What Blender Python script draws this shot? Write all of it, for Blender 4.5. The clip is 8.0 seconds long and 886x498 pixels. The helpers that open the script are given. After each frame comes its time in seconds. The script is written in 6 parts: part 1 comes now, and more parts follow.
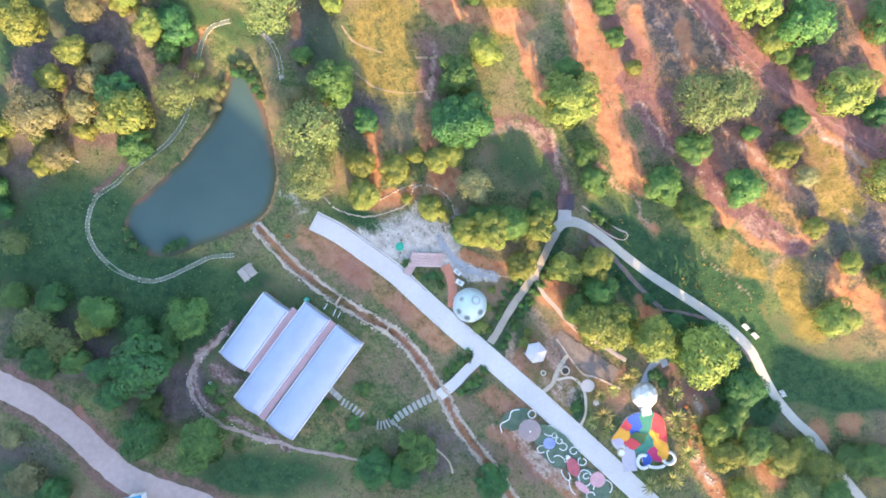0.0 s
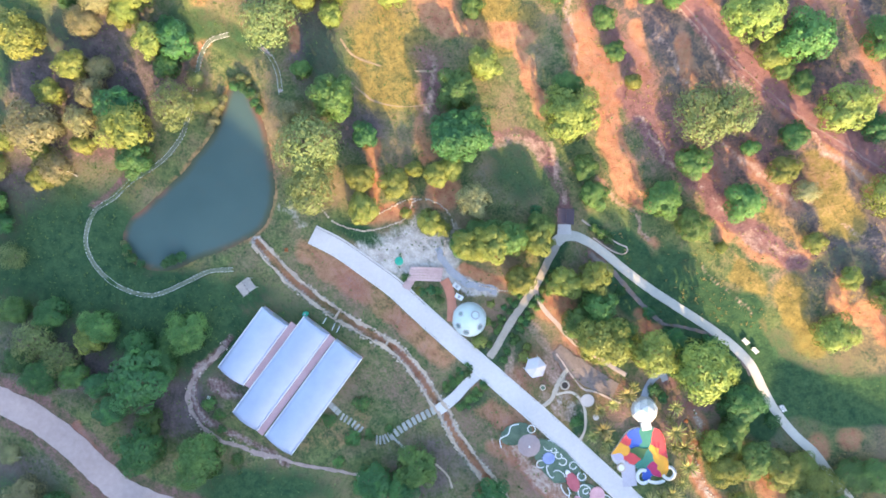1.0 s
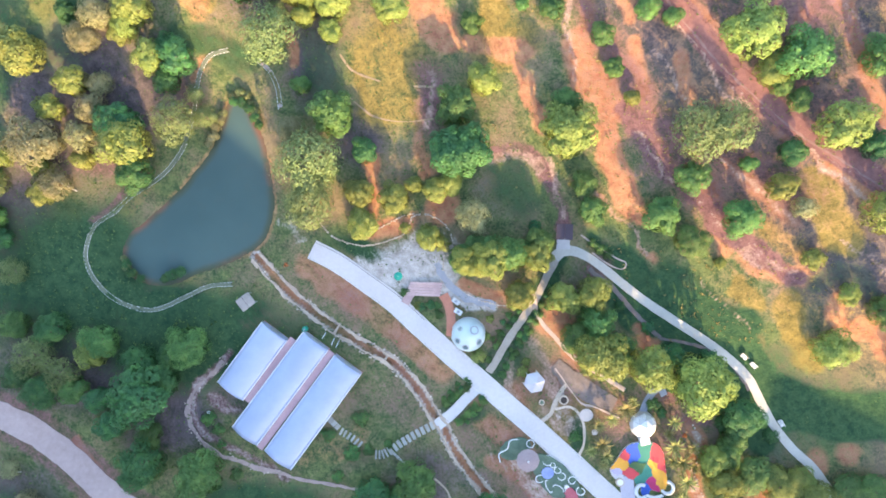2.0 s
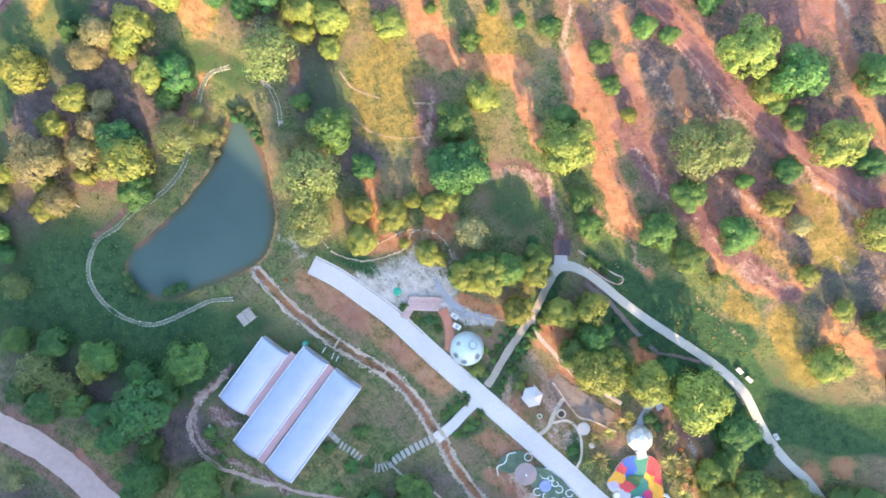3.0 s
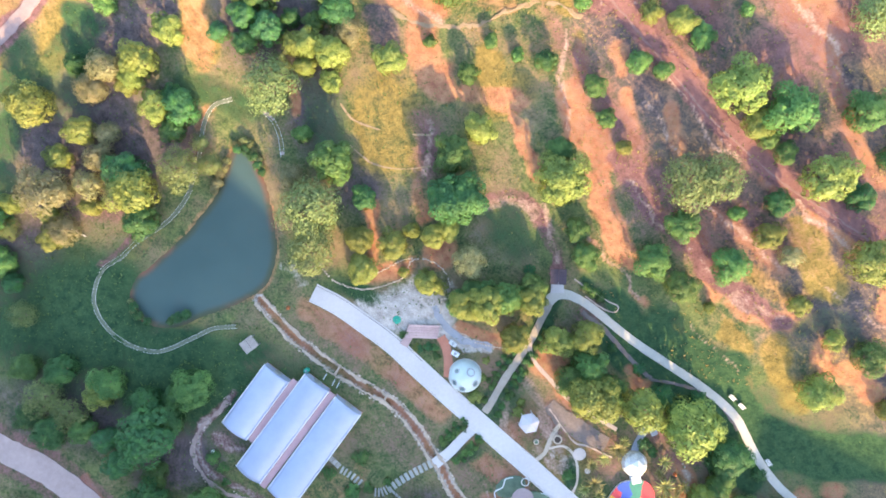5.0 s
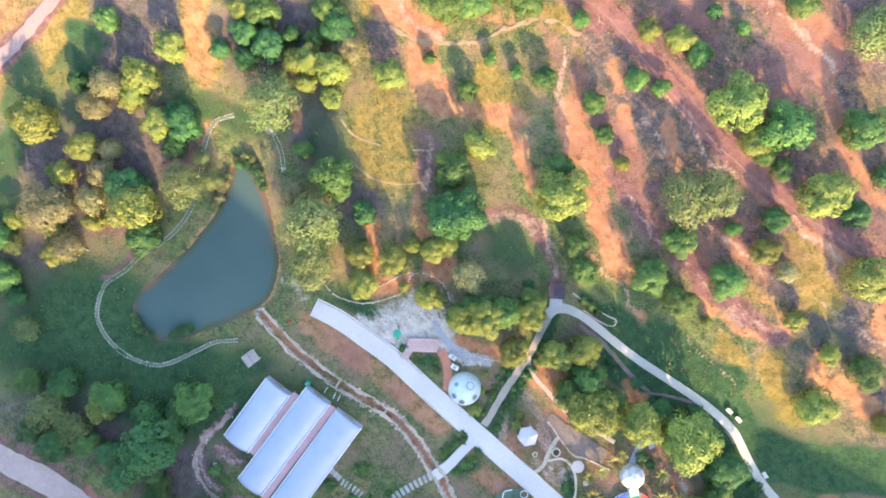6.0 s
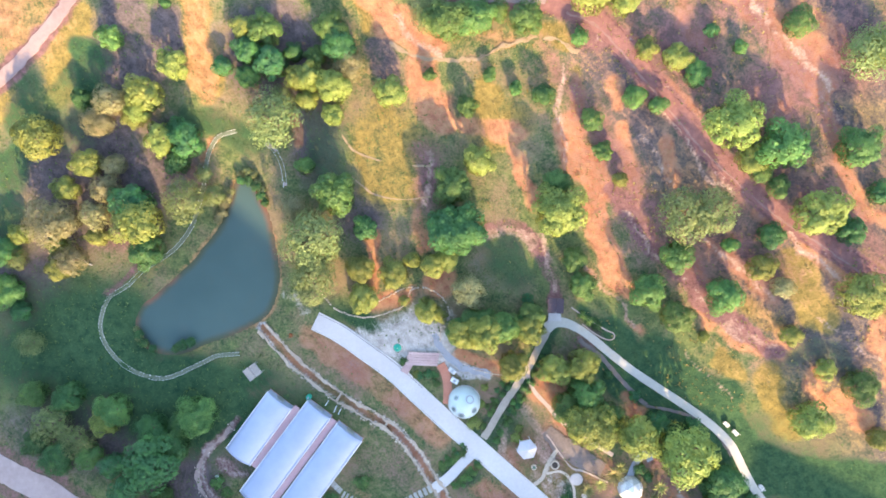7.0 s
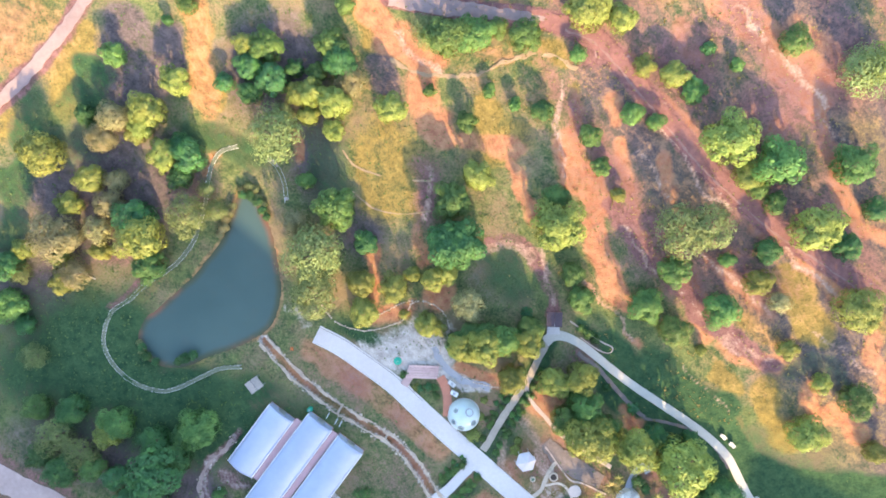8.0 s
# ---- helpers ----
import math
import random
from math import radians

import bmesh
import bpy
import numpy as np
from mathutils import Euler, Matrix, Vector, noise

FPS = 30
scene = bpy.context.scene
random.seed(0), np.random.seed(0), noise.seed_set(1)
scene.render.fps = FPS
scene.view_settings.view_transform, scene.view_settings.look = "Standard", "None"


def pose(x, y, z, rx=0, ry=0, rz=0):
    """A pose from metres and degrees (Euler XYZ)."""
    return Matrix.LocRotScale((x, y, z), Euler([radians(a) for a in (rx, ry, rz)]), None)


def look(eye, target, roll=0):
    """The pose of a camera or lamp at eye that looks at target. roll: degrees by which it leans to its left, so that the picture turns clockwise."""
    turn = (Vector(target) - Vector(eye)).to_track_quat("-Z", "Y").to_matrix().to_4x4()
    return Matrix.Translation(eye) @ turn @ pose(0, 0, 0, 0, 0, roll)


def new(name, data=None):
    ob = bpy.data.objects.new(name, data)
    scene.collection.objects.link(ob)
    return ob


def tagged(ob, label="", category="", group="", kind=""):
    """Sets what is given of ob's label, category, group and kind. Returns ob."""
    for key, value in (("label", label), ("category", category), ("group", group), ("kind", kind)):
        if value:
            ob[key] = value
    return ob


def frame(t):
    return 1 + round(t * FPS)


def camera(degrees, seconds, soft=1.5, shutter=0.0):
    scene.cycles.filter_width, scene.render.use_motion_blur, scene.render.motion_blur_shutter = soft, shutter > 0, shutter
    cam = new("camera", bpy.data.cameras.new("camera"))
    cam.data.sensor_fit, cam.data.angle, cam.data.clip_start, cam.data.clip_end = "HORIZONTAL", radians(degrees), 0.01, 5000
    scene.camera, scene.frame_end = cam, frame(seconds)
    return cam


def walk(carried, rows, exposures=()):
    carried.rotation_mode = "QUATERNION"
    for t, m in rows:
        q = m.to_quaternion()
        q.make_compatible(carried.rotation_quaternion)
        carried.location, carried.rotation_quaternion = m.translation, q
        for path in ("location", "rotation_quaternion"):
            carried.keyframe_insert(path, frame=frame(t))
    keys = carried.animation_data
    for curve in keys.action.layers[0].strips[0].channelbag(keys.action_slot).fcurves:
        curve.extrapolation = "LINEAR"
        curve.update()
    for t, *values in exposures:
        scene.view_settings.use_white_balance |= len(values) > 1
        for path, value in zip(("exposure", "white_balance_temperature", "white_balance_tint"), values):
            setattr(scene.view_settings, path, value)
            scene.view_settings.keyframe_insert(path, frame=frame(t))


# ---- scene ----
cam = camera(70.0, 8.0, soft=1.75)
METRES, EYE, TILT, LEAN, TURN = 21.8, 112.0, -90.0, 0.0, 0.0
ROWS = [
    (0.0, 0.0, 0.0, 0.0, 0.0, 0.0, -0.0),
    (0.5, 0.0034, 0.0071, 0.0569, 0.0, -0.0, -0.0),
    (1.0, 0.0047, 0.0134, 0.1146, -0.01, -0.02, -0.01),
    (1.5, 0.008, 0.0136, 0.1731, -0.0, -0.02, -0.02),
    (3.0, 0.0227, -0.0481, 0.3609, 0.01, -0.07, -0.02),
    (3.5, 0.0277, -0.0734, 0.4217, 0.03, -0.08, -0.02),
    (4.0, 0.0312, -0.0979, 0.4815, 0.02, -0.1, -0.03),
    (4.5, 0.0344, -0.1231, 0.5415, 0.04, -0.11, -0.04),
    (6.0, 0.041, -0.1996, 0.7242, 0.07, -0.15, -0.05),
    (6.5, 0.0425, -0.2249, 0.7857, 0.09, -0.14, -0.05),
    (7.0, 0.0439, -0.25, 0.8468, 0.09, -0.15, -0.05),
    (7.5, 0.0457, -0.2761, 0.9077, 0.11, -0.16, -0.04),
    (8.0, 0.0471, -0.3019, 0.9678, 0.11, -0.17, -0.06),
]
walk(cam, [(t, pose(0, 0, EYE, TILT, LEAN, TURN) @ pose(METRES * x, METRES * y, METRES * z, 90 + pitch, roll, yaw)) for t, x, y, z, yaw, pitch, roll in ROWS],
     exposures=[(0.0, 2.63, 6700, 13), (8.0, 2.63, 6700, 13)])

# ---- light: low warm sun from the south, clear sky ----
SUN_UP = 18.0
SUN_WAY = Vector((-0.28, 0.96, -math.tan(radians(SUN_UP)))).normalized()
world = bpy.data.worlds.new("sky")
scene.world = world
world.use_nodes = True
wt = world.node_tree
sky = wt.nodes.new("ShaderNodeTexSky")
sky.sky_type, sky.sun_disc = "NISHITA", False
sky.sun_elevation, sky.sun_rotation = radians(SUN_UP), math.atan2(-SUN_WAY.x, -SUN_WAY.y)
wt.links.new(sky.outputs[0], wt.nodes["Background"].inputs["Color"])
wt.nodes["Background"].inputs["Strength"].default_value = 0.15
sun = new("sun", bpy.data.lights.new("sun", "SUN"))
sun.data.energy, sun.data.angle, sun.data.color = 3.0, radians(0.6), (1.0, 0.71, 0.36)
sun.matrix_world = look((60, -200, 90), Vector((60, -200, 90)) + SUN_WAY)


# ---- materials ----
def nodes_of(name):
    m = bpy.data.materials.new(name)
    m.use_nodes = True
    return m, m.node_tree, m.node_tree.nodes["Principled BSDF"]


def add(nt, kind, **values):
    n = nt.nodes.new(kind)
    for key, v in values.items():
        n.inputs[key].default_value = v
    return n


def noise_at(nt, scale, detail=4.0, rough=0.55, coords=None):
    n = add(nt, "ShaderNodeTexNoise", Scale=scale, Detail=detail, Roughness=rough)
    if coords is None:
        coords = nt.nodes.new("ShaderNodeNewGeometry").outputs["Position"]
    nt.links.new(coords, n.inputs["Vector"])
    return n.outputs["Fac"]


def span(nt, value, a, b, lo=0.0, hi=1.0):
    n = nt.nodes.new("ShaderNodeMapRange")
    n.inputs["From Min"].default_value, n.inputs["From Max"].default_value = a, b
    n.inputs["To Min"].default_value, n.inputs["To Max"].default_value = lo, hi
    nt.links.new(value, n.inputs["Value"])
    return n.outputs["Result"]


def blend(nt, fac, a, b, mode="MIX"):
    n = nt.nodes.new("ShaderNodeMix")
    n.data_type, n.blend_type = "RGBA", mode
    for index, v in ((0, fac), (6, a), (7, b)):
        if isinstance(v, (int, float)):
            n.inputs[index].default_value = v
        elif isinstance(v, tuple):
            n.inputs[index].default_value = (*v, 1.0)
        else:
            nt.links.new(v, n.inputs[index])
    return n.outputs[2]


def maths(nt, op, a, b):
    n = nt.nodes.new("ShaderNodeMath")
    n.operation = op
    for index, v in ((0, a), (1, b)):
        if isinstance(v, (int, float)):
            n.inputs[index].default_value = v
        else:
            nt.links.new(v, n.inputs[index])
    return n.outputs[0]


def bump(nt, bsdf, height, strength, distance):
    n = add(nt, "ShaderNodeBump", Strength=strength, Distance=distance)
    nt.links.new(height, n.inputs["Height"])
    nt.links.new(n.outputs["Normal"], bsdf.inputs["Normal"])


def surface(name, light, dark, rough=0.85, fine=3.0, broad=0.25, metal=0.0, relief=0.03, spread=0.0):
    """A worn surface of two tones: broad stains, fine grain and relief; spread: change from piece to piece."""
    m, nt, bsdf = nodes_of(name)
    f = span(nt, noise_at(nt, fine, 5.0, 0.65), 0.3, 0.7)
    g = span(nt, noise_at(nt, broad, 3.0), 0.35, 0.65)
    tone = maths(nt, "ADD", maths(nt, "MULTIPLY", f, 0.55), maths(nt, "MULTIPLY", g, 0.45))
    col = blend(nt, tone, dark, light)
    if spread:
        info = nt.nodes.new("ShaderNodeObjectInfo")
        hsv = add(nt, "ShaderNodeHueSaturation")
        nt.links.new(span(nt, info.outputs["Random"], 0, 1, 1 - spread, 1 + spread), hsv.inputs["Value"])
        nt.links.new(col, hsv.inputs["Color"])
        col = hsv.outputs["Color"]
    nt.links.new(col, bsdf.inputs["Base Color"])
    bsdf.inputs["Roughness"].default_value = rough
    bsdf.inputs["Metallic"].default_value = metal
    if relief:
        bump(nt, bsdf, f, 0.5, relief)
    return m


def leafy(name, light, dark, tip, through_light=0.16):
    """Foliage: each leaf clump has its own tone, each tree its own shift; light shines partly through."""
    m, nt, bsdf = nodes_of(name)
    geo = nt.nodes.new("ShaderNodeNewGeometry")
    info = nt.nodes.new("ShaderNodeObjectInfo")
    col = blend(nt, span(nt, geo.outputs["Random Per Island"], 0, 1, 0.15, 0.85), dark, light)
    tips = span(nt, noise_at(nt, 0.55, 3.0), 0.48, 0.62)
    col = blend(nt, maths(nt, "MULTIPLY", tips, 0.7), col, tip)
    hsv = add(nt, "ShaderNodeHueSaturation")
    nt.links.new(span(nt, info.outputs["Random"], 0, 1, 0.78, 1.22), hsv.inputs["Value"])
    nt.links.new(span(nt, info.outputs["Random"], 0, 1, 0.475, 0.515), hsv.inputs["Hue"])
    nt.links.new(col, hsv.inputs["Color"])
    nt.links.new(hsv.outputs["Color"], bsdf.inputs["Base Color"])
    bsdf.inputs["Roughness"].default_value = 0.6
    bsdf.inputs["Specular IOR Level"].default_value = 0.25
    thin = nt.nodes.new("ShaderNodeBsdfTranslucent")
    nt.links.new(hsv.outputs["Color"], thin.inputs["Color"])
    mix = nt.nodes.new("ShaderNodeMixShader")
    mix.inputs[0].default_value = through_light
    nt.links.new(bsdf.outputs[0], mix.inputs[1])
    nt.links.new(thin.outputs[0], mix.inputs[2])
    nt.links.new(mix.outputs[0], nt.nodes["Material Output"].inputs["Surface"])
    return m


def ground_material():
    """Grass with bare soil, dry grass, worn track and pale gravel where the land's zones say so; litter, lush and track
    colours also carry painted tree shade.
    """
    m, nt, bsdf = nodes_of("ground")
    zone = nt.nodes.new("ShaderNodeVertexColor")
    zone.layer_name = "zones"
    sep = nt.nodes.new("ShaderNodeSeparateColor")
    nt.links.new(zone.outputs["Color"], sep.inputs["Color"])
    growth = nt.nodes.new("ShaderNodeVertexColor")
    growth.layer_name = "growth"
    sep2 = nt.nodes.new("ShaderNodeSeparateColor")
    nt.links.new(growth.outputs["Color"], sep2.inputs["Color"])
    fine, mid, broad = noise_at(nt, 2.4, 6.0, 0.68), noise_at(nt, 0.6, 5.0, 0.65), noise_at(nt, 0.14, 4.0, 0.6)
    grain = noise_at(nt, 7.0, 3.0, 0.7)
    turned = nt.nodes.new("ShaderNodeMapping")
    turned.vector_type = "TEXTURE"
    turned.inputs["Rotation"].default_value, turned.inputs["Scale"].default_value = (0, 0, radians(-58)), (5.0, 0.8, 1.0)
    sway = nt.nodes.new("ShaderNodeVectorMath")
    sway.operation = "SCALE"
    drift = nt.nodes.new("ShaderNodeTexNoise")
    drift.inputs["Scale"].default_value = 0.09
    place = nt.nodes.new("ShaderNodeNewGeometry").outputs["Position"]
    nt.links.new(place, drift.inputs["Vector"])
    nt.links.new(drift.outputs["Color"], sway.inputs[0])
    sway.inputs["Scale"].default_value = 9.0
    swayed = nt.nodes.new("ShaderNodeVectorMath")
    swayed.operation = "ADD"
    nt.links.new(place, swayed.inputs[0])
    nt.links.new(sway.outputs[0], swayed.inputs[1])
    nt.links.new(swayed.outputs[0], turned.inputs["Vector"])
    wisp = noise_at(nt, 1.0, 5.0, 0.62, turned.outputs["Vector"])
    tone = maths(nt, "ADD", maths(nt, "MULTIPLY", mid, 0.68), maths(nt, "MULTIPLY", fine, 0.32))
    grass = blend(nt, span(nt, tone, 0.36, 0.64), GRASS_DARK, GRASS_LIGHT)
    grass = blend(nt, maths(nt, "MULTIPLY", span(nt, maths(nt, "ADD", broad, maths(nt, "MULTIPLY", maths(nt, "SUBTRACT", fine, 0.5), 0.6)), 0.42, 0.66), 0.75), grass, GRASS_BROWN)
    lush_shade = blend(nt, span(nt, tone, 0.36, 0.64), LUSH_SHADE_DARK, LUSH_SHADE_LIGHT)
    litter_shade = blend(nt, span(nt, tone, 0.36, 0.64), LITTER_SHADE_DARK, LITTER_SHADE_LIGHT)
    dry = blend(nt, span(nt, tone, 0.36, 0.64), DRY_DARK, DRY_LIGHT)
    soil = blend(nt, span(nt, mid, 0.32, 0.68), SOIL_RED, SOIL_LIGHT)
    soil = blend(nt, maths(nt, "MULTIPLY", span(nt, fine, 0.52, 0.72), 0.55), soil, DRY_LIGHT)
    track = blend(nt, span(nt, tone, 0.36, 0.64), TRACK_SHADE_DARK, TRACK_SHADE_LIGHT)
    sand = blend(nt, span(nt, tone, 0.36, 0.64), SAND_DARK, SAND_LIGHT)
    gravel = blend(nt, span(nt, mid, 0.3, 0.7), GRAVEL_DARK, GRAVEL_LIGHT)
    ragged = maths(nt, "ADD", maths(nt, "MULTIPLY", maths(nt, "SUBTRACT", fine, 0.5), 0.45), maths(nt, "ADD", maths(nt, "MULTIPLY", maths(nt, "SUBTRACT", mid, 0.5), 0.75), maths(nt, "MULTIPLY", maths(nt, "SUBTRACT", broad, 0.5), 0.4)))

    ragged = maths(nt, "ADD", ragged, maths(nt, "MULTIPLY", maths(nt, "SUBTRACT", wisp, 0.5), 0.6))

    def cover(under, over, amount):
        edge = span(nt, maths(nt, "ADD", amount, ragged), 0.22, 0.78)
        return blend(nt, maths(nt, "MULTIPLY", edge, span(nt, amount, 0.0, 0.15)), under, over)

    col = cover(grass, litter_shade, sep2.outputs["Red"])
    col = cover(col, dry, sep.outputs["Green"])
    col = cover(col, soil, sep.outputs["Red"])
    col = cover(col, lush_shade, sep2.outputs["Green"])
    col = cover(col, track, sep.outputs["Blue"])
    col = cover(col, sand, sep2.outputs["Blue"])
    col = cover(col, gravel, zone.outputs["Alpha"])
    col = blend(nt, 0.35, col, blend(nt, span(nt, wisp, 0.3, 0.7), (0.3, 0.3, 0.3), (0.7, 0.7, 0.7)), "OVERLAY")
    col = blend(nt, 0.38, col, blend(nt, span(nt, grain, 0.25, 0.75), (0.2, 0.2, 0.2), (0.8, 0.8, 0.8)), "OVERLAY")
    nt.links.new(col, bsdf.inputs["Base Color"])
    bsdf.inputs["Roughness"].default_value = 0.95
    bsdf.inputs["Specular IOR Level"].default_value = 0.1
    bump(nt, bsdf, maths(nt, "ADD", maths(nt, "MULTIPLY", mid, 2.0), fine), 0.6, 0.12)
    return m


GRASS_DARK, GRASS_LIGHT, GRASS_BROWN = (0.040, 0.072, 0.030), (0.150, 0.172, 0.066), (0.240, 0.165, 0.108)
# green growth, kept dark enough to paint shaded ground between the trees
LUSH_SHADE_DARK, LUSH_SHADE_LIGHT = (0.018, 0.050, 0.026), (0.050, 0.098, 0.041)
# fallen leaves and the purple-grey of shaded ground in one tone pair
LITTER_SHADE_DARK, LITTER_SHADE_LIGHT = (0.062, 0.051, 0.054), (0.150, 0.118, 0.112)
DRY_DARK, DRY_LIGHT = (0.112, 0.094, 0.032), (0.270, 0.198, 0.064)
SOIL_RED, SOIL_LIGHT = (0.270, 0.108, 0.066), (0.400, 0.215, 0.118)
# trodden dirt, also the painted tone of tree shadows on the hill
TRACK_SHADE_DARK, TRACK_SHADE_LIGHT = (0.125, 0.060, 0.062), (0.215, 0.118, 0.110)
SAND_DARK, SAND_LIGHT = (0.26, 0.165, 0.130), (0.42, 0.295, 0.235)
GRAVEL_DARK, GRAVEL_LIGHT = (0.30, 0.265, 0.235), (0.52, 0.48, 0.44)
MAT_GROUND = ground_material()
CONCRETE = surface("concrete", (0.545, 0.515, 0.50), (0.44, 0.41, 0.40), 0.85, 2.0, 0.12)
PATH_CONCRETE = surface("path_concrete", (0.52, 0.485, 0.42), (0.40, 0.37, 0.32), 0.88, 2.2, 0.2)
CONCRETE_OLD = surface("old_concrete", (0.40, 0.385, 0.35), (0.27, 0.26, 0.23), 0.9, 2.5, 0.3, spread=0.12)
DIRT_ROAD = surface("packed_dirt", (0.43, 0.335, 0.315), (0.31, 0.235, 0.22), 0.95, 1.2, 0.15, relief=0.05)
KERB = surface("kerb_concrete", (0.62, 0.59, 0.56), (0.46, 0.42, 0.40), 0.85, 3.0, 0.4)
PINK_DIRT = surface("pink_dirt", (0.29, 0.215, 0.205), (0.20, 0.145, 0.140), 0.95, 1.2, 0.15, relief=0.05)
STONE = surface("pale_stone", (0.55, 0.455, 0.36), (0.34, 0.275, 0.215), 0.9, 4.0, 0.6, spread=0.22)
LIMED = surface("whitewashed_stone", (0.66, 0.66, 0.62), (0.36, 0.37, 0.33), 0.85, 3.0, 0.5, spread=0.2)
WHITE = surface("white_paint", (0.72, 0.72, 0.71), (0.58, 0.58, 0.58), 0.5, 1.5, 0.4, relief=0.0)
DOME_WHITE = surface("white_coated_dome", (0.52, 0.60, 0.60), (0.42, 0.50, 0.51), 0.4, 0.8, 0.3, relief=0.0)
PANEL = surface("white_panel", (0.70, 0.70, 0.69), (0.56, 0.57, 0.57), 0.35, 2.0, 0.6, relief=0.0, spread=0.16)
GREY = surface("grey_metal", (0.42, 0.43, 0.44), (0.28, 0.29, 0.30), 0.45, 3.0, 0.5, 0.7, 0.0)
STEEL = surface("galvanised_steel", (0.62, 0.63, 0.64), (0.45, 0.46, 0.47), 0.4, 5.0, 0.8, 0.8, 0.0)
FILM = surface("milky_greenhouse_film", (0.345, 0.390, 0.51), (0.275, 0.320, 0.435), 0.35, 0.4, 0.12, relief=0.0)
film_bsdf = FILM.node_tree.nodes["Principled BSDF"]
film_bsdf.inputs["Specular IOR Level"].default_value, film_bsdf.inputs["Coat Weight"].default_value, film_bsdf.inputs["Coat Roughness"].default_value, film_bsdf.inputs["Coat IOR"].default_value = 0.5, 0.15, 0.4, 1.5
ROOF_GREY = surface("weathered_roof_sheet", (0.31, 0.28, 0.26), (0.20, 0.18, 0.165), 0.7, 3.0, 0.6, spread=0.12)
ROOF_DARK = surface("dark_roof_sheet", (0.050, 0.034, 0.052), (0.026, 0.018, 0.028), 0.75, 3.0, 0.5)
TENT = surface("pale_tent_cloth", (0.50, 0.48, 0.51), (0.42, 0.39, 0.43), 0.7, 2.0, 0.4, relief=0.0)
BRICK = surface("terracotta_paving", (0.46, 0.19, 0.12), (0.32, 0.12, 0.08), 0.85, 4.0, 0.5, spread=0.2)
PINK_DECK = surface("pinkish_deck_board", (0.50, 0.36, 0.34), (0.36, 0.24, 0.23), 0.8, 3.0, 0.5, spread=0.15)
RED_EARTH = surface("raked_red_earth", (0.50, 0.33, 0.31), (0.36, 0.22, 0.20), 0.95, 2.0, 0.4)
TEAL = surface("teal_cloth", (0.006, 0.32, 0.215), (0.004, 0.24, 0.16), 0.6, 2.0, 0.5, relief=0.0)
BLUE_ROOF = surface("blue_roof", (0.02, 0.28, 0.50), (0.02, 0.20, 0.38), 0.5, 2.0, 0.5)
BARK = surface("bark", (0.20, 0.15, 0.11), (0.09, 0.065, 0.05), 0.95, 6.0, 1.0, relief=0.05)
DEAD = surface("bleached_branch", (0.46, 0.43, 0.38), (0.30, 0.27, 0.24), 0.9, 6.0, 1.0)
GLASS = surface("tinted_window", (0.20, 0.26, 0.28), (0.12, 0.17, 0.19), 0.1, 1.0, 0.3, relief=0.0)
DARK = surface("dark_soil", (0.07, 0.05, 0.04), (0.035, 0.026, 0.02), 0.95)
LEAF_GREEN = leafy("leaves_green", (0.091, 0.195, 0.058), (0.041, 0.099, 0.028), (0.136, 0.241, 0.064))
LEAF_DEEP = leafy("leaves_deep_green", (0.054, 0.156, 0.055), (0.024, 0.079, 0.030), (0.073, 0.187, 0.052))
LEAF_GOLD = leafy("leaves_yellow_green", (0.199, 0.243, 0.059), (0.100, 0.137, 0.034), (0.253, 0.276, 0.072))
LEAF_OLIVE = leafy("leaves_olive_green", (0.200, 0.258, 0.064), (0.094, 0.139, 0.034), (0.269, 0.305, 0.072))
LEAF_SAGE = leafy("leaves_sage", (0.156, 0.210, 0.076), (0.074, 0.111, 0.041), (0.202, 0.243, 0.090))
LEAF_TAN = leafy("leaves_olive_brown", (0.239, 0.237, 0.115), (0.113, 0.123, 0.058), (0.285, 0.267, 0.135))
LEAF_PALM = leafy("leaves_palm", (0.313, 0.292, 0.102), (0.082, 0.116, 0.031), (0.354, 0.313, 0.116))
LEAF_WEED = leafy("weeds_green", (0.11, 0.19, 0.05), (0.05, 0.10, 0.03), (0.14, 0.20, 0.06))
LEAF_STRAW = leafy("weeds_straw", (0.36, 0.29, 0.10), (0.18, 0.17, 0.055), (0.30, 0.24, 0.08))


def water_material():
    """Murky water; the silty bed shows through along the shallow margin."""
    m, nt, bsdf = nodes_of("pond_water")
    deep = nt.nodes.new("ShaderNodeVertexColor")
    deep.layer_name = "depth"
    col = blend(nt, span(nt, noise_at(nt, 0.06, 3.0), 0.35, 0.65), (0.048, 0.088, 0.084), (0.062, 0.104, 0.096))
    bed = blend(nt, span(nt, noise_at(nt, 0.13, 4.0), 0.48, 0.62), (0.062, 0.070, 0.038), (0.17, 0.085, 0.05))
    col = blend(nt, maths(nt, "ADD", deep.outputs["Color"], maths(nt, "MULTIPLY", maths(nt, "SUBTRACT", noise_at(nt, 0.5, 4.0), 0.5), 0.3)), bed, col)
    nt.links.new(col, bsdf.inputs["Base Color"])
    bsdf.inputs["Roughness"].default_value = 0.12
    bsdf.inputs["IOR"].default_value = 1.33
    bump(nt, bsdf, noise_at(nt, 1.6, 3.0), 0.12, 0.05)
    return m


WATER = water_material()


# ---- building helpers ----
def part(name, bm, material, parent, label=""):
    """Links a bmesh as one mesh object under a thing or part."""
    me = bpy.data.meshes.new(name)
    bm.to_mesh(me)
    bm.free()
    me.materials.append(material)
    ob = new(name, me)
    ob.parent = parent
    if label:
        tagged(ob, label)
    return ob


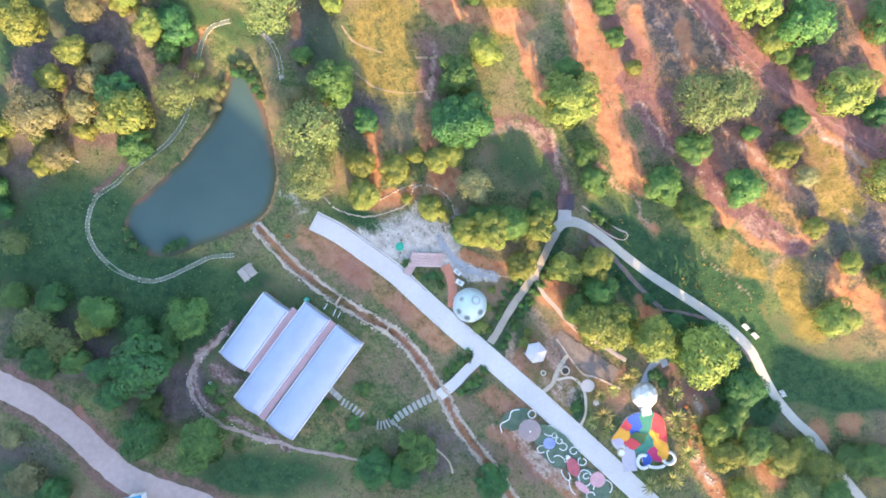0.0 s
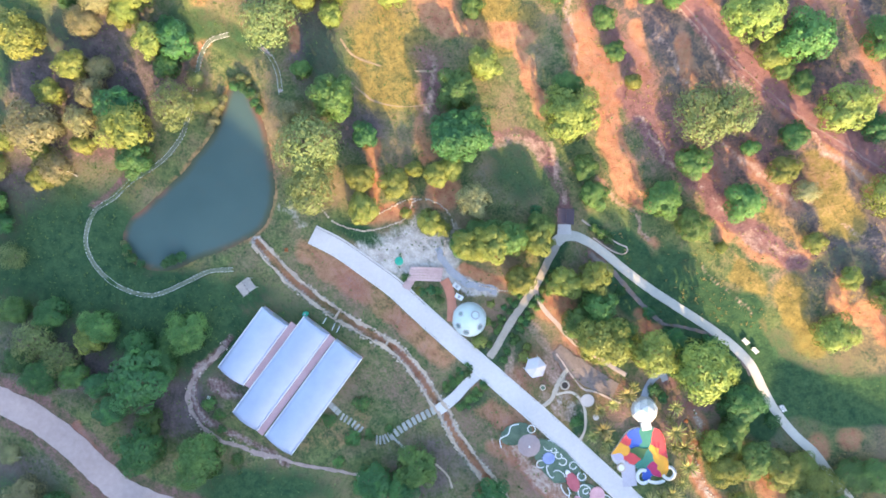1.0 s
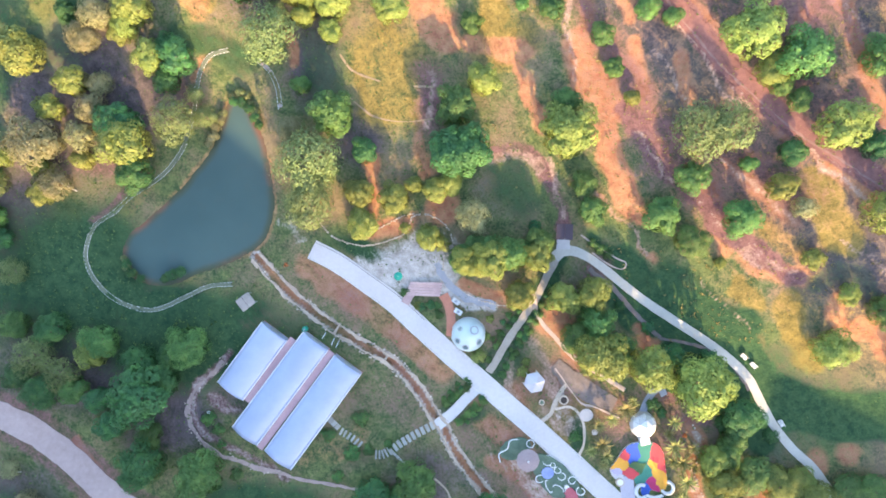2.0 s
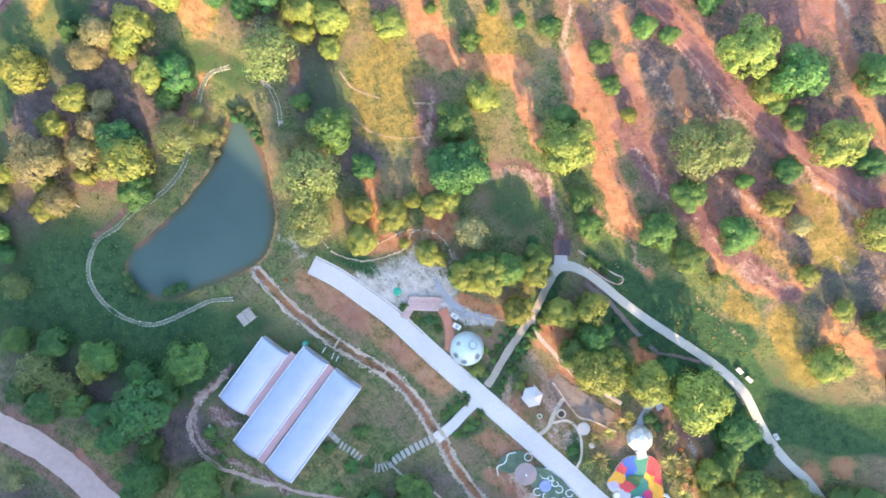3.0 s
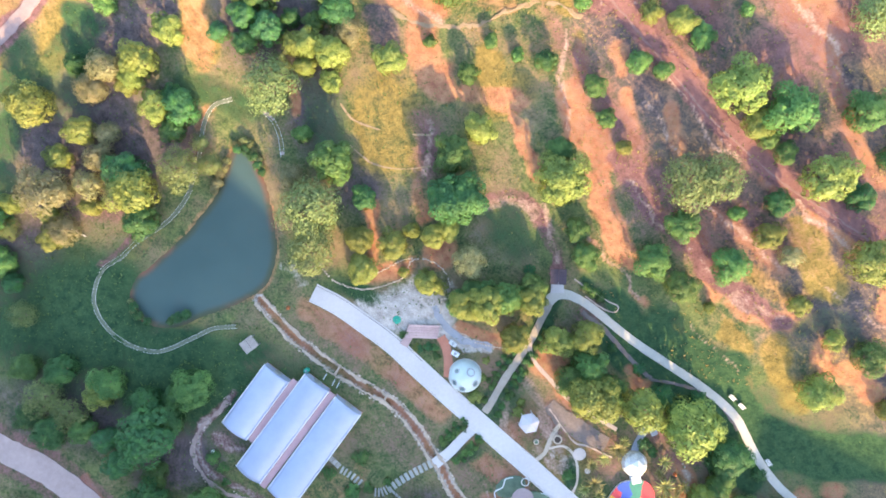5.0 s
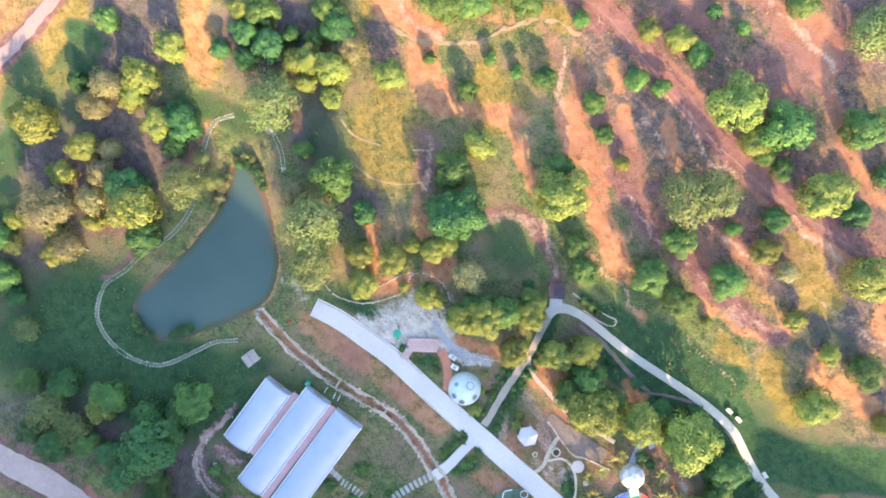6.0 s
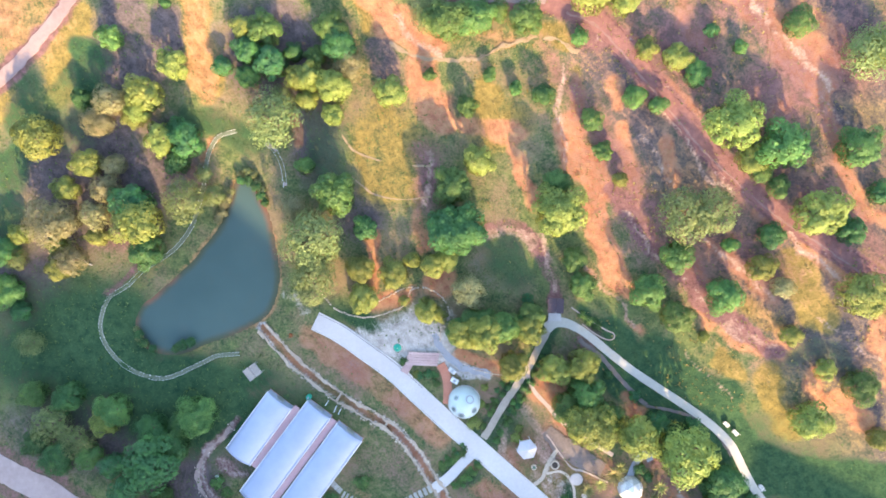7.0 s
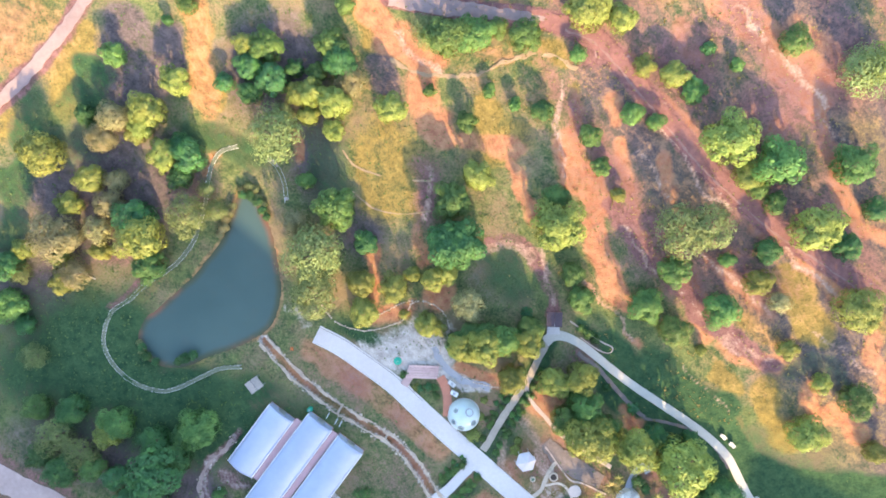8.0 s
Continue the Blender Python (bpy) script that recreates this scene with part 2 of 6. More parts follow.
def piece(name, me, parent, m):
    ob = new(name, me)
    ob.parent = parent
    ob.matrix_basis = m
    return ob


def thing(name, label, category, group="", kind="", at=(0, 0, 0), turn=0.0):
    ob = new(name)
    ob.empty_display_size = 0.3
    ob.matrix_basis = pose(*at, 0, 0, turn)
    return tagged(ob, label, category, group, kind)


def box(bm, size, m=None, bevel=0.0):
    """A box of that size standing on z = 0, moved by m."""
    made = bmesh.ops.create_cube(bm, size=1.0, matrix=(m or Matrix()) @ Matrix.Translation((0, 0, size[2] / 2)) @ Matrix.Diagonal((*size, 1)))
    if bevel:
        edges = {e for v in made["verts"] for e in v.link_edges}
        bmesh.ops.bevel(bm, geom=list(edges), offset=bevel, segments=1, affect="EDGES")
    return bm


def rod(bm, a, b, r0, r1=None, sides=7):
    """A tapered round bar from a to b."""
    a, b = Vector(a), Vector(b)
    way = b - a
    m = Matrix.Translation((a + b) / 2) @ way.to_track_quat("Z", "Y").to_matrix().to_4x4()
    bmesh.ops.create_cone(bm, cap_ends=True, segments=sides, radius1=r0, radius2=r0 if r1 is None else r1, depth=way.length, matrix=m)
    return bm


def smooth_line(points, step=1.0, closed=False):
    """A smooth curve through the points, as evenly spaced points."""
    p = [Vector((a[0], a[1])) for a in points]
    n = len(p)
    dense = []
    for i in range(n if closed else n - 1):
        a, b = p[(i - 1) % n] if closed or i else p[0] * 2 - p[1], p[i]
        c = p[(i + 1) % n]
        d = p[(i + 2) % n] if closed or i + 2 < n else c * 2 - b
        for k in range(16):
            t = k / 16
            dense.append(0.5 * (2 * b + (c - a) * t + (2 * a - 5 * b + 4 * c - d) * t * t + (3 * b - a - 3 * c + d) * t ** 3))
    dense.append(p[0].copy() if closed else p[-1].copy())
    out, left = [dense[0]], step
    for a, b in zip(dense, dense[1:]):
        length = (b - a).length
        while length > 1e-9 and left <= length:
            a = a + (b - a) * (left / length)
            out.append(a)
            length = (b - a).length
            left = step
        left -= length
    if not closed and (out[-1] - dense[-1]).length > 0.2 * step:
        out.append(dense[-1])
    return out


def side_of(line, i, closed=False):
    n = len(line)
    a = line[(i - 1) % n] if closed or i else line[i]
    b = line[(i + 1) % n] if closed or i + 1 < n else line[i]
    d = (b - a).normalized()
    return Vector((-d.y, d.x))


def ribbon(bm, line, width, top, down=0.3, ragged=0.0, closed=False):
    """A strip of the width laid over the land along a line, top metres above it, with sides that go into the ground."""
    rows = []
    for i, p in enumerate(line):
        s = side_of(line, i, closed)
        w = width(i / max(1, len(line) - 1)) if callable(width) else width
        l = p + s * (w / 2 + ragged * (noise.noise((p.x * 0.8, p.y * 0.8, 1.0))))
        r = p - s * (w / 2 + ragged * (noise.noise((p.x * 0.8, p.y * 0.8, 7.0))))
        zl, zr, zm = float(base_z(l.x, l.y)), float(base_z(r.x, r.y)), float(base_z(p.x, p.y))
        tl, tm, tr = zl + top, zm + top, zr + top
        rows.append([bm.verts.new(v) for v in ((l.x, l.y, tl - down - top), (l.x, l.y, tl), (p.x, p.y, tm + 0.01), (r.x, r.y, tr), (r.x, r.y, tr - down - top))])
    pairs = list(zip(rows, rows[1:]))
    if closed:
        pairs.append((rows[-1], rows[0]))
    for a, b in pairs:
        for k in range(4):
            bm.faces.new((a[k], a[k + 1], b[k + 1], b[k]))
    if not closed:
        bm.faces.new(rows[0][::-1])
        bm.faces.new(rows[-1])
    bmesh.ops.recalc_face_normals(bm, faces=bm.faces)
    return bm


def slab(bm, outline, z, thick):
    """A flat plate with that outline, its top at z."""
    v = [bm.verts.new((x, y, z)) for x, y in outline]
    f = bm.faces.new(v)
    ext = bmesh.ops.extrude_face_region(bm, geom=[f])
    for g in ext["geom"]:
        if isinstance(g, bmesh.types.BMVert):
            g.co.z -= thick
    bmesh.ops.recalc_face_normals(bm, faces=bm.faces)
    return bm


def smooth01(v):
    v = np.clip(v, 0.0, 1.0)
    return v * v * (3 - 2 * v)


def base_z(x, y):
    """Height of the land without ponds and ditches: valley floor, eastern hill, north-west rise, and an unseen southern
    ridge added to shade the valley.
    """
    z = 1.7 + 0.055 * np.maximum(0, -y - 5) + 0.05 * np.maximum(0, np.minimum(y, 120) - 36)
    z = z + 12.0 * smooth01((0.85 * x + 0.5 * y - 22 - 8 * smooth01((-y - 2) / 20)) / 60)
    z = z + 5.5 * smooth01((-0.6 * x + 0.8 * y - 50) / 42)
    e = np.clip(x, -200, 250)
    # unseen crest, raised and notched to steer where sun and shade fall
    shade_crest = 52.6 - 0.085 * e - 0.06 * np.maximum(0, e - 40) + np.sin(x * 0.05) + 0.7 * np.sin(x * 0.17 + 1) + 4.6 * np.exp(-((x - 3) / 13.0) ** 2) + 5.2 * smooth01((x - 84) / 9)
    shade_crest = shade_crest - 5.4 * smooth01((x - 41) / 18) * (1 - smooth01((x - 82) / 14)) - 5.0 * np.exp(-((x - 74) / 9.0) ** 2)
    return z + (shade_crest - 9) * np.exp(-((np.minimum(y, -10) + 140) / 42.0) ** 2) * smooth01((-y - 40) / 60)


def on_land(x, y, up=0.0):
    return Vector((x, y, float(base_z(x, y)) + up))


# ---- the lie of the land ----
POND = smooth_line([(-37.2, 30.8), (-38.7, 26.6), (-40.0, 22.9), (-41.7, 20.3), (-43.3, 18.5), (-45.3, 15.7), (-47.4, 14.0), (-49.8, 11.7), (-52.2, 9.5), (-54.3, 8.0), (-55.4, 6.1), (-55.8, 3.8), (-54.9, 1.4), (-53.4, -0.3), (-49.9, -1.3), (-46.1, -0.8), (-43.1, 0.6), (-38.5, 2.1), (-35.3, 3.6), (-32.7, 5.1), (-31.1, 6.6), (-30.0, 9.3), (-29.4, 12.4), (-29.6, 15.6), (-30.3, 19.8), (-31.2, 24.0), (-32.4, 26.8), (-33.6, 30.3), (-35.3, 32.0)], 1.0, True)
DITCH = smooth_line([(-32.4, 3.7), (-29.9, 1.1), (-26.5, -2.6), (-22.5, -5.8), (-18.1, -8.9), (-13.2, -11.9), (-8.2, -14.8), (-4.5, -18.7), (-1.9, -22.6), (0.1, -25.4), (2.0, -29.1), (4.7, -33.1), (7.6, -36.6), (10.3, -40.5), (13.6, -45.3)], 0.7)
ROAD = smooth_line([(-22.6, 5.0), (-18.1, 2.7), (-13.2, -0.7), (-8.3, -4.3), (-3.3, -8.9), (1.6, -13.3), (6.5, -17.5), (11.3, -21.7), (16.2, -25.9), (21.0, -30.2), (25.8, -34.6), (30.6, -39.0), (40.1, -47.9), (49.4, -56.9)], 1.0)
PATH_EAST = smooth_line([(19.7, 3.6), (21.3, 4.7), (23.7, 4.5), (27.2, 2.5), (31.6, -1.1), (35.9, -4.4), (41.2, -7.9), (46.0, -11.1), (50.1, -14.3), (53.0, -17.4), (55.1, -21.5), (57.2, -25.4), (60.2, -29.2), (63.4, -32.2), (65.4, -35.0), (68.0, -38.6), (71.6, -43.1), (76.0, -48.6)], 0.8)
PATH_CROSS = smooth_line([(20.3, 4.0), (18.5, 0.6), (16.8, -2.9), (14.4, -6.6), (11.9, -10.2), (9.9, -13.6), (8.2, -16.3)], 0.8)
PATH_WEST = smooth_line([(6.5, -18.9), (4.3, -20.8), (1.9, -23.3), (-0.8, -25.4)], 0.8)
DIRT_WAY = smooth_line([(-90.5, -15.6), (-82.5, -20.4), (-76.5, -23.5), (-71.6, -25.7), (-65.6, -29.6), (-59.6, -34.8), (-55.1, -38.6), (-49.7, -41.3), (-42.9, -43.4), (-35.1, -46.7)], 1.2)
DIRT_NORTH = smooth_line([(-90.0, 33.8), (-80.4, 44.2), (-74.1, 49.6), (-69.4, 54.5), (-65.2, 59.3), (-61.6, 64.1), (-56.4, 72.6)], 1.2)
TRACK_MAIN = smooth_line([(-8.9, 66.4), (0.4, 64.6), (8.4, 63.1), (16.3, 61.7), (23.0, 59.5), (27.8, 56.9), (31.7, 52.7), (36.1, 47.3), (41.0, 41.4), (46.3, 35.1), (51.9, 29.7), (58.3, 23.8), (64.6, 19.5), (72.6, 13.4)], 1.0)
TRACK_LOW = smooth_line([(31.4, 29.5), (34.0, 25.0), (38.0, 19.4), (42.4, 14.8), (47.4, 8.3), (52.6, 4.9), (58.2, -0.0)], 1.0)
TRACK_GATE = smooth_line([(9.5, 22.3), (13.9, 22.3), (17.8, 18.8), (20.3, 13.9), (21.6, 9.0)], 1.0)


def near_line(x, y, line):
    """Distance of each place from a line."""
    d = np.full(x.shape, 1e9)
    for a, b in zip(line, line[1:]):
        ax, ay, bx, by = a.x, a.y, b.x, b.y
        t = np.clip(((x - ax) * (bx - ax) + (y - ay) * (by - ay)) / ((bx - ax) ** 2 + (by - ay) ** 2 + 1e-9), 0, 1)
        d = np.minimum(d, np.hypot(x - ax - t * (bx - ax), y - ay - t * (by - ay)))
    return d


def inside(x, y, line):
    odd = np.zeros(x.shape, bool)
    for a, b in zip(line, line[1:] + line[:1]):
        cross = ((a.y > y) != (b.y > y)) & (x < (b.x - a.x) * (y - a.y) / (b.y - a.y + 1e-12) + a.x)
        odd ^= cross
    return odd


TABLE = np.random.RandomState(5).rand(128, 128)


def rough_field(x, y, scale):
    """Smooth random field between 0 and 1."""
    u, v = x * scale, y * scale
    i, j = np.floor(u).astype(int), np.floor(v).astype(int)
    f, g = smooth01(u - i), smooth01(v - j)
    a, b, c, d = TABLE[i % 128, j % 128], TABLE[(i + 1) % 128, j % 128], TABLE[i % 128, (j + 1) % 128], TABLE[(i + 1) % 128, (j + 1) % 128]
    return (a * (1 - f) + b * f) * (1 - g) + (c * (1 - f) + d * f) * g


def build_ground():
    far = [160, 200, 250, 320, 420, 600, 900, 1500, 2500]
    xs = np.array([-v for v in far[::-1]] + [-130] + list(np.arange(-104, 106.1, 0.5)) + [112, 120, 135] + far)
    ys = np.array([-v for v in far[::-1]] + list(np.arange(-150, -63, 4.0)) + list(np.arange(-62, 88.1, 0.5)) + [94, 104, 125] + far)
    x, y = [a.ravel() for a in np.meshgrid(xs, ys)]
    z = base_z(x, y)
    n1, n2 = rough_field(x, y, 0.12), rough_field(x + 40, y - 9, 0.5)
    hilly = 0.25 + 0.75 * smooth01((0.85 * x + 0.5 * y - 25) / 20)
    z = z + ((n1 - 0.5) * 0.55 + (n2 - 0.5) * 0.14) * hilly
    wx, wy = x + (rough_field(x, y, 0.35) - 0.5) * 1.8, y + (rough_field(x + 70, y, 0.35) - 0.5) * 1.8
    # pond basin and the flat bank around it
    shore = near_line(x, y, POND + POND[:1])
    wet = inside(x, y, POND)
    level = np.where(wet, 0.95 - np.minimum(1.6, shore * 0.45), 1.02 + shore * 0.16)
    z = np.where(wet, level, np.minimum(z, np.maximum(level, z - 2.5 * np.exp(-shore / 5))))
    # ditch
    gap = near_line(x, y, DITCH)
    z = z - 0.5 * smooth01(1.35 - gap / 0.75)
    # made ground stays just below the paving
    paved = np.minimum.reduce([near_line(x, y, ROAD) - 2.0, near_line(x, y, PATH_EAST) - 1.1, near_line(x, y, PATH_CROSS) - 1.2, near_line(x, y, DIRT_WAY) - 3.0, near_line(x, y, DIRT_NORTH) - 2.2, near_line(x, y, TRACK_MAIN) - 2.0])
    flat = smooth01(1.5 - paved / 1.2)
    z = z * (1 - flat) + (base_z(x, y) - 0.06) * flat

    grade = 0.62 + 0.5 * rough_field(x + 11, y + 5, 0.22)
    along, across = 0.56 * x - 0.83 * y, 0.83 * x + 0.56 * y
    streak = 0.6 * rough_field(along * 0.12, across * 0.9, 0.32) + 0.4 * rough_field(along * 0.2 + 50, across * 1.5, 0.5)

    def spot(cx, cy, rx, ry, turn=0.0, soft=0.6):
        a = radians(turn)
        u, v = (wx - cx) * math.cos(a) + (wy - cy) * math.sin(a), -(wx - cx) * math.sin(a) + (wy - cy) * math.cos(a)
        return smooth01((1 + soft - np.hypot(u / rx, v / ry)) / (2 * soft)) * grade

    def stroke(points, width, soft=0.0):
        soft = soft or 0.3 + 0.14 * width
        return smooth01((width / 2 + soft - near_line(wx, wy, smooth_line(points, 3.0))) / (2 * soft)) * grade

    most = lambda *a: np.maximum.reduce(a)
    east = smooth01((0.85 * wx + 0.5 * wy - 30) / 14)
    north = smooth01((wy - 40) / 12) * smooth01((wx + 30) / 20)
    soil = most(
        0.42 * streak * east * smooth01((wy + 12) / 12), (0.05 + 0.4 * streak) * north,
        1.15 * stroke([(46.6, 62.9), (51.6, 58.6), (56.8, 53.1)], 6.2),
        1.25 * stroke([(55.7, 51.8), (59.3, 48.0), (62.6, 44.3)], 4.6),
        1.30 * stroke([(62.6, 44.8), (64.5, 39.7), (66.1, 34.1), (68.3, 28.5), (70.7, 24.7), (74.5, 22.4), (78.3, 21.0)], 2.7),
        0.90 * stroke([(60.4, 52.1), (63.3, 48.4)], 4.1),
        0.70 * stroke([(58.3, 58.4), (61.5, 56.1), (64.4, 53.4)], 2.9),
        1.20 * stroke([(23.1, 40.2), (24.4, 35.2), (27.5, 31.6), (29.8, 28.5)], 5.2),
        1.20 * stroke([(28.1, 25.0), (28.7, 20.9), (31.3, 15.7), (34.2, 10.6)], 4.3),
        stroke([(31.9, 39.4), (33.1, 35.0), (34.9, 30.5), (35.8, 26.0), (37.4, 21.9), (39.4, 19.4)], 2.5),
        1.10 * stroke([(38.5, 37.2), (39.6, 33.8), (40.9, 29.9)], 2.3),
        1.20 * stroke([(13.4, 36.4), (15.4, 32.3), (17.6, 26.1)], 2.7),
        0.80 * stroke([(24.0, 47.0), (24.7, 41.7)], 3.1),
        1.15 * stroke([(55.2, 25.3), (58.8, 22.9), (62.8, 20.0), (66.5, 15.7), (68.4, 13.8)], 4.6),
        stroke([(47.6, 19.4), (51.5, 15.5), (55.2, 12.0), (57.5, 10.1)], 1.9),
        1.30 * stroke([(44.7, 15.9), (46.0, 11.8), (46.9, 7.8), (48.0, 4.7)], 2.7),
        1.20 * stroke([(47.3, 36.0), (49.0, 33.6)], 2.1),
        1.05 * stroke([(51.7, 4.3), (55.5, 1.4), (59.1, 0.0)], 3.9),
        1.10 * stroke([(65.1, -3.7), (66.0, -8.4)], 2.9),
        1.10 * stroke([(69.0, -8.2), (72.1, -9.0), (73.7, -11.5)], 3.5),
        stroke([(42.1, 0.3), (45.6, -2.7), (49.7, -5.4), (53.6, -9.2), (55.0, -10.8)], 1.1),
        0.90 * stroke([(27.4, 14.7), (30.5, 11.0), (33.6, 6.9), (35.4, 3.8)], 0.9),
        stroke([(36.6, 3.8), (40.1, 1.1)], 1.6),
        0.85 * stroke([(-7.9, 60.0), (-2.7, 55.0), (-3.8, 47.8), (-0.7, 43.7)], 6.2),
        stroke([(30.6, 48.1), (31.3, 43.3)], 2.5),
        stroke([(32.1, 53.1), (35.5, 48.7), (40.8, 44.3), (43.7, 40.4), (45.7, 37.0)], 2.5),
        0.80 * stroke([(40.7, 58.8), (40.9, 55.2), (43.7, 52.4)], 1.9),
        1.10 * stroke([(56.9, 41.5), (56.5, 39.0)], 2.5),
        stroke([(73.2, 5.6), (74.8, 0.8), (76.9, -4.0)], 3.1),
        0.90 * stroke([(69.1, 14.7), (71.6, 15.7)], 2.5),
        0.50 * stroke([(7.5, 57.1), (12.5, 55.9)], 3.1),
        stroke([(5.5, 41.3), (14.3, 39.1)], 4.0),
        stroke([(-4.3, 24.7), (-3.8, 20.3), (-1.6, 18.3)], 2.5), stroke([(-12.2, 20.3), (-11.4, 14.9), (-11.8, 10.9)], 2.6),
        0.65 * stroke([(-42.7, 68.3), (-42.9, 59.0), (-42.3, 46.5)], 4.6), 0.5 * spot(*(-72.5, 58.2), 9, 8), stroke([(-13.9, 65.8), (-7.9, 58.0), (-0.7, 54.9)], 5.0),
        stroke([(-2.8, 50.9), (-1.7, 43.7), (1.4, 41.7)], 5.0), stroke([(-42.7, 35.0), (-41.4, 37.9), (-37.7, 39.6)], 2.0),
        stroke([(-26.4, 41.4), (-26.0, 37.5)], 2.0), 1.5 * spot(*(36.2, -10.2), 2.2, 3.2), 1.5 * spot(*(19.8, -7.8), 3, 3), 1.5 * spot(*(55.8, -38.6), 2.5, 3), 1.5 * spot(*(64.3, -31.3), 2.0, 2.4), 1.5 * spot(*(69.1, -29.6), 1.8, 2.2),
        1.5 * spot(*(0.6, 11.9), 2.5, 3), 1.3 * stroke([(35.2, -8.7), (36.0, -10.5), (37.4, -11.3)], 1.8), 1.3 * stroke([(40.3, -12.7), (40.8, -14.6)], 1.6), 1.1 * stroke([(17.8, -5.3), (19.8, -7.8), (21.7, -7.3)], 2.6), 1.2 * stroke([(3.1, -1.1), (6.5, -2.1), (10.9, -3.6)], 1.6), 0.78 * stroke([(-23.5, 2.1), (-15.2, -3.6), (-7.3, -10.2), (0.6, -16.6)], 4.4), 0.8 * stroke([(7.4, -24.3), (14.2, -29.1)], 4.5),
        0.55 * smooth01(1.3 - np.abs(shore - 0.2) / 0.7) * smooth01(1.6 * rough_field(x, y, 0.16) - 0.3) * smooth01((x + 56) / 12),
        smooth01(1.7 - gap / 0.7) * grade, 1.2 * stroke([(43.0, -24.3), (44.4, -29.1), (43.5, -33.9), (46.3, -40.5), (48.9, -44.3)], 2.4),
        0.45 * stroke([(-21.8, -31.0), (-18.9, -30.1), (-14.0, -27.2)], 4.0), spot(*(-8.3, 9.0), 6.0, 1.8, 20), 0.9 * stroke([(3.5, -1.4), (8.5, -3.3), (11.9, -4.8)], 2.0),
        0.5 * stroke([(20.2, -14.6), (25.1, -18.0), (30.4, -20.4)], 3.5), 0.8 * stroke([(10.9, -15.6), (11.8, -19.5), (15.2, -23.3)], 3.0), 0.9 * stroke([(5.5, -21.4), (9.4, -25.3), (13.2, -29.1)], 2.6), 0.9 * stroke([(9.3, -32.0), (14.2, -34.8), (19.0, -39.1), (22.8, -42.4)], 3.0), stroke([(16.4, -4.8), (16.8, -6.8), (19.7, -11.2), (24.1, -15.6)], 1.2), stroke([(-62.7, -27.2), (-60.6, -32.0), (-56.7, -34.8)], 1.5))
    dry = most(0.8 * stroke([(-42.7, 68.3), (-42.9, 59.0), (-42.3, 46.5)], 5.2), 
        spot(*(-9.2, 38.5), 9, 6), spot(*(-9.3, 30.6), 6, 5), 
        1.15 * stroke([(60.6, 16.1), (62.6, 11.2), (65.1, 6.4)], 5.7),
        1.20 * stroke([(8.8, 46.7), (9.7, 42.1), (12.3, 39.3)], 4.3),
        stroke([(18.4, 56.9), (22.8, 53.8)], 2.9),
        1.10 * stroke([(50.6, -0.9), (53.4, -4.4)], 3.1),
        1.20 * stroke([(57.7, -4.2), (59.5, -9.4), (62.8, -14.0)], 4.5),
        0.90 * stroke([(72.5, 15.3), (74.4, 6.7)], 2.7),
        0.80 * stroke([(54.1, 8.5), (58.3, 5.1)], 3.9),
        0.90 * stroke([(24.0, 48.5), (25.2, 41.1)], 2.7),
        1.10 * stroke([(-14.2, 37.0), (-13.4, 28.7)], 1.9),
        1.10 * stroke([(-6.7, 33.4), (-4.0, 25.5)], 1.9),
        1.20 * stroke([(-12.4, 64.9), (-12.0, 59.5)], 5.2),
        1.30 * stroke([(-63.0, 57.9), (-65.8, 52.2), (-66.8, 45.9)], 4.7),
        0.90 * stroke([(-76.3, 42.3), (-73.8, 44.3)], 5.2),
        0.70 * stroke([(-40.6, 49.5), (-40.4, 46.1)], 3.5),
        0.5 * east * rough_field(along * 0.25 + 30, across, 0.16), 0.9 * spot(*(-64.9, 52.7), 4, 8, -25), 0.6 * spot(*(-72.5, 58.2), 10, 9), spot(*(-73.9, 42.9), 5, 4), spot(*(10.7, 40.6), 6, 4), 
        0.55 * spot(*(-47.7, -0.9), 8, 2), 0.6 * spot(*(-54.6, 11.9), 6, 2, 45), 0.8 * spot(*(16.2, -19.5), 6, 6), 1.1 * spot(*(22.0, -24.3), 6, 5), 0.15 * smooth01(2 - shore / 2.2) * rough_field(x, y, 0.12))
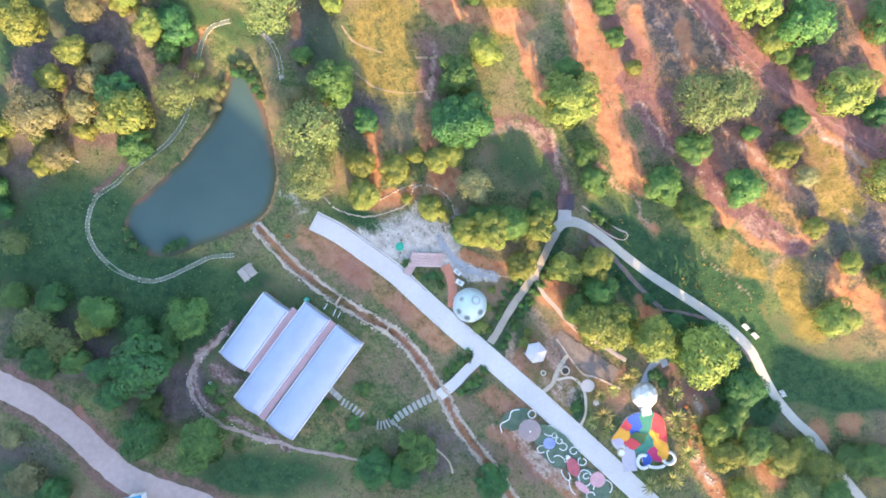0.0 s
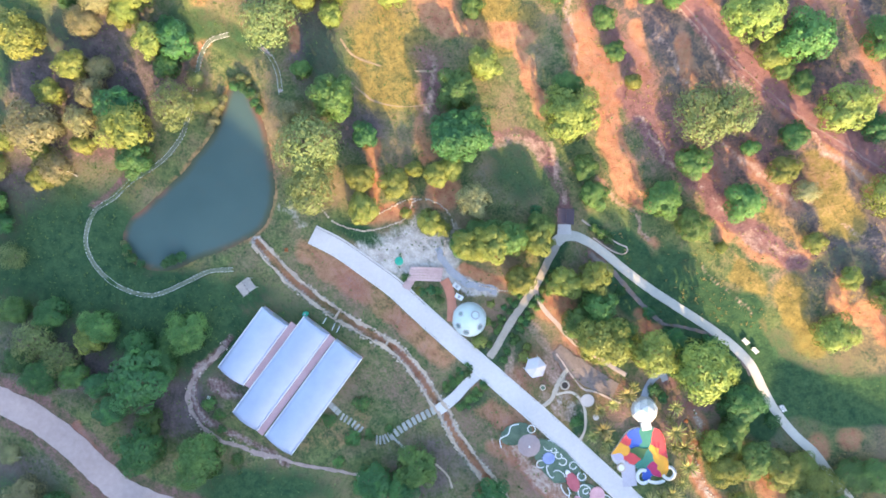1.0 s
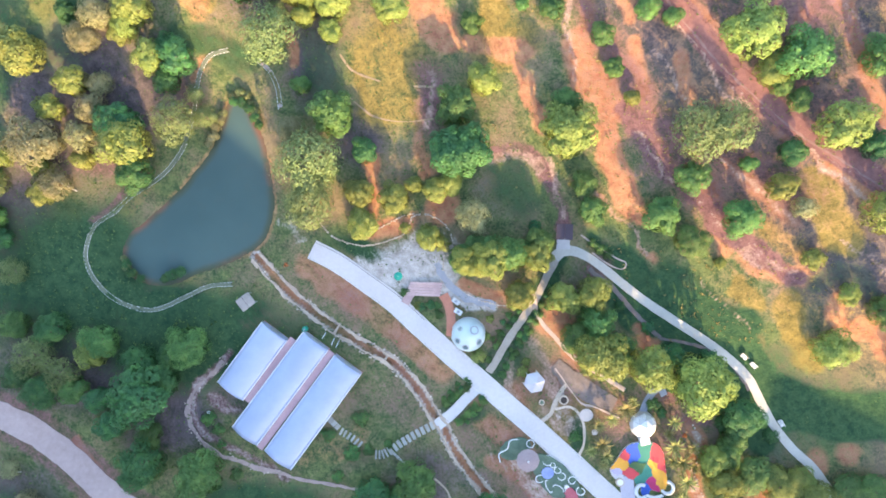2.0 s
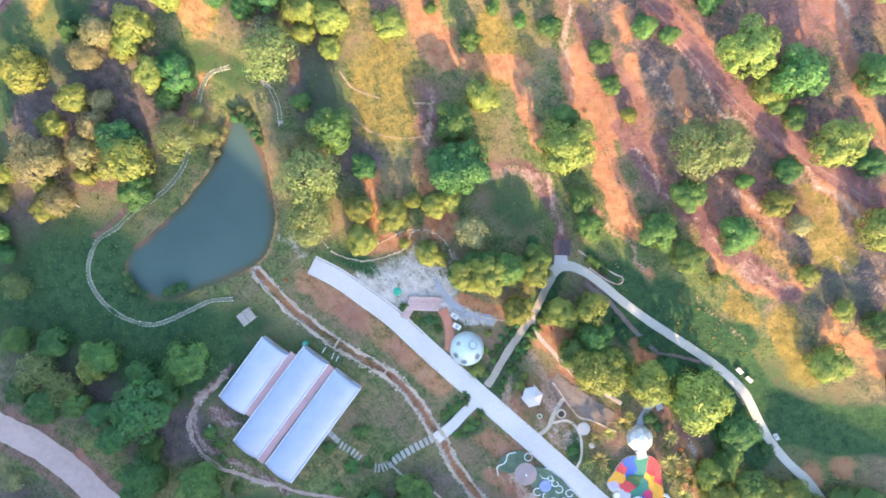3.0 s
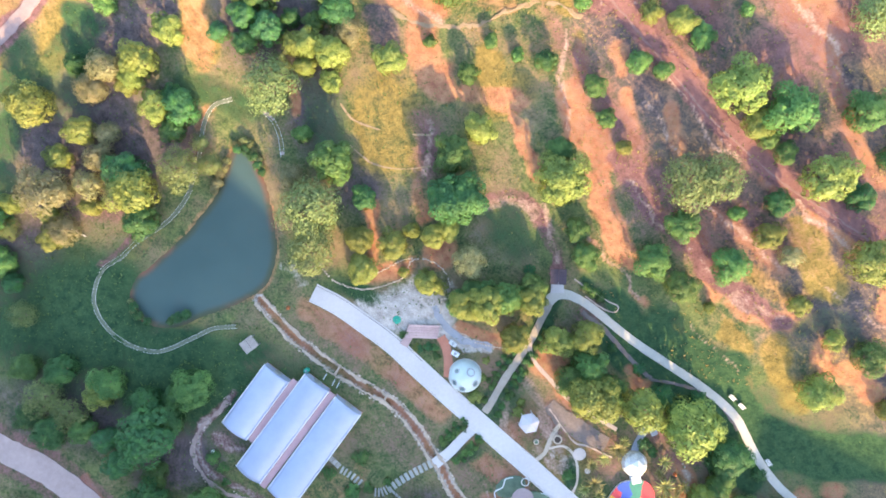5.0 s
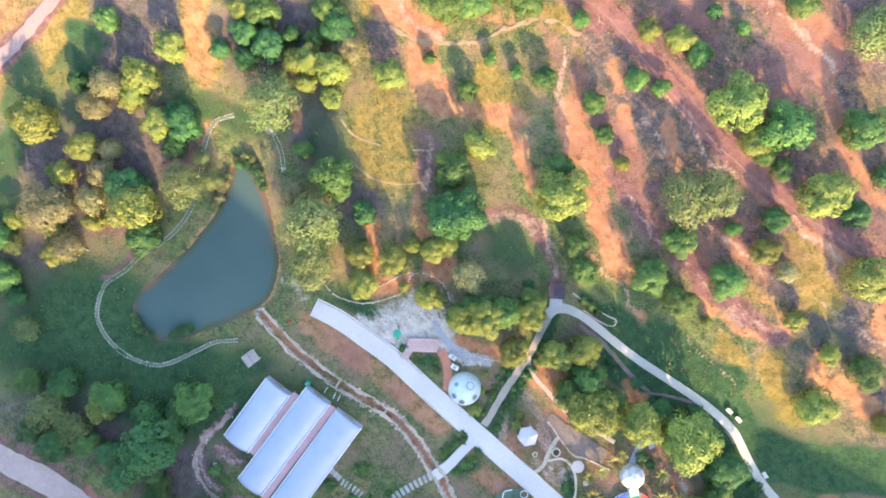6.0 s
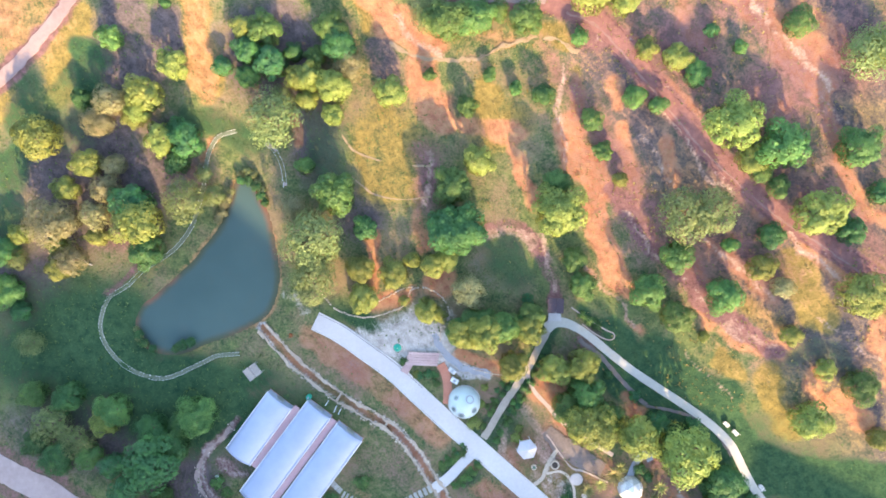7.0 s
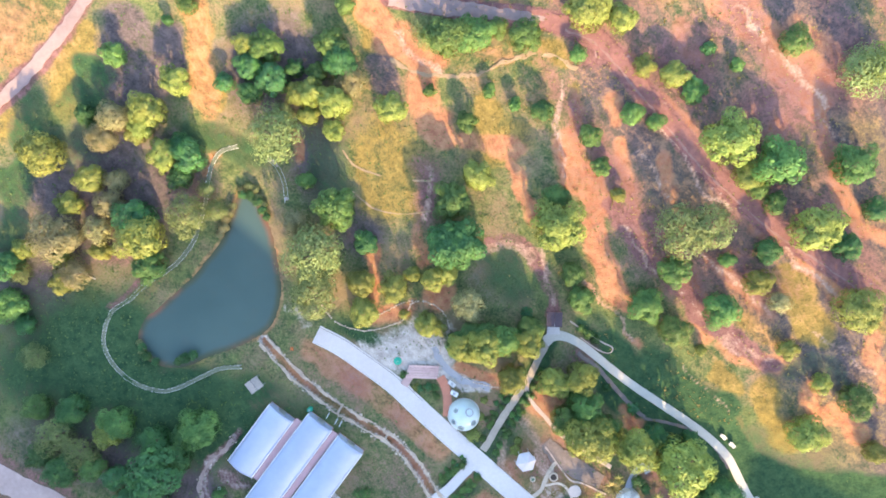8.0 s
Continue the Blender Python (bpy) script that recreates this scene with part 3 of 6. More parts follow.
    # green lawns and verges; patches in the western woods also paint in shade
    lush_shade = most(1.2 * stroke([(29.6, 3.7), (35.7, -0.9), (42.8, -5.5), (49.8, -10.0), (55.0, -16.2)], 5.5), 1.0 * stroke([(39.6, 1.3), (46.7, -4.8), (52.5, -7.7)], 4.5),
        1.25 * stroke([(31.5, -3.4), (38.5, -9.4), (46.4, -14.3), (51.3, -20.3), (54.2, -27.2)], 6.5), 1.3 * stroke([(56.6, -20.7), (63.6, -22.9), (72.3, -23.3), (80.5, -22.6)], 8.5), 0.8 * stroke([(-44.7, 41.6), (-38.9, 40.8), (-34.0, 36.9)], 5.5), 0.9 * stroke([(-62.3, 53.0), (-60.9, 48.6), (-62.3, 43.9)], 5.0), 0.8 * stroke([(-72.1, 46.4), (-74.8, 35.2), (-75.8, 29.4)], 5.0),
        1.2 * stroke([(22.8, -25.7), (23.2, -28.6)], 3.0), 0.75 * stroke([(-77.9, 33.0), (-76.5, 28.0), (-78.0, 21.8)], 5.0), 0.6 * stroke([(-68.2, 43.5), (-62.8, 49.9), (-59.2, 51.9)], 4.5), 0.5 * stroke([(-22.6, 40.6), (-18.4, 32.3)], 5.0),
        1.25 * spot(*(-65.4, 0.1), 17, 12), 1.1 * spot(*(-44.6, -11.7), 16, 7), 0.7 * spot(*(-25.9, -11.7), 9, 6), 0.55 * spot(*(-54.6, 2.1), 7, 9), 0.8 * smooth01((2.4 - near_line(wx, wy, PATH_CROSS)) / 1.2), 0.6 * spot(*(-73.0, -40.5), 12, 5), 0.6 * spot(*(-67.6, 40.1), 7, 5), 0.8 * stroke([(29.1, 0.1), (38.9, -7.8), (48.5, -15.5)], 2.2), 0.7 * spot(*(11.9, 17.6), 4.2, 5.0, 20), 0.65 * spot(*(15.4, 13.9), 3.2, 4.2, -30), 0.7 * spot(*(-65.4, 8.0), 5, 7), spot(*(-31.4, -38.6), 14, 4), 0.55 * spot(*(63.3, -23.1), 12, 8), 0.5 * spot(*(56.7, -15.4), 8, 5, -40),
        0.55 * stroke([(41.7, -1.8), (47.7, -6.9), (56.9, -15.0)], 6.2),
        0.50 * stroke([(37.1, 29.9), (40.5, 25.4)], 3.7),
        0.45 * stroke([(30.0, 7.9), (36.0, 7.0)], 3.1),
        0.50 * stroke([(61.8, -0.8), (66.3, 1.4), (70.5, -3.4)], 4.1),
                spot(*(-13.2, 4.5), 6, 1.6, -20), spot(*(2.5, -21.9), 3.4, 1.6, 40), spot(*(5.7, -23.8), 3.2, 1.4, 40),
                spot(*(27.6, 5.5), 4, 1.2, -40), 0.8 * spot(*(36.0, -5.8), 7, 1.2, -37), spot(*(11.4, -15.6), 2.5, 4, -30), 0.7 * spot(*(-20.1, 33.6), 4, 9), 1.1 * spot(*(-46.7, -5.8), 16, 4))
    banks = most(stroke([(34.8, -8.3), (35.8, -10.5), (37.5, -11.5)], 2.4), stroke([(40.0, -12.5), (41.0, -14.8)], 2.0), stroke([(18.1, -5.6), (20.1, -8.0), (21.4, -9.2)], 2.6))
    lush_shade = np.clip(lush_shade * (1 - 0.95 * np.clip(banks, 0, 1)), 0, 1)
    soil = most(soil, 1.5 * banks)
    # leaf litter, plus dark strokes painted where tree shadows lie in woods and garden
    litter_shade = np.clip(most(0.9 * stroke([(-55.6, 60.5), (-51.7, 55.9), (-51.3, 50.2)], 7.0), 0.8 * stroke([(-47.7, 58.8), (-48.1, 54.1)], 6.0), 0.8 * stroke([(-68.5, 32.1), (-66.1, 24.9), (-74.4, 18.7)], 9.0), 0.8 * stroke([(-11.0, 55.0), (-10.0, 50.9)], 5.0), (0.4 + 0.5 * rough_field(along * 0.2 + 90, across + 33, 0.2)) * smooth01((0.85 * wx + 0.5 * wy - 38) / 14), 0.9 * spot(*(-62.8, 30.3), 15, 13), 0.8 * spot(*(-48.5, 34.5), 6, 9), 0.7 * spot(*(-75.0, 13.9), 8, 12), 0.8 * spot(*(-62.1, -15.6), 18, 8), 0.7 * spot(*(-47.2, -24.3), 9, 7), 0.4 * spot(*(27.2, -0.9), 6, 5), 0.35 * spot(*(51.2, -29.1), 11, 7),
                  0.8 * spot(*(-55.0, 52.0), 9, 9), 0.9 * spot(*(-30.4, 53.7), 9, 10), 0.7 * spot(*(-22.1, 37.5), 5, 9), 0.7 * spot(*(-14.2, 24.7), 5, 6), 0.6 * spot(*(-1.4, -34.8), 8, 6), 0.35 * spot(*(43.7, -11.7), 8, 3, -35), 0.25 * spot(*(8.5, 13.9), 4, 9), 0.6 * spot(*(-72.1, -36.7), 8, 6), 0.5 * spot(*(-52.5, -9.7), 12, 4), 0.75 * spot(*(-71.3, 1.1), 9, 9), 0.6 * spot(*(-63.4, -2.9), 8, 6), 0.6 * spot(*(-34.6, -19.5), 6, 4)), 0, 1)
    litter_shade = np.clip(1.2 * litter_shade, 0, 1)
    soil = soil * (1 - 0.97 * lush_shade)
    dry = dry * (1 - 0.9 * lush_shade)
    yard = most(stroke([(-36.5, -13.4), (-39.1, -15.9), (-42.7, -19.0), (-43.6, -21.9), (-42.1, -25.3), (-38.4, -28.3), (-33.5, -30.7), (-26.6, -33.6)], 1.3, 0.6), 0.8 * stroke([(-39.5, -20.4), (-37.5, -21.9), (-34.6, -22.6)], 1.5))
    fade = rough_field(along * 0.15 + 20, across * 0.8 + 7, 0.3)
    # besides trodden ground, hillside spots paint the trees' cast shadows as purple-grey
    track = most(0.42 * spot(*(-14.2, -7.8), 16, 8, -38), 0.45 * spot(*(-8.2, -19.5), 9, 8), 0.5 * spot(*(14.2, -31.0), 14, 9, -40), 0.55 * spot(*(18.2, -20.4), 9, 8), 0.5 * spot(*(33.7, -25.3), 12, 8), 0.4 * spot(*(10.4, -11.7), 6, 6), yard, 0.75 * fade * east * smooth01((wy - 5) / 10), 0.7 * spot(*(43.3, 52.4), 9, 9), 0.75 * spot(*(56.0, 44.5), 7, 10), 0.6 * spot(*(61.3, 31.4), 6, 7), 0.7 * spot(*(67.3, 49.7), 6, 8), 0.6 * spot(*(34.2, 23.1), 3, 9, 20), 0.6 * spot(*(49.2, 17.9), 4, 6, 30), 0.6 * stroke([(20.2, -14.6), (24.1, -17.5), (30.4, -20.9)], 4.2), 1.35 * smooth01((2.3 - near_line(x, y, TRACK_MAIN)) / 1.1), 0.9 * smooth01(2.2 - near_line(wx, wy, TRACK_LOW)), 0.9 * smooth01(2.0 - near_line(wx, wy, TRACK_GATE)) * grade, 0.7 * stroke([(-54.8, 15.1), (-57.7, 12.7), (-61.2, 9.8)], 1.3), 0.75 * spot(*(-2.4, 31.6), 3, 8),
                 0.6 * smooth01(4.6 - near_line(x, y, DIRT_WAY)), 0.5 * spot(*(-58.5, 19.8), 6, 3), spot(*(27.0, 54.9), 4, 3),
                 0.6 * spot(*(57.0, 43.6), 12, 12) * rough_field(x, y + 50, 0.12), 0.6 * spot(*(62.9, 31.3), 6, 9), 0.8 * spot(*(27.2, 1.1), 3, 3), 0.7 * stroke([(38.7, -21.4), (41.6, -24.3), (45.5, -24.3)], 2.5), 
                 0.8 * smooth01(2.4 - near_line(wx, wy, DIRT_NORTH)))
    sand = np.clip(most(0.75 * stroke([(11.9, -15.6), (11.3, -19.5), (13.8, -22.8)], 1.5), 0.65 * stroke([(17.2, -23.3), (21.1, -25.3)], 3.0), 0.7 * stroke([(12.7, -32.5), (16.6, -36.3), (20.9, -40.5)], 2.6), 0.55 * stroke([(15.3, -11.7), (17.7, -14.6), (19.7, -19.5)], 2.0),
        1.01 * stroke([(30.3, 53.2), (33.5, 48.9), (36.7, 44.5), (41.6, 38.4), (46.5, 30.7), (50.4, 27.6)], 0.7, 0.3),
        0.94 * stroke([(33.0, 25.8), (35.8, 21.9), (38.0, 18.1), (40.2, 16.2)], 0.6, 0.3),
        0.87 * stroke([(21.7, 51.0), (21.2, 46.2), (21.8, 40.3), (23.0, 34.2)], 0.6, 0.3),
        0.80 * stroke([(48.9, 61.0), (52.1, 57.7), (56.8, 52.6), (60.1, 48.5), (64.1, 44.1)], 1.0, 0.3),
        0.87 * stroke([(34.8, 38.6), (37.3, 34.9), (39.1, 31.9), (40.9, 29.3)], 0.5, 0.3),
        0.87 * stroke([(58.9, 20.9), (62.1, 18.0), (65.3, 15.2), (67.7, 13.1)], 1.0, 0.3),
        0.80 * stroke([(47.2, 19.9), (51.0, 16.2), (54.7, 12.4), (57.7, 10.2)], 0.6, 0.3),
        0.87 * stroke([(64.7, 6.1), (68.2, 4.3), (71.4, 1.6), (74.1, -0.4)], 0.5, 0.3),
        0.80 * stroke([(43.1, 0.1), (46.0, -2.5), (49.7, -5.4), (52.5, -8.2)], 0.5, 0.3),
        0.80 * stroke([(27.2, 14.9), (30.2, 11.6), (33.5, 7.0), (35.8, 3.9)], 0.7, 0.3),
        0.58 * stroke([(63.1, 42.9), (66.8, 40.1), (69.7, 37.6), (72.1, 34.1)], 0.8, 0.3),
        0.72 * stroke([(19.1, 20.9), (20.0, 16.7), (21.1, 11.5)], 1.4, 0.3),
        0.65 * stroke([(9.8, 20.9), (12.9, 21.7), (17.1, 19.3)], 2.5, 0.3),
        0.65 * stroke([(50.8, 4.8), (54.5, 2.4), (58.2, 1.0)], 1.5, 0.3),
        0.58 * stroke([(-7.9, 60.0), (-4.8, 56.0), (0.4, 52.9)], 1.5, 0.3),
        0.65 * stroke([(-1.7, 35.5), (-2.2, 31.3), (-2.8, 26.1)], 1.2, 0.3)), 0, 1)
    gravel = most(0.3 * stroke([(9.8, -31.0), (14.7, -34.4), (19.5, -38.6), (23.3, -42.2)], 3.0), 0.24 * smooth01(1.5 - np.abs(near_line(wx, wy, TRACK_MAIN) - 1.1) / 0.3) * grade, 0.2 * smooth01(1.5 - near_line(wx, wy, TRACK_LOW) / 0.4) * grade, 0.85 * smooth01(1.5 - np.abs(gap - 0.8) / 0.3) * grade, 0.45 * yard, 1.1 * spot(*(-10.7, 0.6), 4.0, 2.2, -30), 1.4 * spot(*(-5.3, 2.6), 6.0, 4.0, 20), 0.5 * stroke([(43.9, -27.2), (43.5, -33.9), (45.9, -39.6)], 1.6), 1.2 * spot(*(-0.4, 1.1), 3, 3), stroke([(0.6, -0.4), (4.5, -3.8), (8.5, -5.0)], 1.8), 0.5 * stroke([(21.1, -18.5), (19.6, -22.8), (24.0, -24.3)], 1.2), 0.2 * spot(*(22.0, -24.3), 4.5, 3.5),
                  0.4 * stroke([(-27.5, 9.5), (-24.0, 6.5)], 2.0))
    me = bpy.data.meshes.new("ground")
    nx, ny = len(xs), len(ys)
    idx = np.arange(nx * ny).reshape(ny, nx)
    quads = np.stack([idx[:-1, :-1], idx[:-1, 1:], idx[1:, 1:], idx[1:, :-1]], -1).reshape(-1, 4)
    me.vertices.add(nx * ny)
    me.vertices.foreach_set("co", np.stack([x, y, z], 1).ravel().astype(np.float32))
    me.loops.add(quads.size)
    me.loops.foreach_set("vertex_index", quads.ravel().astype(np.int32))
    me.polygons.add(len(quads))
    me.polygons.foreach_set("loop_start", np.arange(0, quads.size, 4, dtype=np.int32))
    me.polygons.foreach_set("use_smooth", np.ones(len(quads), bool))
    me.update(calc_edges=True)
    layer = me.color_attributes.new("zones", "FLOAT_COLOR", "POINT")
    layer.data.foreach_set("color", np.stack([soil, dry, track, gravel], 1).ravel().astype(np.float32))
    layer = me.color_attributes.new("growth", "FLOAT_COLOR", "POINT")
    layer.data.foreach_set("color", np.stack([litter_shade, lush_shade, sand, 0 * lush_shade + 1], 1).ravel().astype(np.float32))
    me.materials.append(MAT_GROUND)
    return tagged(new("ground", me), "grassy valley and hillside with bare orange soil", "ground", kind="structure")


ground = build_ground()


def build_pond():
    x, y = np.meshgrid(np.arange(-58, -26, 0.5), np.arange(-4, 34, 0.5))
    shore = near_line(x, y, POND + POND[:1])
    wet = inside(x, y, POND)
    use = wet | (shore < 0.9)
    index = np.cumsum(use.ravel()).reshape(x.shape) - 1
    quads = [(index[j, i], index[j, i + 1], index[j + 1, i + 1], index[j + 1, i]) for j in range(x.shape[0] - 1) for i in range(x.shape[1] - 1) if use[j:j + 2, i:i + 2].all()]
    me = bpy.data.meshes.new("water")
    me.from_pydata([(a, b, 1.0) for a, b in zip(x[use], y[use])], [], quads)
    depth = smooth01(np.where(wet, shore, 0.0) / 1.4)[use]
    layer = me.color_attributes.new("depth", "FLOAT_COLOR", "POINT")
    layer.data.foreach_set("color", np.stack([depth, depth, depth, 0 * depth + 1], 1).ravel().astype(np.float32))
    me.materials.append(WATER)
    return tagged(new("water", me), "still grey-green pond water with a red earth rim", "pond", kind="structure")


build_pond()


def way(name, label, line, width, top, material, ragged=0.0, category="road"):
    ob = part(name, ribbon(bmesh.new(), line, width, top, 0.3, ragged), material, None)
    return tagged(ob, label, category, kind="structure")


way("road", "straight pale concrete road through the garden", ROAD, 3.05, 0.05, CONCRETE, 0.06)
for n, side_ in enumerate((-1, 1)):
    edge = [p + side_of(ROAD, i) * side_ * 1.64 for i, p in enumerate(ROAD)]
    way("kerb_%d" % (n + 1), "thin pale concrete kerb of the road", edge, 0.2, 0.1, KERB, 0.02, "kerb")
way("gutter_3", "narrow dark drain along the road edge", [p + side_of(ROAD, i) * 1.4 for i, p in enumerate(ROAD)][:24], 0.1, 0.062, ROOF_GREY, 0.02, "drain")
way("dirt_road", "wide pale packed-dirt road with ragged edges", DIRT_WAY, 4.5, 0.03, DIRT_ROAD, 0.4)
way("dirt_track_1", "pinkish dirt track with worn edges", DIRT_NORTH, 2.0, 0.03, PINK_DIRT, 0.4)
WORN_PAVING = surface("worn_paving", (0.40, 0.35, 0.29), (0.28, 0.245, 0.20), 0.9, 2.5, 0.3)
PINK_PATH = surface("pale_pinkish_paving", (0.50, 0.40, 0.34), (0.36, 0.28, 0.235), 0.9, 2.5, 0.4)
GREY_DIRT = surface("greyish_brown_soil", (0.21, 0.17, 0.155), (0.115, 0.092, 0.085), 0.95, 2.2, 0.5, relief=0.08)
TRACK_DIRT = surface("trodden_red_dirt", (0.250, 0.118, 0.104), (0.135, 0.062, 0.060), 0.95, 1.2, 0.3, relief=0.08)
RUT_DIRT = surface("pale_rut", (0.27, 0.165, 0.150), (0.17, 0.092, 0.086), 0.95, 1.6, 0.5, relief=0.04)
way("dirt_track_2", "reddish dirt track running down the hillside", TRACK_MAIN[20:], lambda t: 2.9 - 0.3 * t, 0.03, TRACK_DIRT, 0.6)
way("dirt_track_3", "pale dusty dirt track over the rise", TRACK_MAIN[:29], lambda t: 2.9 - 2.3 * t ** 3, 0.045, PINK_DIRT, 0.5)
way("wheel_rut", "pale wheel rut on the hillside track", [p + side_of(TRACK_MAIN, i) * -0.7 for i, p in enumerate(TRACK_MAIN)][32:], 0.32, 0.05, RUT_DIRT, 0.3, "rut")
way("pavement_1", "narrow winding pale concrete footpath", PATH_EAST, lambda t: 1.48 + 0.55 * max(0.0, 1 - t * 12), 0.07, PATH_CONCRETE, 0.05, "footpath")
way("pavement_2", "narrow greyish concrete footpath between hedges", PATH_CROSS, 1.3, 0.04, WORN_PAVING, 0.12, "footpath")
way("pavement_3", "short concrete footpath with a culvert bridge", PATH_WEST, lambda t: 1.65 + 0.3 * t, 0.06, CONCRETE, 0.05, "footpath")


# ---- trees and shrubs ----
def crown_mesh(name, seed, lobes, leaves, leaf, material, flat=0.75, spiky=0.0, dome=0.55):
    """A crown of radius about 1 around the origin: a dome of overlapping lobes covered with small folded leaf clumps."""
    rng = np.random.RandomState(seed)
    centres, radii = [], []
    for i in range(lobes + 8):
        if i >= lobes:
            a = (i - lobes) * 0.785 + rng.rand() * 0.5
            centres.append((0.6 * math.cos(a), 0.6 * math.sin(a), -0.28 + 0.12 * rng.rand()))
            radii.append(0.26 + 0.08 * rng.rand())
            continue
        a = i * 2.39996 + rng.rand() * 0.7
        d = 0.76 * math.sqrt((i + 0.3) / lobes) * (0.75 + 0.45 * rng.rand())
        centres.append((d * math.cos(a), d * math.sin(a), dome * math.sqrt(max(0.0, 1 - (d / 0.9) ** 2)) + 0.24 * (rng.rand() - 0.5)))
        radii.append(0.18 + 0.24 * rng.rand() ** 1.3)
    weight = np.array(radii) ** 2
    which = rng.choice(lobes + 8, leaves, p=weight / weight.sum())
    way_ = rng.normal(size=(leaves, 3))
    way_[:, 2] = np.where(which < lobes, np.abs(way_[:, 2]) * 1.1 - 0.45 * rng.rand(leaves), way_[:, 2] * 0.7)
    way_ /= np.linalg.norm(way_, axis=1)[:, None]
    C, Rr = np.array(centres)[which], np.array(radii)[which]
    dist = Rr * (0.72 + 0.34 * rng.rand(leaves) + spiky * (rng.rand(leaves) ** 4))
    P = C + way_ * dist[:, None]
    P[:, 2] *= flat / 0.75
    keep = np.ones(leaves, bool)
    for c, r in zip(centres, radii):
        keep &= np.linalg.norm((P - np.array(c)) / np.array([1, 1, flat / 0.75]), axis=1) > 0.62 * r
    P, N = P[keep], way_[keep]
    n = len(P)
    N = 0.75 * N + 0.85 * P / np.linalg.norm(P, axis=1)[:, None] + rng.normal(size=(n, 3)) * 0.3
    N /= np.linalg.norm(N, axis=1)[:, None]
    T = np.cross(N, rng.normal(size=(n, 3)))
    T /= np.linalg.norm(T, axis=1)[:, None]
    B = np.cross(N, T)
    s = leaf * (0.6 + 0.8 * rng.rand(n))[:, None]
    v = np.stack([P - T * s - N * s * 0.25, P - B * s * 0.55, P + T * s - N * s * 0.25, P + B * s * 0.55], 1)
    me = bpy.data.meshes.new(name)
    me.vertices.add(n * 4)
    me.vertices.foreach_set("co", v.ravel().astype(np.float32))
    tri = (np.arange(n)[:, None] * 4 + np.array([0, 1, 3, 1, 2, 3])[None, :]).ravel()
    me.loops.add(len(tri))
    me.loops.foreach_set("vertex_index", tri.astype(np.int32))
    me.polygons.add(n * 2)
    me.polygons.foreach_set("loop_start", np.arange(0, n * 6, 3, dtype=np.int32))
    me.update(calc_edges=True)
    me.materials.append(material)
    return me


def trunk_mesh(seed):
    """A tapered trunk with limbs, 1 high, for a crown of radius 1."""
    rng = random.Random(seed)
    bm = bmesh.new()
    rod(bm, (0, 0, -0.25), (0.02, 0.01, 0.42), 0.075, 0.05, 8)
    for k in range(6):
        a = k * 1.05 + rng.random() * 0.5
        tip = (math.cos(a) * 0.5, math.sin(a) * 0.5, 0.72 + 0.2 * rng.random())
        mid = (math.cos(a) * 0.18, math.sin(a) * 0.18, 0.55)
        rod(bm, (0.02, 0.01, 0.36), mid, 0.042, 0.03, 6)
        rod(bm, mid, tip, 0.03, 0.012, 6)
    me = bpy.data.meshes.new("trunk")
    bm.to_mesh(me)
    bm.free()
    me.materials.append(BARK)
    return me


KINDS = {
    # kind: material, lobes, leaves, leaf size, flatness, spikiness, height for radius 1, label
    "gold": (LEAF_GOLD, 24, 8200, 0.045, 0.85, 0.0, 1.2, "broad tree with a lumpy yellow-green crown"),
    "green": (LEAF_GREEN, 22, 8200, 0.045, 0.85, 0.1, 1.2, "round leafy tree with a bright green crown"),
    "olive": (LEAF_OLIVE, 24, 8200, 0.046, 0.85, 0.1, 1.2, "full tree with an olive-green sunlit crown"),
    "deep": (LEAF_DEEP, 24, 8200, 0.046, 0.85, 0.1, 1.2, "dense tree with a dark green crown"),
    "sage": (LEAF_SAGE, 30, 5600, 0.040, 0.72, 0.5, 1.25, "airy tree with a speckled pale green crown"),
    "tan": (LEAF_TAN, 26, 6000, 0.043, 0.8, 0.4, 1.2, "thin tree with an olive-brown feathery crown"),
}
CROWNS, TRUNKS = {}, [trunk_mesh(k) for k in range(3)]
for kind_name, (mat_, lobes_, leaves_, leaf_, flat_, spiky_, up_, text_) in KINDS.items():
    CROWNS[kind_name] = [crown_mesh("crown", 11 * k + len(kind_name), lobes_ + k - 1, leaves_, leaf_, mat_, flat_, spiky_) for k in range(4)]
LEAF_FLAME = leafy("leaves_flame_red", (0.55, 0.16, 0.06), (0.30, 0.08, 0.03), (0.60, 0.22, 0.08))
BUSHES = {k: [crown_mesh("foliage", 5 * i + len(k), 12, 1500, 0.085, v[0], 0.7, 0.3) for i in range(3)] for k, v in KINDS.items()}
BUSHES["flame"] = [crown_mesh("foliage", 77, 10, 900, 0.09, LEAF_FLAME, 0.7, 0.3)]
pick = random.Random(3)


def tree(x, y, r, kind, tall=1.0):
    up = KINDS[kind][6] * r * tall
    t = thing("tree", KINDS[kind][7], "tree", "trees of the park", at=on_land(x, y), turn=pick.random() * 360)
    trunk = new("trunk", pick.choice(TRUNKS))
    trunk.parent, trunk.scale = t, (r, r, up)
    crown = new("crown", pick.choice(CROWNS[kind]))
    crown.parent = t
    crown.location, crown.scale = (0, 0, up - 0.62 * r * tall), (r * pick.uniform(0.96, 1.08), r * pick.uniform(0.92, 1.04), r * tall)
    return t


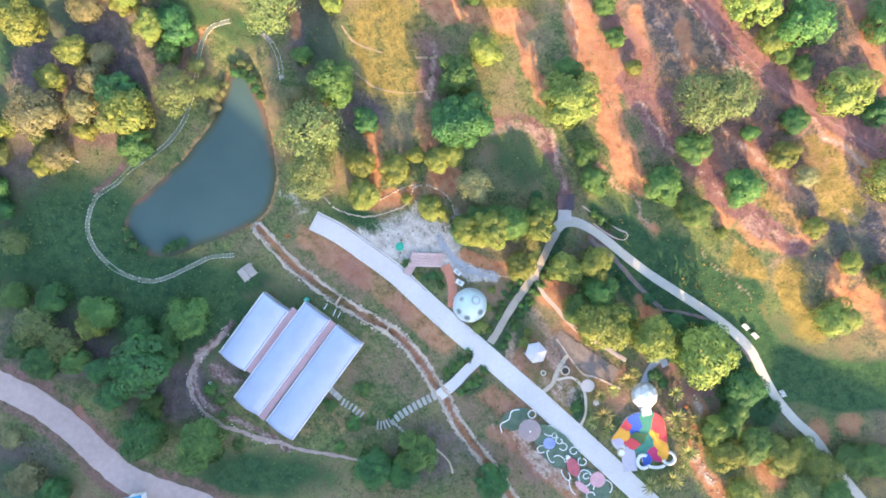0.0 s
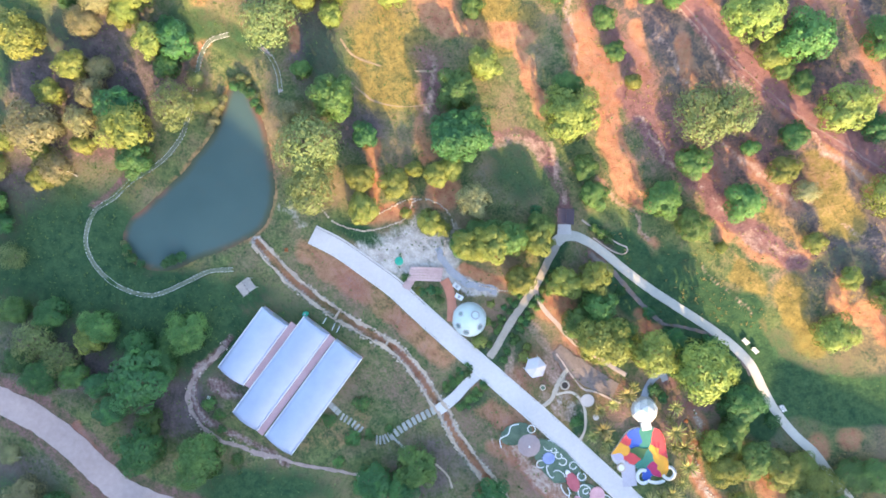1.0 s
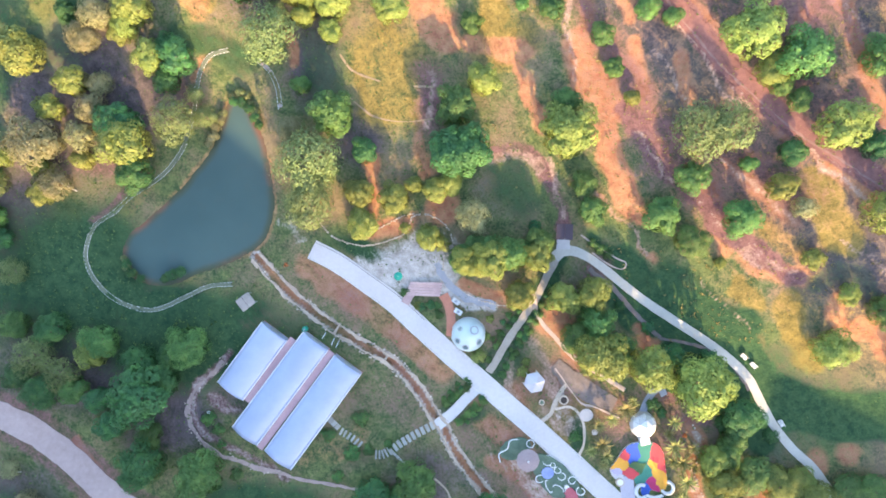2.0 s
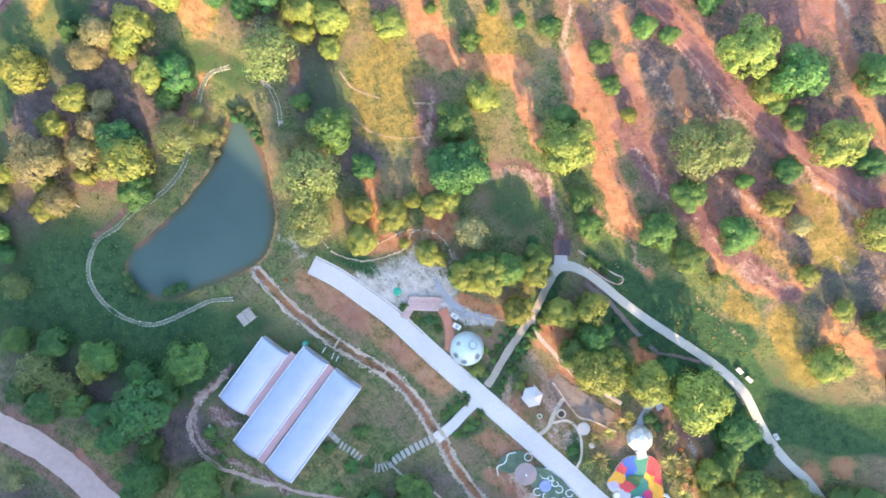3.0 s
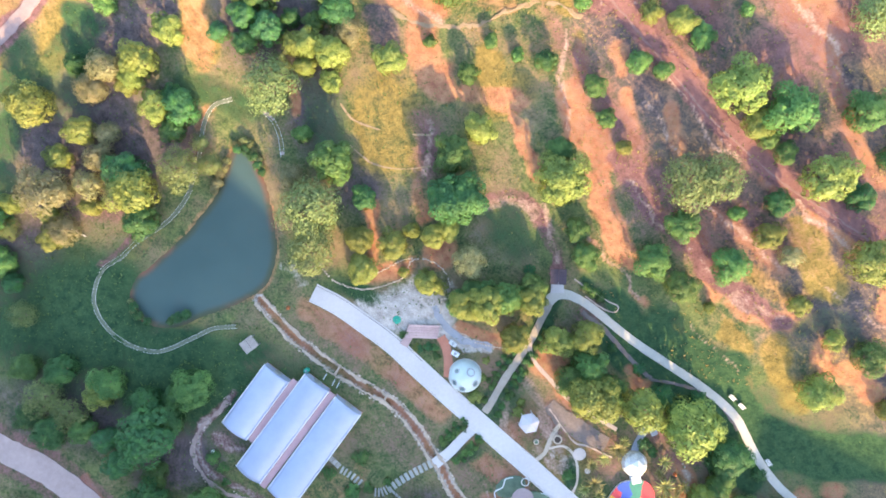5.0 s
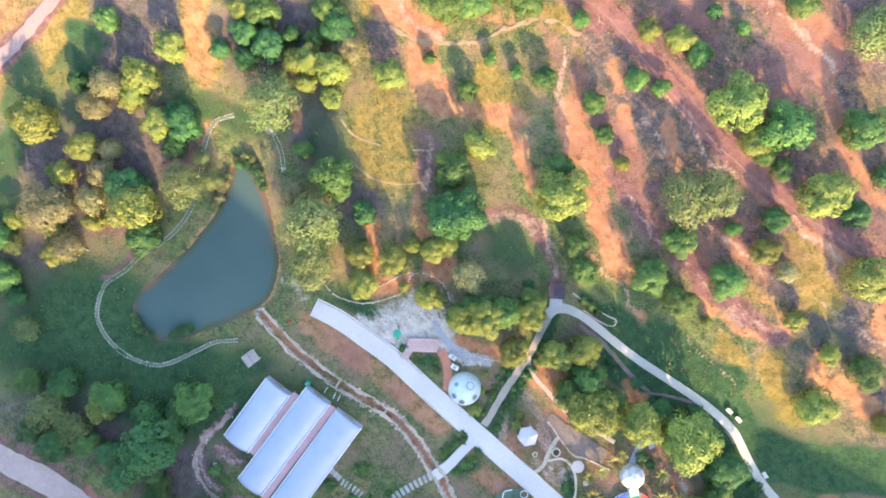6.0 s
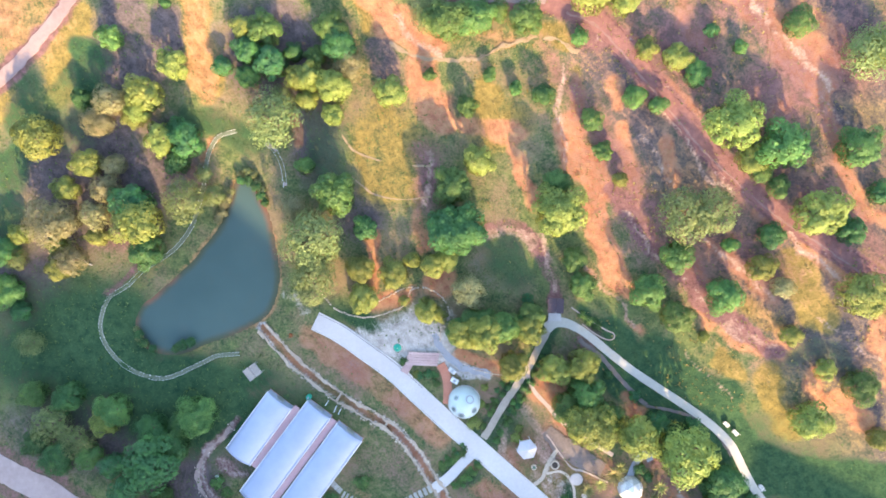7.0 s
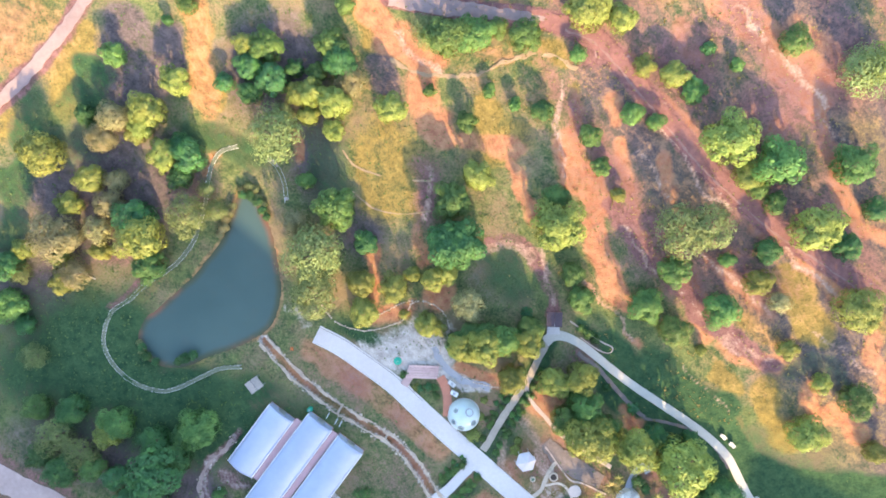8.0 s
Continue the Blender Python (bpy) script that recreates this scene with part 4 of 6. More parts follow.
def shrub(x, y, r, kind="green", label="low leafy green shrub"):
    t = thing("shrub", label, "shrub", "shrubs", at=on_land(x, y), turn=pick.random() * 360)
    c = new("foliage", pick.choice(BUSHES[kind]))
    c.parent, c.location, c.scale = t, (0, 0, r * 0.1), (r, r, r * 0.8)
    s = new("stem", pick.choice(TRUNKS))
    s.parent, s.scale = t, (r * 0.7, r * 0.7, r * 0.5)
    return t

tree(45.8, -30.6, 2.68, "olive", 1.2)
tree(47.4, -34.3, 2.86, "olive", 1.2)
tree(50.1, -40.9, 2.67, "olive")
tree(16.6, 4.0, 2.91, "olive", 1.2)
tree(20.8, -3.3, 3.1, "olive", 1.2)
tree(25.7, -2.3, 3.19, "olive", 1.35)
tree(43.3, -17.5, 5.23, "olive", 1.2)
tree(35.1, -14.8, 4.02, "olive", 1.2)
tree(8.8, 3.4, 3.7, "olive", 1.2)
tree(57.5, -35.0, 3.80, "olive", 0.6)
tree(64.0, -37.3, 3.60, "olive", 0.6)
tree(21.3, 24.9, 4.77, "olive")
tree(63.9, -11.3, 3.47, "olive")
tree(48.4, 38.9, 4.80, "olive")
tree(51.9, 33.2, 2.68, "olive")
tree(56.0, 35.1, 4.23, "green")
tree(60.8, -33.8, 2.48, "olive", 0.7)
tree(4.4, 3.2, 2.9, "gold", 1.2)
tree(26.4, -12.7, 4.40, "olive", 1.2)
tree(-59.4, -12.7, 2.75, "olive")
tree(-47.5, -17.2, 3.27, "deep")
tree(-56.1, -24.9, 2.69, "deep")
tree(-67.6, -19.1, 3.26, "deep")
tree(-46.3, -13.4, 2.48, "deep")
tree(-71.8, -16.5, 2.70, "deep")
tree(-46.8, 33.5, 2.33, "deep", 1.2)
tree(-58.2, -20.6, 2.51, "deep")
tree(12.2, 3.3, 2.4, "gold", 1.2)
tree(5.6, 2.4, 2.6, "gold")
tree(-69.4, 37.4, 3.91, "gold", 1.2)
tree(-49.1, 37.4, 3.12, "gold", 1.2)
tree(-54.2, 26.1, 3.98, "deep", 1.2)
tree(-14.0, 14.6, 2.91, "gold")
tree(-13.5, 9.3, 2.91, "gold")
tree(-8.1, 13.7, 2.91, "gold")
tree(-4.8, 16.2, 1.76, "gold")
tree(-0.9, 15.2, 2.43, "gold")
tree(1.6, 16.4, 2.33, "gold")
tree(13.3, -2.6, 2.91, "gold", 1.2)
tree(31.9, 30.4, 1.55, "gold")
tree(54.6, 15.1, 2.69, "gold")
tree(60.2, 3.5, 1.96, "gold")
tree(65.7, -2.3, 1.91, "gold")
tree(69.4, 10.8, 3.97, "gold")
tree(7.0, 34.1, 3.03, "gold")
tree(-68.6, 19.0, 1.94, "gold", 1.2)
tree(62.1, 24.2, 4.28, "gold")
tree(-54.1, 41.3, 2.10, "gold", 1.2)
tree(-61.3, 20.3, 2.03, "gold", 1.2)
tree(-2.3, 6.9, 2.52, "gold")
tree(-18.9, 42.2, 2.27, "gold", 1.2)
tree(-47.5, 60.8, 1.04, "deep", 1.2)
tree(-43.6, 63.3, 1.88, "green", 1.2)
tree(-33.9, 48.6, 2.29, "deep", 1.2)
tree(-25.9, 53.2, 1.88, "deep", 1.2)
tree(-23.6, 44.8, 2.08, "gold", 1.2)
tree(-28.2, 45.7, 2.08, "sage")
tree(-53.1, 22.3, 4.38, "gold", 1.2)
tree(-66.4, -8.5, 2.90, "deep")
tree(65.7, -40.6, 2.66, "green")
tree(49.6, -27.0, 2.31, "green")
tree(48.5, -29.2, 2.49, "green")
tree(16.6, 6.4, 2.52, "green", 1.2)
tree(15.2, 4.5, 2.14, "green")
tree(22.8, -10.1, 2.90, "green", 1.2)
tree(11.7, 4.2, 2.91, "green", 1.3)
tree(6.4, 5.1, 2.72, "green")
tree(3.0, 3.5, 2.33, "green")
tree(30.6, -11.5, 2.52, "green")
tree(53.0, -33.3, 3.33, "green", 0.6)
tree(68.8, -35.6, 3.40, "green", 0.55)
tree(72.4, -35.4, 3.40, "green", 0.55)
tree(-62.1, 33.2, 2.77, "gold", 1.2)
tree(-18.6, 27.8, 3.88, "green", 1.2)
tree(2.4, 29.5, 3.59, "green")
tree(26.7, 40.7, 2.11, "green")
tree(28.9, 35.4, 1.88, "green")
tree(53.8, 30.9, 1.91, "green")
tree(56.6, 28.5, 2.04, "green")
tree(41.4, 17.0, 2.91, "green")
tree(36.9, 10.9, 3.27, "green")
tree(41.8, 6.4, 2.99, "green")
tree(49.1, 10.2, 3.45, "green")
tree(25.8, 11.7, 2.70, "green")
tree(24.3, 16.3, 2.42, "green")
tree(-58.1, -10.8, 3.22, "green")
tree(-40.2, -32.5, 4.53, "green")
tree(-68.2, 14.6, 2.32, "gold", 1.2)
tree(8.3, 4.4, 3.29, "green")
tree(26.2, -7.6, 3.38, "green", 1.3)
tree(50.0, 19.0, 1.58, "green")
tree(-4.3, -33.9, 3.87, "green")
tree(-76.0, 16.2, 2.24, "sage")
tree(-72.8, -8.0, 2.58, "green")
tree(21.2, 30.3, 2.69, "green")
tree(70.9, -4.9, 3.05, "green")
tree(-44.8, 37.4, 3.26, "deep", 1.2)
tree(-52.2, 17.7, 3.04, "deep", 1.2)
tree(-24.1, 33.1, 1.81, "green", 1.2)
tree(-13.4, 21.9, 2.43, "deep")
tree(1.5, 21.7, 4.33, "deep")
tree(4.4, 21.9, 4.55, "deep")
tree(-64.8, -16.2, 3.09, "sage")
tree(-50.0, -19.0, 5.57, "deep")
tree(-51.1, -14.1, 3.14, "deep")
tree(-43.0, -11.7, 3.70, "green")
tree(-49.6, -26.8, 2.28, "green")
tree(-50.3, -31.2, 4.11, "deep")
tree(-11.7, -36.5, 3.48, "deep")
tree(-6.6, -37.2, 3.13, "deep")
tree(56.0, 20.4, 2.43, "deep")
tree(67.5, 21.3, 2.43, "deep")
tree(51.0, -23.6, 3.82, "deep", 0.7)
tree(-62.5, -19.0, 2.56, "green")
tree(8.2, -38.9, 3.23, "deep")
tree(-75.4, 6.9, 1.95, "deep")
tree(-46.3, 39.5, 2.41, "deep", 1.2)
tree(-65.1, -40.8, 2.86, "deep")
tree(39.3, -13.0, 2.32, "deep")
tree(-29.4, 40.8, 5.02, "sage")
tree(-45.4, 26.8, 3.92, "sage")
tree(-40.7, 27.8, 2.14, "sage")
tree(-42.4, 31.6, 1.68, "sage")
tree(-22.3, 19.7, 5.54, "sage")
tree(-22.0, 12.6, 4.79, "sage")
tree(42.0, 23.9, 5.0, "sage")
tree(46.6, 24.6, 4.2, "sage")
tree(-73.4, 1.1, 2.53, "sage")
tree(-69.0, -13.2, 3.70, "sage")
tree(60.5, -40.1, 2.86, "sage")
tree(-58.0, 33.0, 2.31, "tan", 1.2)
tree(-59.7, 40.7, 2.65, "tan", 1.2)
tree(-66.2, 28.8, 2.50, "gold", 1.2)
tree(-58.9, 28.8, 2.87, "tan", 1.2)
tree(-61.1, 24.3, 2.77, "tan", 1.2)
tree(-68.0, 22.7, 4.50, "tan", 1.2)
tree(-65.9, 16.1, 2.71, "tan", 1.2)
tree(-25.9, 25.4, 2.53, "tan", 1.2)
tree(5.4, 10.7, 3.29, "tan")
tree(-73.4, -32.4, 1.85, "tan")
tree(-69.9, -38.3, 3.12, "tan")
tree(58.3, 11.8, 1.95, "tan")
tree(-67.4, 23.2, 2.89, "tan", 1.2)
tree(-46.3, 50.3, 3.04, "gold", 1.2)
tree(-51.3, 45.2, 3.33, "gold", 1.2)
tree(-25.1, 48.8, 2.46, "gold", 1.2)
tree(-18.7, 46.9, 3.22, "gold", 1.2)
tree(-8.7, 46.1, 3.13, "gold")
tree(-52.9, 42.9, 2.63, "gold", 1.2)
tree(34.9, 51.9, 2.14, "gold")
tree(39.7, 50.2, 2.47, "gold")
tree(25.2, 61.4, 4.30, "gold")
tree(30.9, 59.5, 2.86, "gold")
tree(-74.6, 20.8, 2.05, "gold", 1.2)
tree(-56.6, 54.4, 2.25, "green", 1.2)
tree(-34.4, 56.7, 2.31, "gold", 1.2)
tree(-30.4, 56.6, 3.01, "green", 1.2)
tree(-19.1, 57.2, 3.02, "green", 1.2)
tree(1.4, 58.5, 4.22, "green")
tree(6.4, 58.9, 3.60, "green")
tree(15.2, 58.0, 2.97, "green")
tree(10.4, 59.9, 2.00, "green")
tree(24.2, 54.5, 1.68, "green")
tree(-1.7, 49.5, 1.31, "green")
tree(9.0, 49.3, 1.41, "green")
tree(13.6, 46.8, 1.41, "green")
tree(5.0, 43.8, 2.14, "green")
tree(42.9, 47.3, 2.32, "green")
tree(33.4, 44.2, 2.14, "green")
tree(57.6, 54.5, 2.58, "green")
tree(-16.7, 64.5, 2.22, "green", 1.2)
tree(37.4, 42.8, 1.75, "green")
tree(49.4, 51.3, 1.24, "green")
tree(70.6, 50.2, 3.6, "olive")
tree(75.2, -14.0, 2.21, "gold")
tree(47.0, 2.7, 1.08, "gold")
tree(67.6, 34.6, 3.46, "green")
tree(-77.5, 10.5, 3.28, "green")
tree(-17.6, 54.0, 3.21, "deep", 1.2)
tree(-29.5, 50.9, 3.20, "deep", 1.2)
tree(-33.8, 53.0, 2.63, "deep", 1.2)
tree(-38.3, 50.5, 1.87, "deep", 1.2)
tree(18.4, 45.4, 2.23, "deep")
tree(44.9, 54.2, 1.25, "deep")
tree(-21.9, 52.7, 1.87, "green", 1.2)
tree(-62.3, 44.5, 1.90, "deep", 1.2)
tree(71.8, 27.4, 2.16, "deep")
tree(-77.6, 17.7, 3.06, "deep", 1.2)
tree(-22.8, 48.9, 2.70, "gold", 1.2)
tree(-1.7, 59.3, 3.44, "sage")
tree(67.7, 49.2, 4.03, "sage")
tree(-15.6, 50.9, 2.86, "tan", 1.2)
tree(-57.3, 44.1, 3.02, "tan", 1.2)
tree(-60.1, 39.8, 2.17, "tan", 1.2)


def tufts(name, label, material, count, seed, where):
    """Low weeds strewn over the land: small splayed blades in one mesh."""
    rng = np.random.RandomState(seed)
    x, y = rng.uniform(-95, 100, count * 4), rng.uniform(-56, 82, count * 4)
    clear = np.minimum.reduce([near_line(x, y, l) - w for l, w in ((ROAD, 2.6), (PATH_EAST, 1.2), (PATH_CROSS, 1.2), (PATH_WEST, 1.6), (DIRT_WAY, 3.4), (DIRT_NORTH, 2.0), (DITCH, 1.6), (POND + POND[:1], 0.8))])
    keep = (clear > 0) & ~inside(x, y, POND) & (rng.rand(len(x)) < where(x, y))
    x, y = x[keep][:count], y[keep][:count]
    n = len(x)
    size = rng.uniform(0.10, 0.26, n) * (0.6 + rng.rand(n))
    blades = 5
    a = rng.rand(n, blades) * 6.283
    base = np.stack([x, y, base_z(x, y) + 0.02], 1)[:, None, :]
    way_ = np.stack([np.cos(a), np.sin(a), 0 * a], -1)
    side = np.stack([-np.sin(a), np.cos(a), 0 * a], -1)
    s = size[:, None, None]
    tip = base + way_ * s * rng.uniform(0.5, 1.2, (n, blades, 1)) + np.array([0, 0, 1.0]) * s * rng.uniform(0.5, 1.1, (n, blades, 1))
    v = np.stack([base + side * s * 0.28 + 0 * tip, base - side * s * 0.28 + 0 * tip, tip], 2).reshape(-1, 3)
    me = bpy.data.meshes.new(name)
    me.from_pydata([], [], [])
    me.vertices.add(len(v))
    me.vertices.foreach_set("co", v.ravel().astype(np.float32))
    me.loops.add(len(v))
    me.loops.foreach_set("vertex_index", np.arange(len(v), dtype=np.int32))
    me.polygons.add(len(v) // 3)
    me.polygons.foreach_set("loop_start", np.arange(0, len(v), 3, dtype=np.int32))
    me.update(calc_edges=True)
    me.materials.append(material)
    return tagged(new(name, me), label, "weeds", kind="stuff")


tufts("grass_tufts", "scattered low green weeds and grass tufts", LEAF_WEED, 9000, 21, lambda x, y: (0.25 + 0.75 * (rough_field(x, y, 0.15) > 0.5)) * (1 - 0.85 * smooth01((0.85 * x + 0.5 * y - 22) / 12)))
tufts("straw_tufts", "dry straw-coloured grass tufts on the hillside", LEAF_STRAW, 9000, 22, lambda x, y: smooth01((0.85 * x + 0.5 * y - 15) / 25) * (0.2 + 0.8 * (rough_field(x + 9, y, 0.2) > 0.45)) * (np.hypot((x - 62) / 18, (y + 21) / 12) > 0.8 + 0.4 * rough_field(x, y, 0.3)))

# ---- palms and small plants ----
def palm_mesh(seed, fronds=21):
    """A rosette of arching, tapering fronds, radius about 1."""
    rng = random.Random(seed)
    bm = bmesh.new()
    for k in range(fronds):
        a = k * 2.39996 + rng.random() * 0.4
        reach, lift = 0.75 + 0.35 * rng.random(), 0.35 + 0.5 * rng.random()
        prev = None
        for i in range(6):
            t = i / 5
            d, z = reach * t, lift * math.sin(t * 2.3) * 0.8 + 0.25
            w = 0.068 * math.sin(math.pi * (0.12 + 0.86 * t)) + 0.004
            c, s = math.cos(a), math.sin(a)
            row = [bm.verts.new((c * d - s * u, s * d + c * u, z + dz)) for u, dz in ((-w, -0.03), (0, 0.02), (w, -0.03))]
            if prev:
                bm.faces.new((prev[0], prev[1], row[1], row[0]))
                bm.faces.new((prev[1], prev[2], row[2], row[1]))
            prev = row
    me = bpy.data.meshes.new("fronds")
    bm.to_mesh(me)
    bm.free()
    me.materials.append(LEAF_PALM)
    return me


PALMS = [palm_mesh(k) for k in range(4)]


def palm(x, y, r):
    t = thing("palm", "young palm with arching pale green fronds", "palm", "palms of the garden", at=on_land(x, y), turn=pick.random() * 360)
    f = new("fronds", pick.choice(PALMS))
    f.parent, f.location, f.scale = t, (0, 0, r * 0.35), (r, r, r)
    s = new("stem", pick.choice(TRUNKS))
    s.parent, s.scale = t, (r * 0.8, r * 0.8, r * 0.7)
    return t


palm(31.5, -22.3, 1.93)
palm(29.1, -24.1, 1.45)
palm(27.3, -28.3, 1.93)
palm(26.9, -25.1, 1.45)
palm(28.1, -30.3, 1.35)
palm(39.5, -28.6, 2.12)
palm(41.0, -31.2, 1.92)
palm(41.7, -34.5, 1.92)
palm(38.9, -39.0, 1.92)
palm(35.1, -40.0, 1.73)
palm(39.7, -24.6, 1.55)
palm(43.0, -32.2, 1.35)
palm(37.2, -39.3, 1.54)
palm(40.5, -37.4, 1.35)
palm(25.7, -29.4, 1.26)
palm(32.6, -21.2, 1.36)
palm(38.8, -26.5, 1.26)
palm(43.1, -28.9, 1.35)
palm(27.6, -31.8, 1.16)
palm(39.6, -31.2, 1.45)
shrub(-39.3, 26.3, 1.08, "tan", "golden reeds at the pond edge")
shrub(-39.7, 24.8, 1.17, "tan", "golden reeds at the pond edge")
shrub(-40.4, 23.6, 0.98, "tan", "golden reeds at the pond edge")
shrub(-38.4, 27.5, 0.88, "tan", "golden reeds at the pond edge")
REED = leafy("reeds_flecked", (0.34, 0.33, 0.13), (0.035, 0.075, 0.035), (0.10, 0.13, 0.05))
BUSHES["reed"] = [crown_mesh("foliage", 91 + i, 9, 700, 0.10, REED, 0.7, 0.6, 0.3) for i in range(2)]
shrub(-36.4, 31.5, 0.90, "reed", "dark reeds with pale flecks at the pond edge")
shrub(-35.1, 32.3, 1.10, "reed", "dark reeds with pale flecks at the pond edge")
shrub(-33.9, 31.8, 1.00, "reed", "dark reeds with pale flecks at the pond edge")
shrub(-33.2, 30.2, 0.90, "reed", "dark reeds with pale flecks at the pond edge")
shrub(-32.4, 29.0, 1.00, "reed", "dark reeds with pale flecks at the pond edge")
shrub(-31.8, 27.5, 0.80, "reed", "dark reeds with pale flecks at the pond edge")
shrub(-38.1, 28.6, 0.90, "reed", "dark reeds with pale flecks at the pond edge")
shrub(-38.5, 27.1, 0.80, "reed", "dark reeds with pale flecks at the pond edge")
shrub(-54.8, 1.8, 0.90, "reed", "dark reeds with pale flecks at the pond edge")
shrub(-53.7, 0.7, 0.80, "reed", "dark reeds with pale flecks at the pond edge")
shrub(-55.4, 3.4, 0.70, "reed", "dark reeds with pale flecks at the pond edge")
shrub(-36.2, 30.7, 0.98, "deep", "dark reeds at the pond edge")
shrub(-34.7, 30.6, 1.08, "deep", "dark reeds at the pond edge")
shrub(-33.4, 29.5, 1.17, "deep", "dark reeds at the pond edge")
shrub(-32.5, 28.0, 1.08, "deep", "dark reeds at the pond edge")
shrub(-31.8, 26.6, 0.88, "deep", "dark reeds at the pond edge")
shrub(-54.8, 2.5, 0.98, "deep", "dark reeds at the pond edge")
shrub(-54.0, 0.9, 1.08, "deep", "dark reeds at the pond edge")
shrub(-52.3, -0.1, 0.88, "deep", "dark reeds at the pond edge")
shrub(-46.9, 0.6, 1.17, "deep", "dark reeds at the pond edge")
shrub(-45.4, 1.1, 1.08, "deep", "dark reeds at the pond edge")
shrub(-48.2, -0.1, 0.88, "deep", "dark reeds at the pond edge")
shrub(-13.9, -24.1, 1.64, "green", "low leafy green shrub")
shrub(-19.5, -26.8, 1.45, "green", "low leafy green shrub")
shrub(-15.3, -30.0, 1.73, "green", "low leafy green shrub")
shrub(-17.7, -33.9, 1.25, "green", "low leafy green shrub")
shrub(-9.1, -28.5, 0.97, "green", "low leafy green shrub")
shrub(-12.5, -29.4, 1.16, "green", "low leafy green shrub")
shrub(4.3, -19.0, 0.78, "green", "low leafy green shrub")
shrub(3.0, -19.7, 0.88, "green", "low leafy green shrub")
shrub(1.8, -20.6, 0.88, "green", "low leafy green shrub")
shrub(0.7, -21.6, 0.87, "green", "low leafy green shrub")
shrub(7.0, -21.1, 0.78, "green", "low leafy green shrub")
shrub(5.7, -22.2, 0.87, "green", "low leafy green shrub")
shrub(4.5, -23.5, 0.87, "green", "low leafy green shrub")
shrub(3.1, -24.7, 0.87, "green", "low leafy green shrub")
shrub(10.6, -16.7, 0.78, "green", "low leafy green shrub")
shrub(11.3, -15.3, 0.78, "green", "low leafy green shrub")
shrub(12.3, -13.6, 0.78, "green", "low leafy green shrub")
shrub(9.4, -11.9, 0.68, "green", "low leafy green shrub")
shrub(8.2, -14.1, 0.78, "green", "low leafy green shrub")
shrub(13.5, -11.2, 0.78, "green", "low leafy green shrub")
shrub(14.8, -9.5, 0.78, "green", "low leafy green shrub")
shrub(10.2, -10.2, 0.69, "green", "low leafy green shrub")
shrub(-6.3, -2.4, 0.88, "green", "low leafy green shrub")
shrub(-0.4, -6.3, 0.88, "green", "low leafy green shrub")
shrub(-0.6, -4.8, 0.78, "green", "low leafy green shrub")
shrub(22.9, -27.2, 1.16, "green", "low leafy green shrub")
shrub(27.5, 5.2, 1.17, "green", "low leafy green shrub")
shrub(28.9, 4.2, 0.98, "green", "low leafy green shrub")
shrub(26.2, 6.2, 0.88, "green", "low leafy green shrub")
shrub(-35.1, -33.6, 1.35, "green", "low leafy green shrub")
shrub(-37.7, -28.5, 0.87, "green", "low leafy green shrub")
shrub(-40.0, -24.1, 1.55, "green", "low leafy green shrub")
shrub(-38.2, -26.0, 1.16, "green", "low leafy green shrub")
shrub(6.4, -13.5, 1.46, "gold", "round yellow-green shrub in the garden")
shrub(7.9, -10.2, 0.88, "gold", "round yellow-green shrub in the garden")
shrub(8.4, -7.2, 0.88, "gold", "round yellow-green shrub in the garden")
shrub(14.0, -16.2, 1.26, "gold", "round yellow-green shrub in the garden")
shrub(-2.1, 7.9, 1.95, "gold", "round yellow-green shrub in the garden")
shrub(0.1, 6.1, 1.76, "gold", "round yellow-green shrub in the garden")
shrub(-4.1, -4.8, 0.88, "gold", "round yellow-green shrub in the garden")
shrub(-6.3, 8.7, 1.17, "gold", "round yellow-green shrub in the garden")
shrub(14.7, -14.5, 0.88, "gold", "round yellow-green shrub in the garden")
shrub(-3.5, -5.0, 0.88, "deep", "dense dark green shrub under trees")
shrub(-1.9, -4.6, 0.98, "deep", "dense dark green shrub under trees")
shrub(36.4, -21.7, 1.36, "deep", "dense dark green shrub under trees")
shrub(37.9, -23.2, 1.07, "deep", "dense dark green shrub under trees")
shrub(39.4, -18.3, 1.55, "deep", "dense dark green shrub under trees")
shrub(48.4, -25.0, 1.74, "deep", "dense dark green shrub under trees")
shrub(47.0, -21.2, 1.74, "deep", "dense dark green shrub under trees")
shrub(49.9, -19.3, 1.74, "deep", "dense dark green shrub under trees")
shrub(-23.8, -19.4, 0.68, "deep", "dense dark green shrub under trees")
shrub(-21.7, -16.4, 1.55, "deep", "dense dark green shrub under trees")
shrub(35.7, -8.7, 1.37, "deep", "dense dark green shrub under trees")
shrub(41.3, -15.4, 1.94, "deep", "dense dark green shrub under trees")
shrub(46.1, -13.5, 1.74, "deep", "dense dark green shrub under trees")
shrub(16.2, 8.9, 1.37, "deep", "dense dark green shrub under trees")
shrub(31.0, -4.8, 0.98, "deep", "dense dark green shrub under trees")
shrub(48.6, -31.6, 1.92, "deep", "dense dark green shrub under trees")
shrub(56.5, -26.9, 1.54, "deep", "dense dark green shrub under trees")
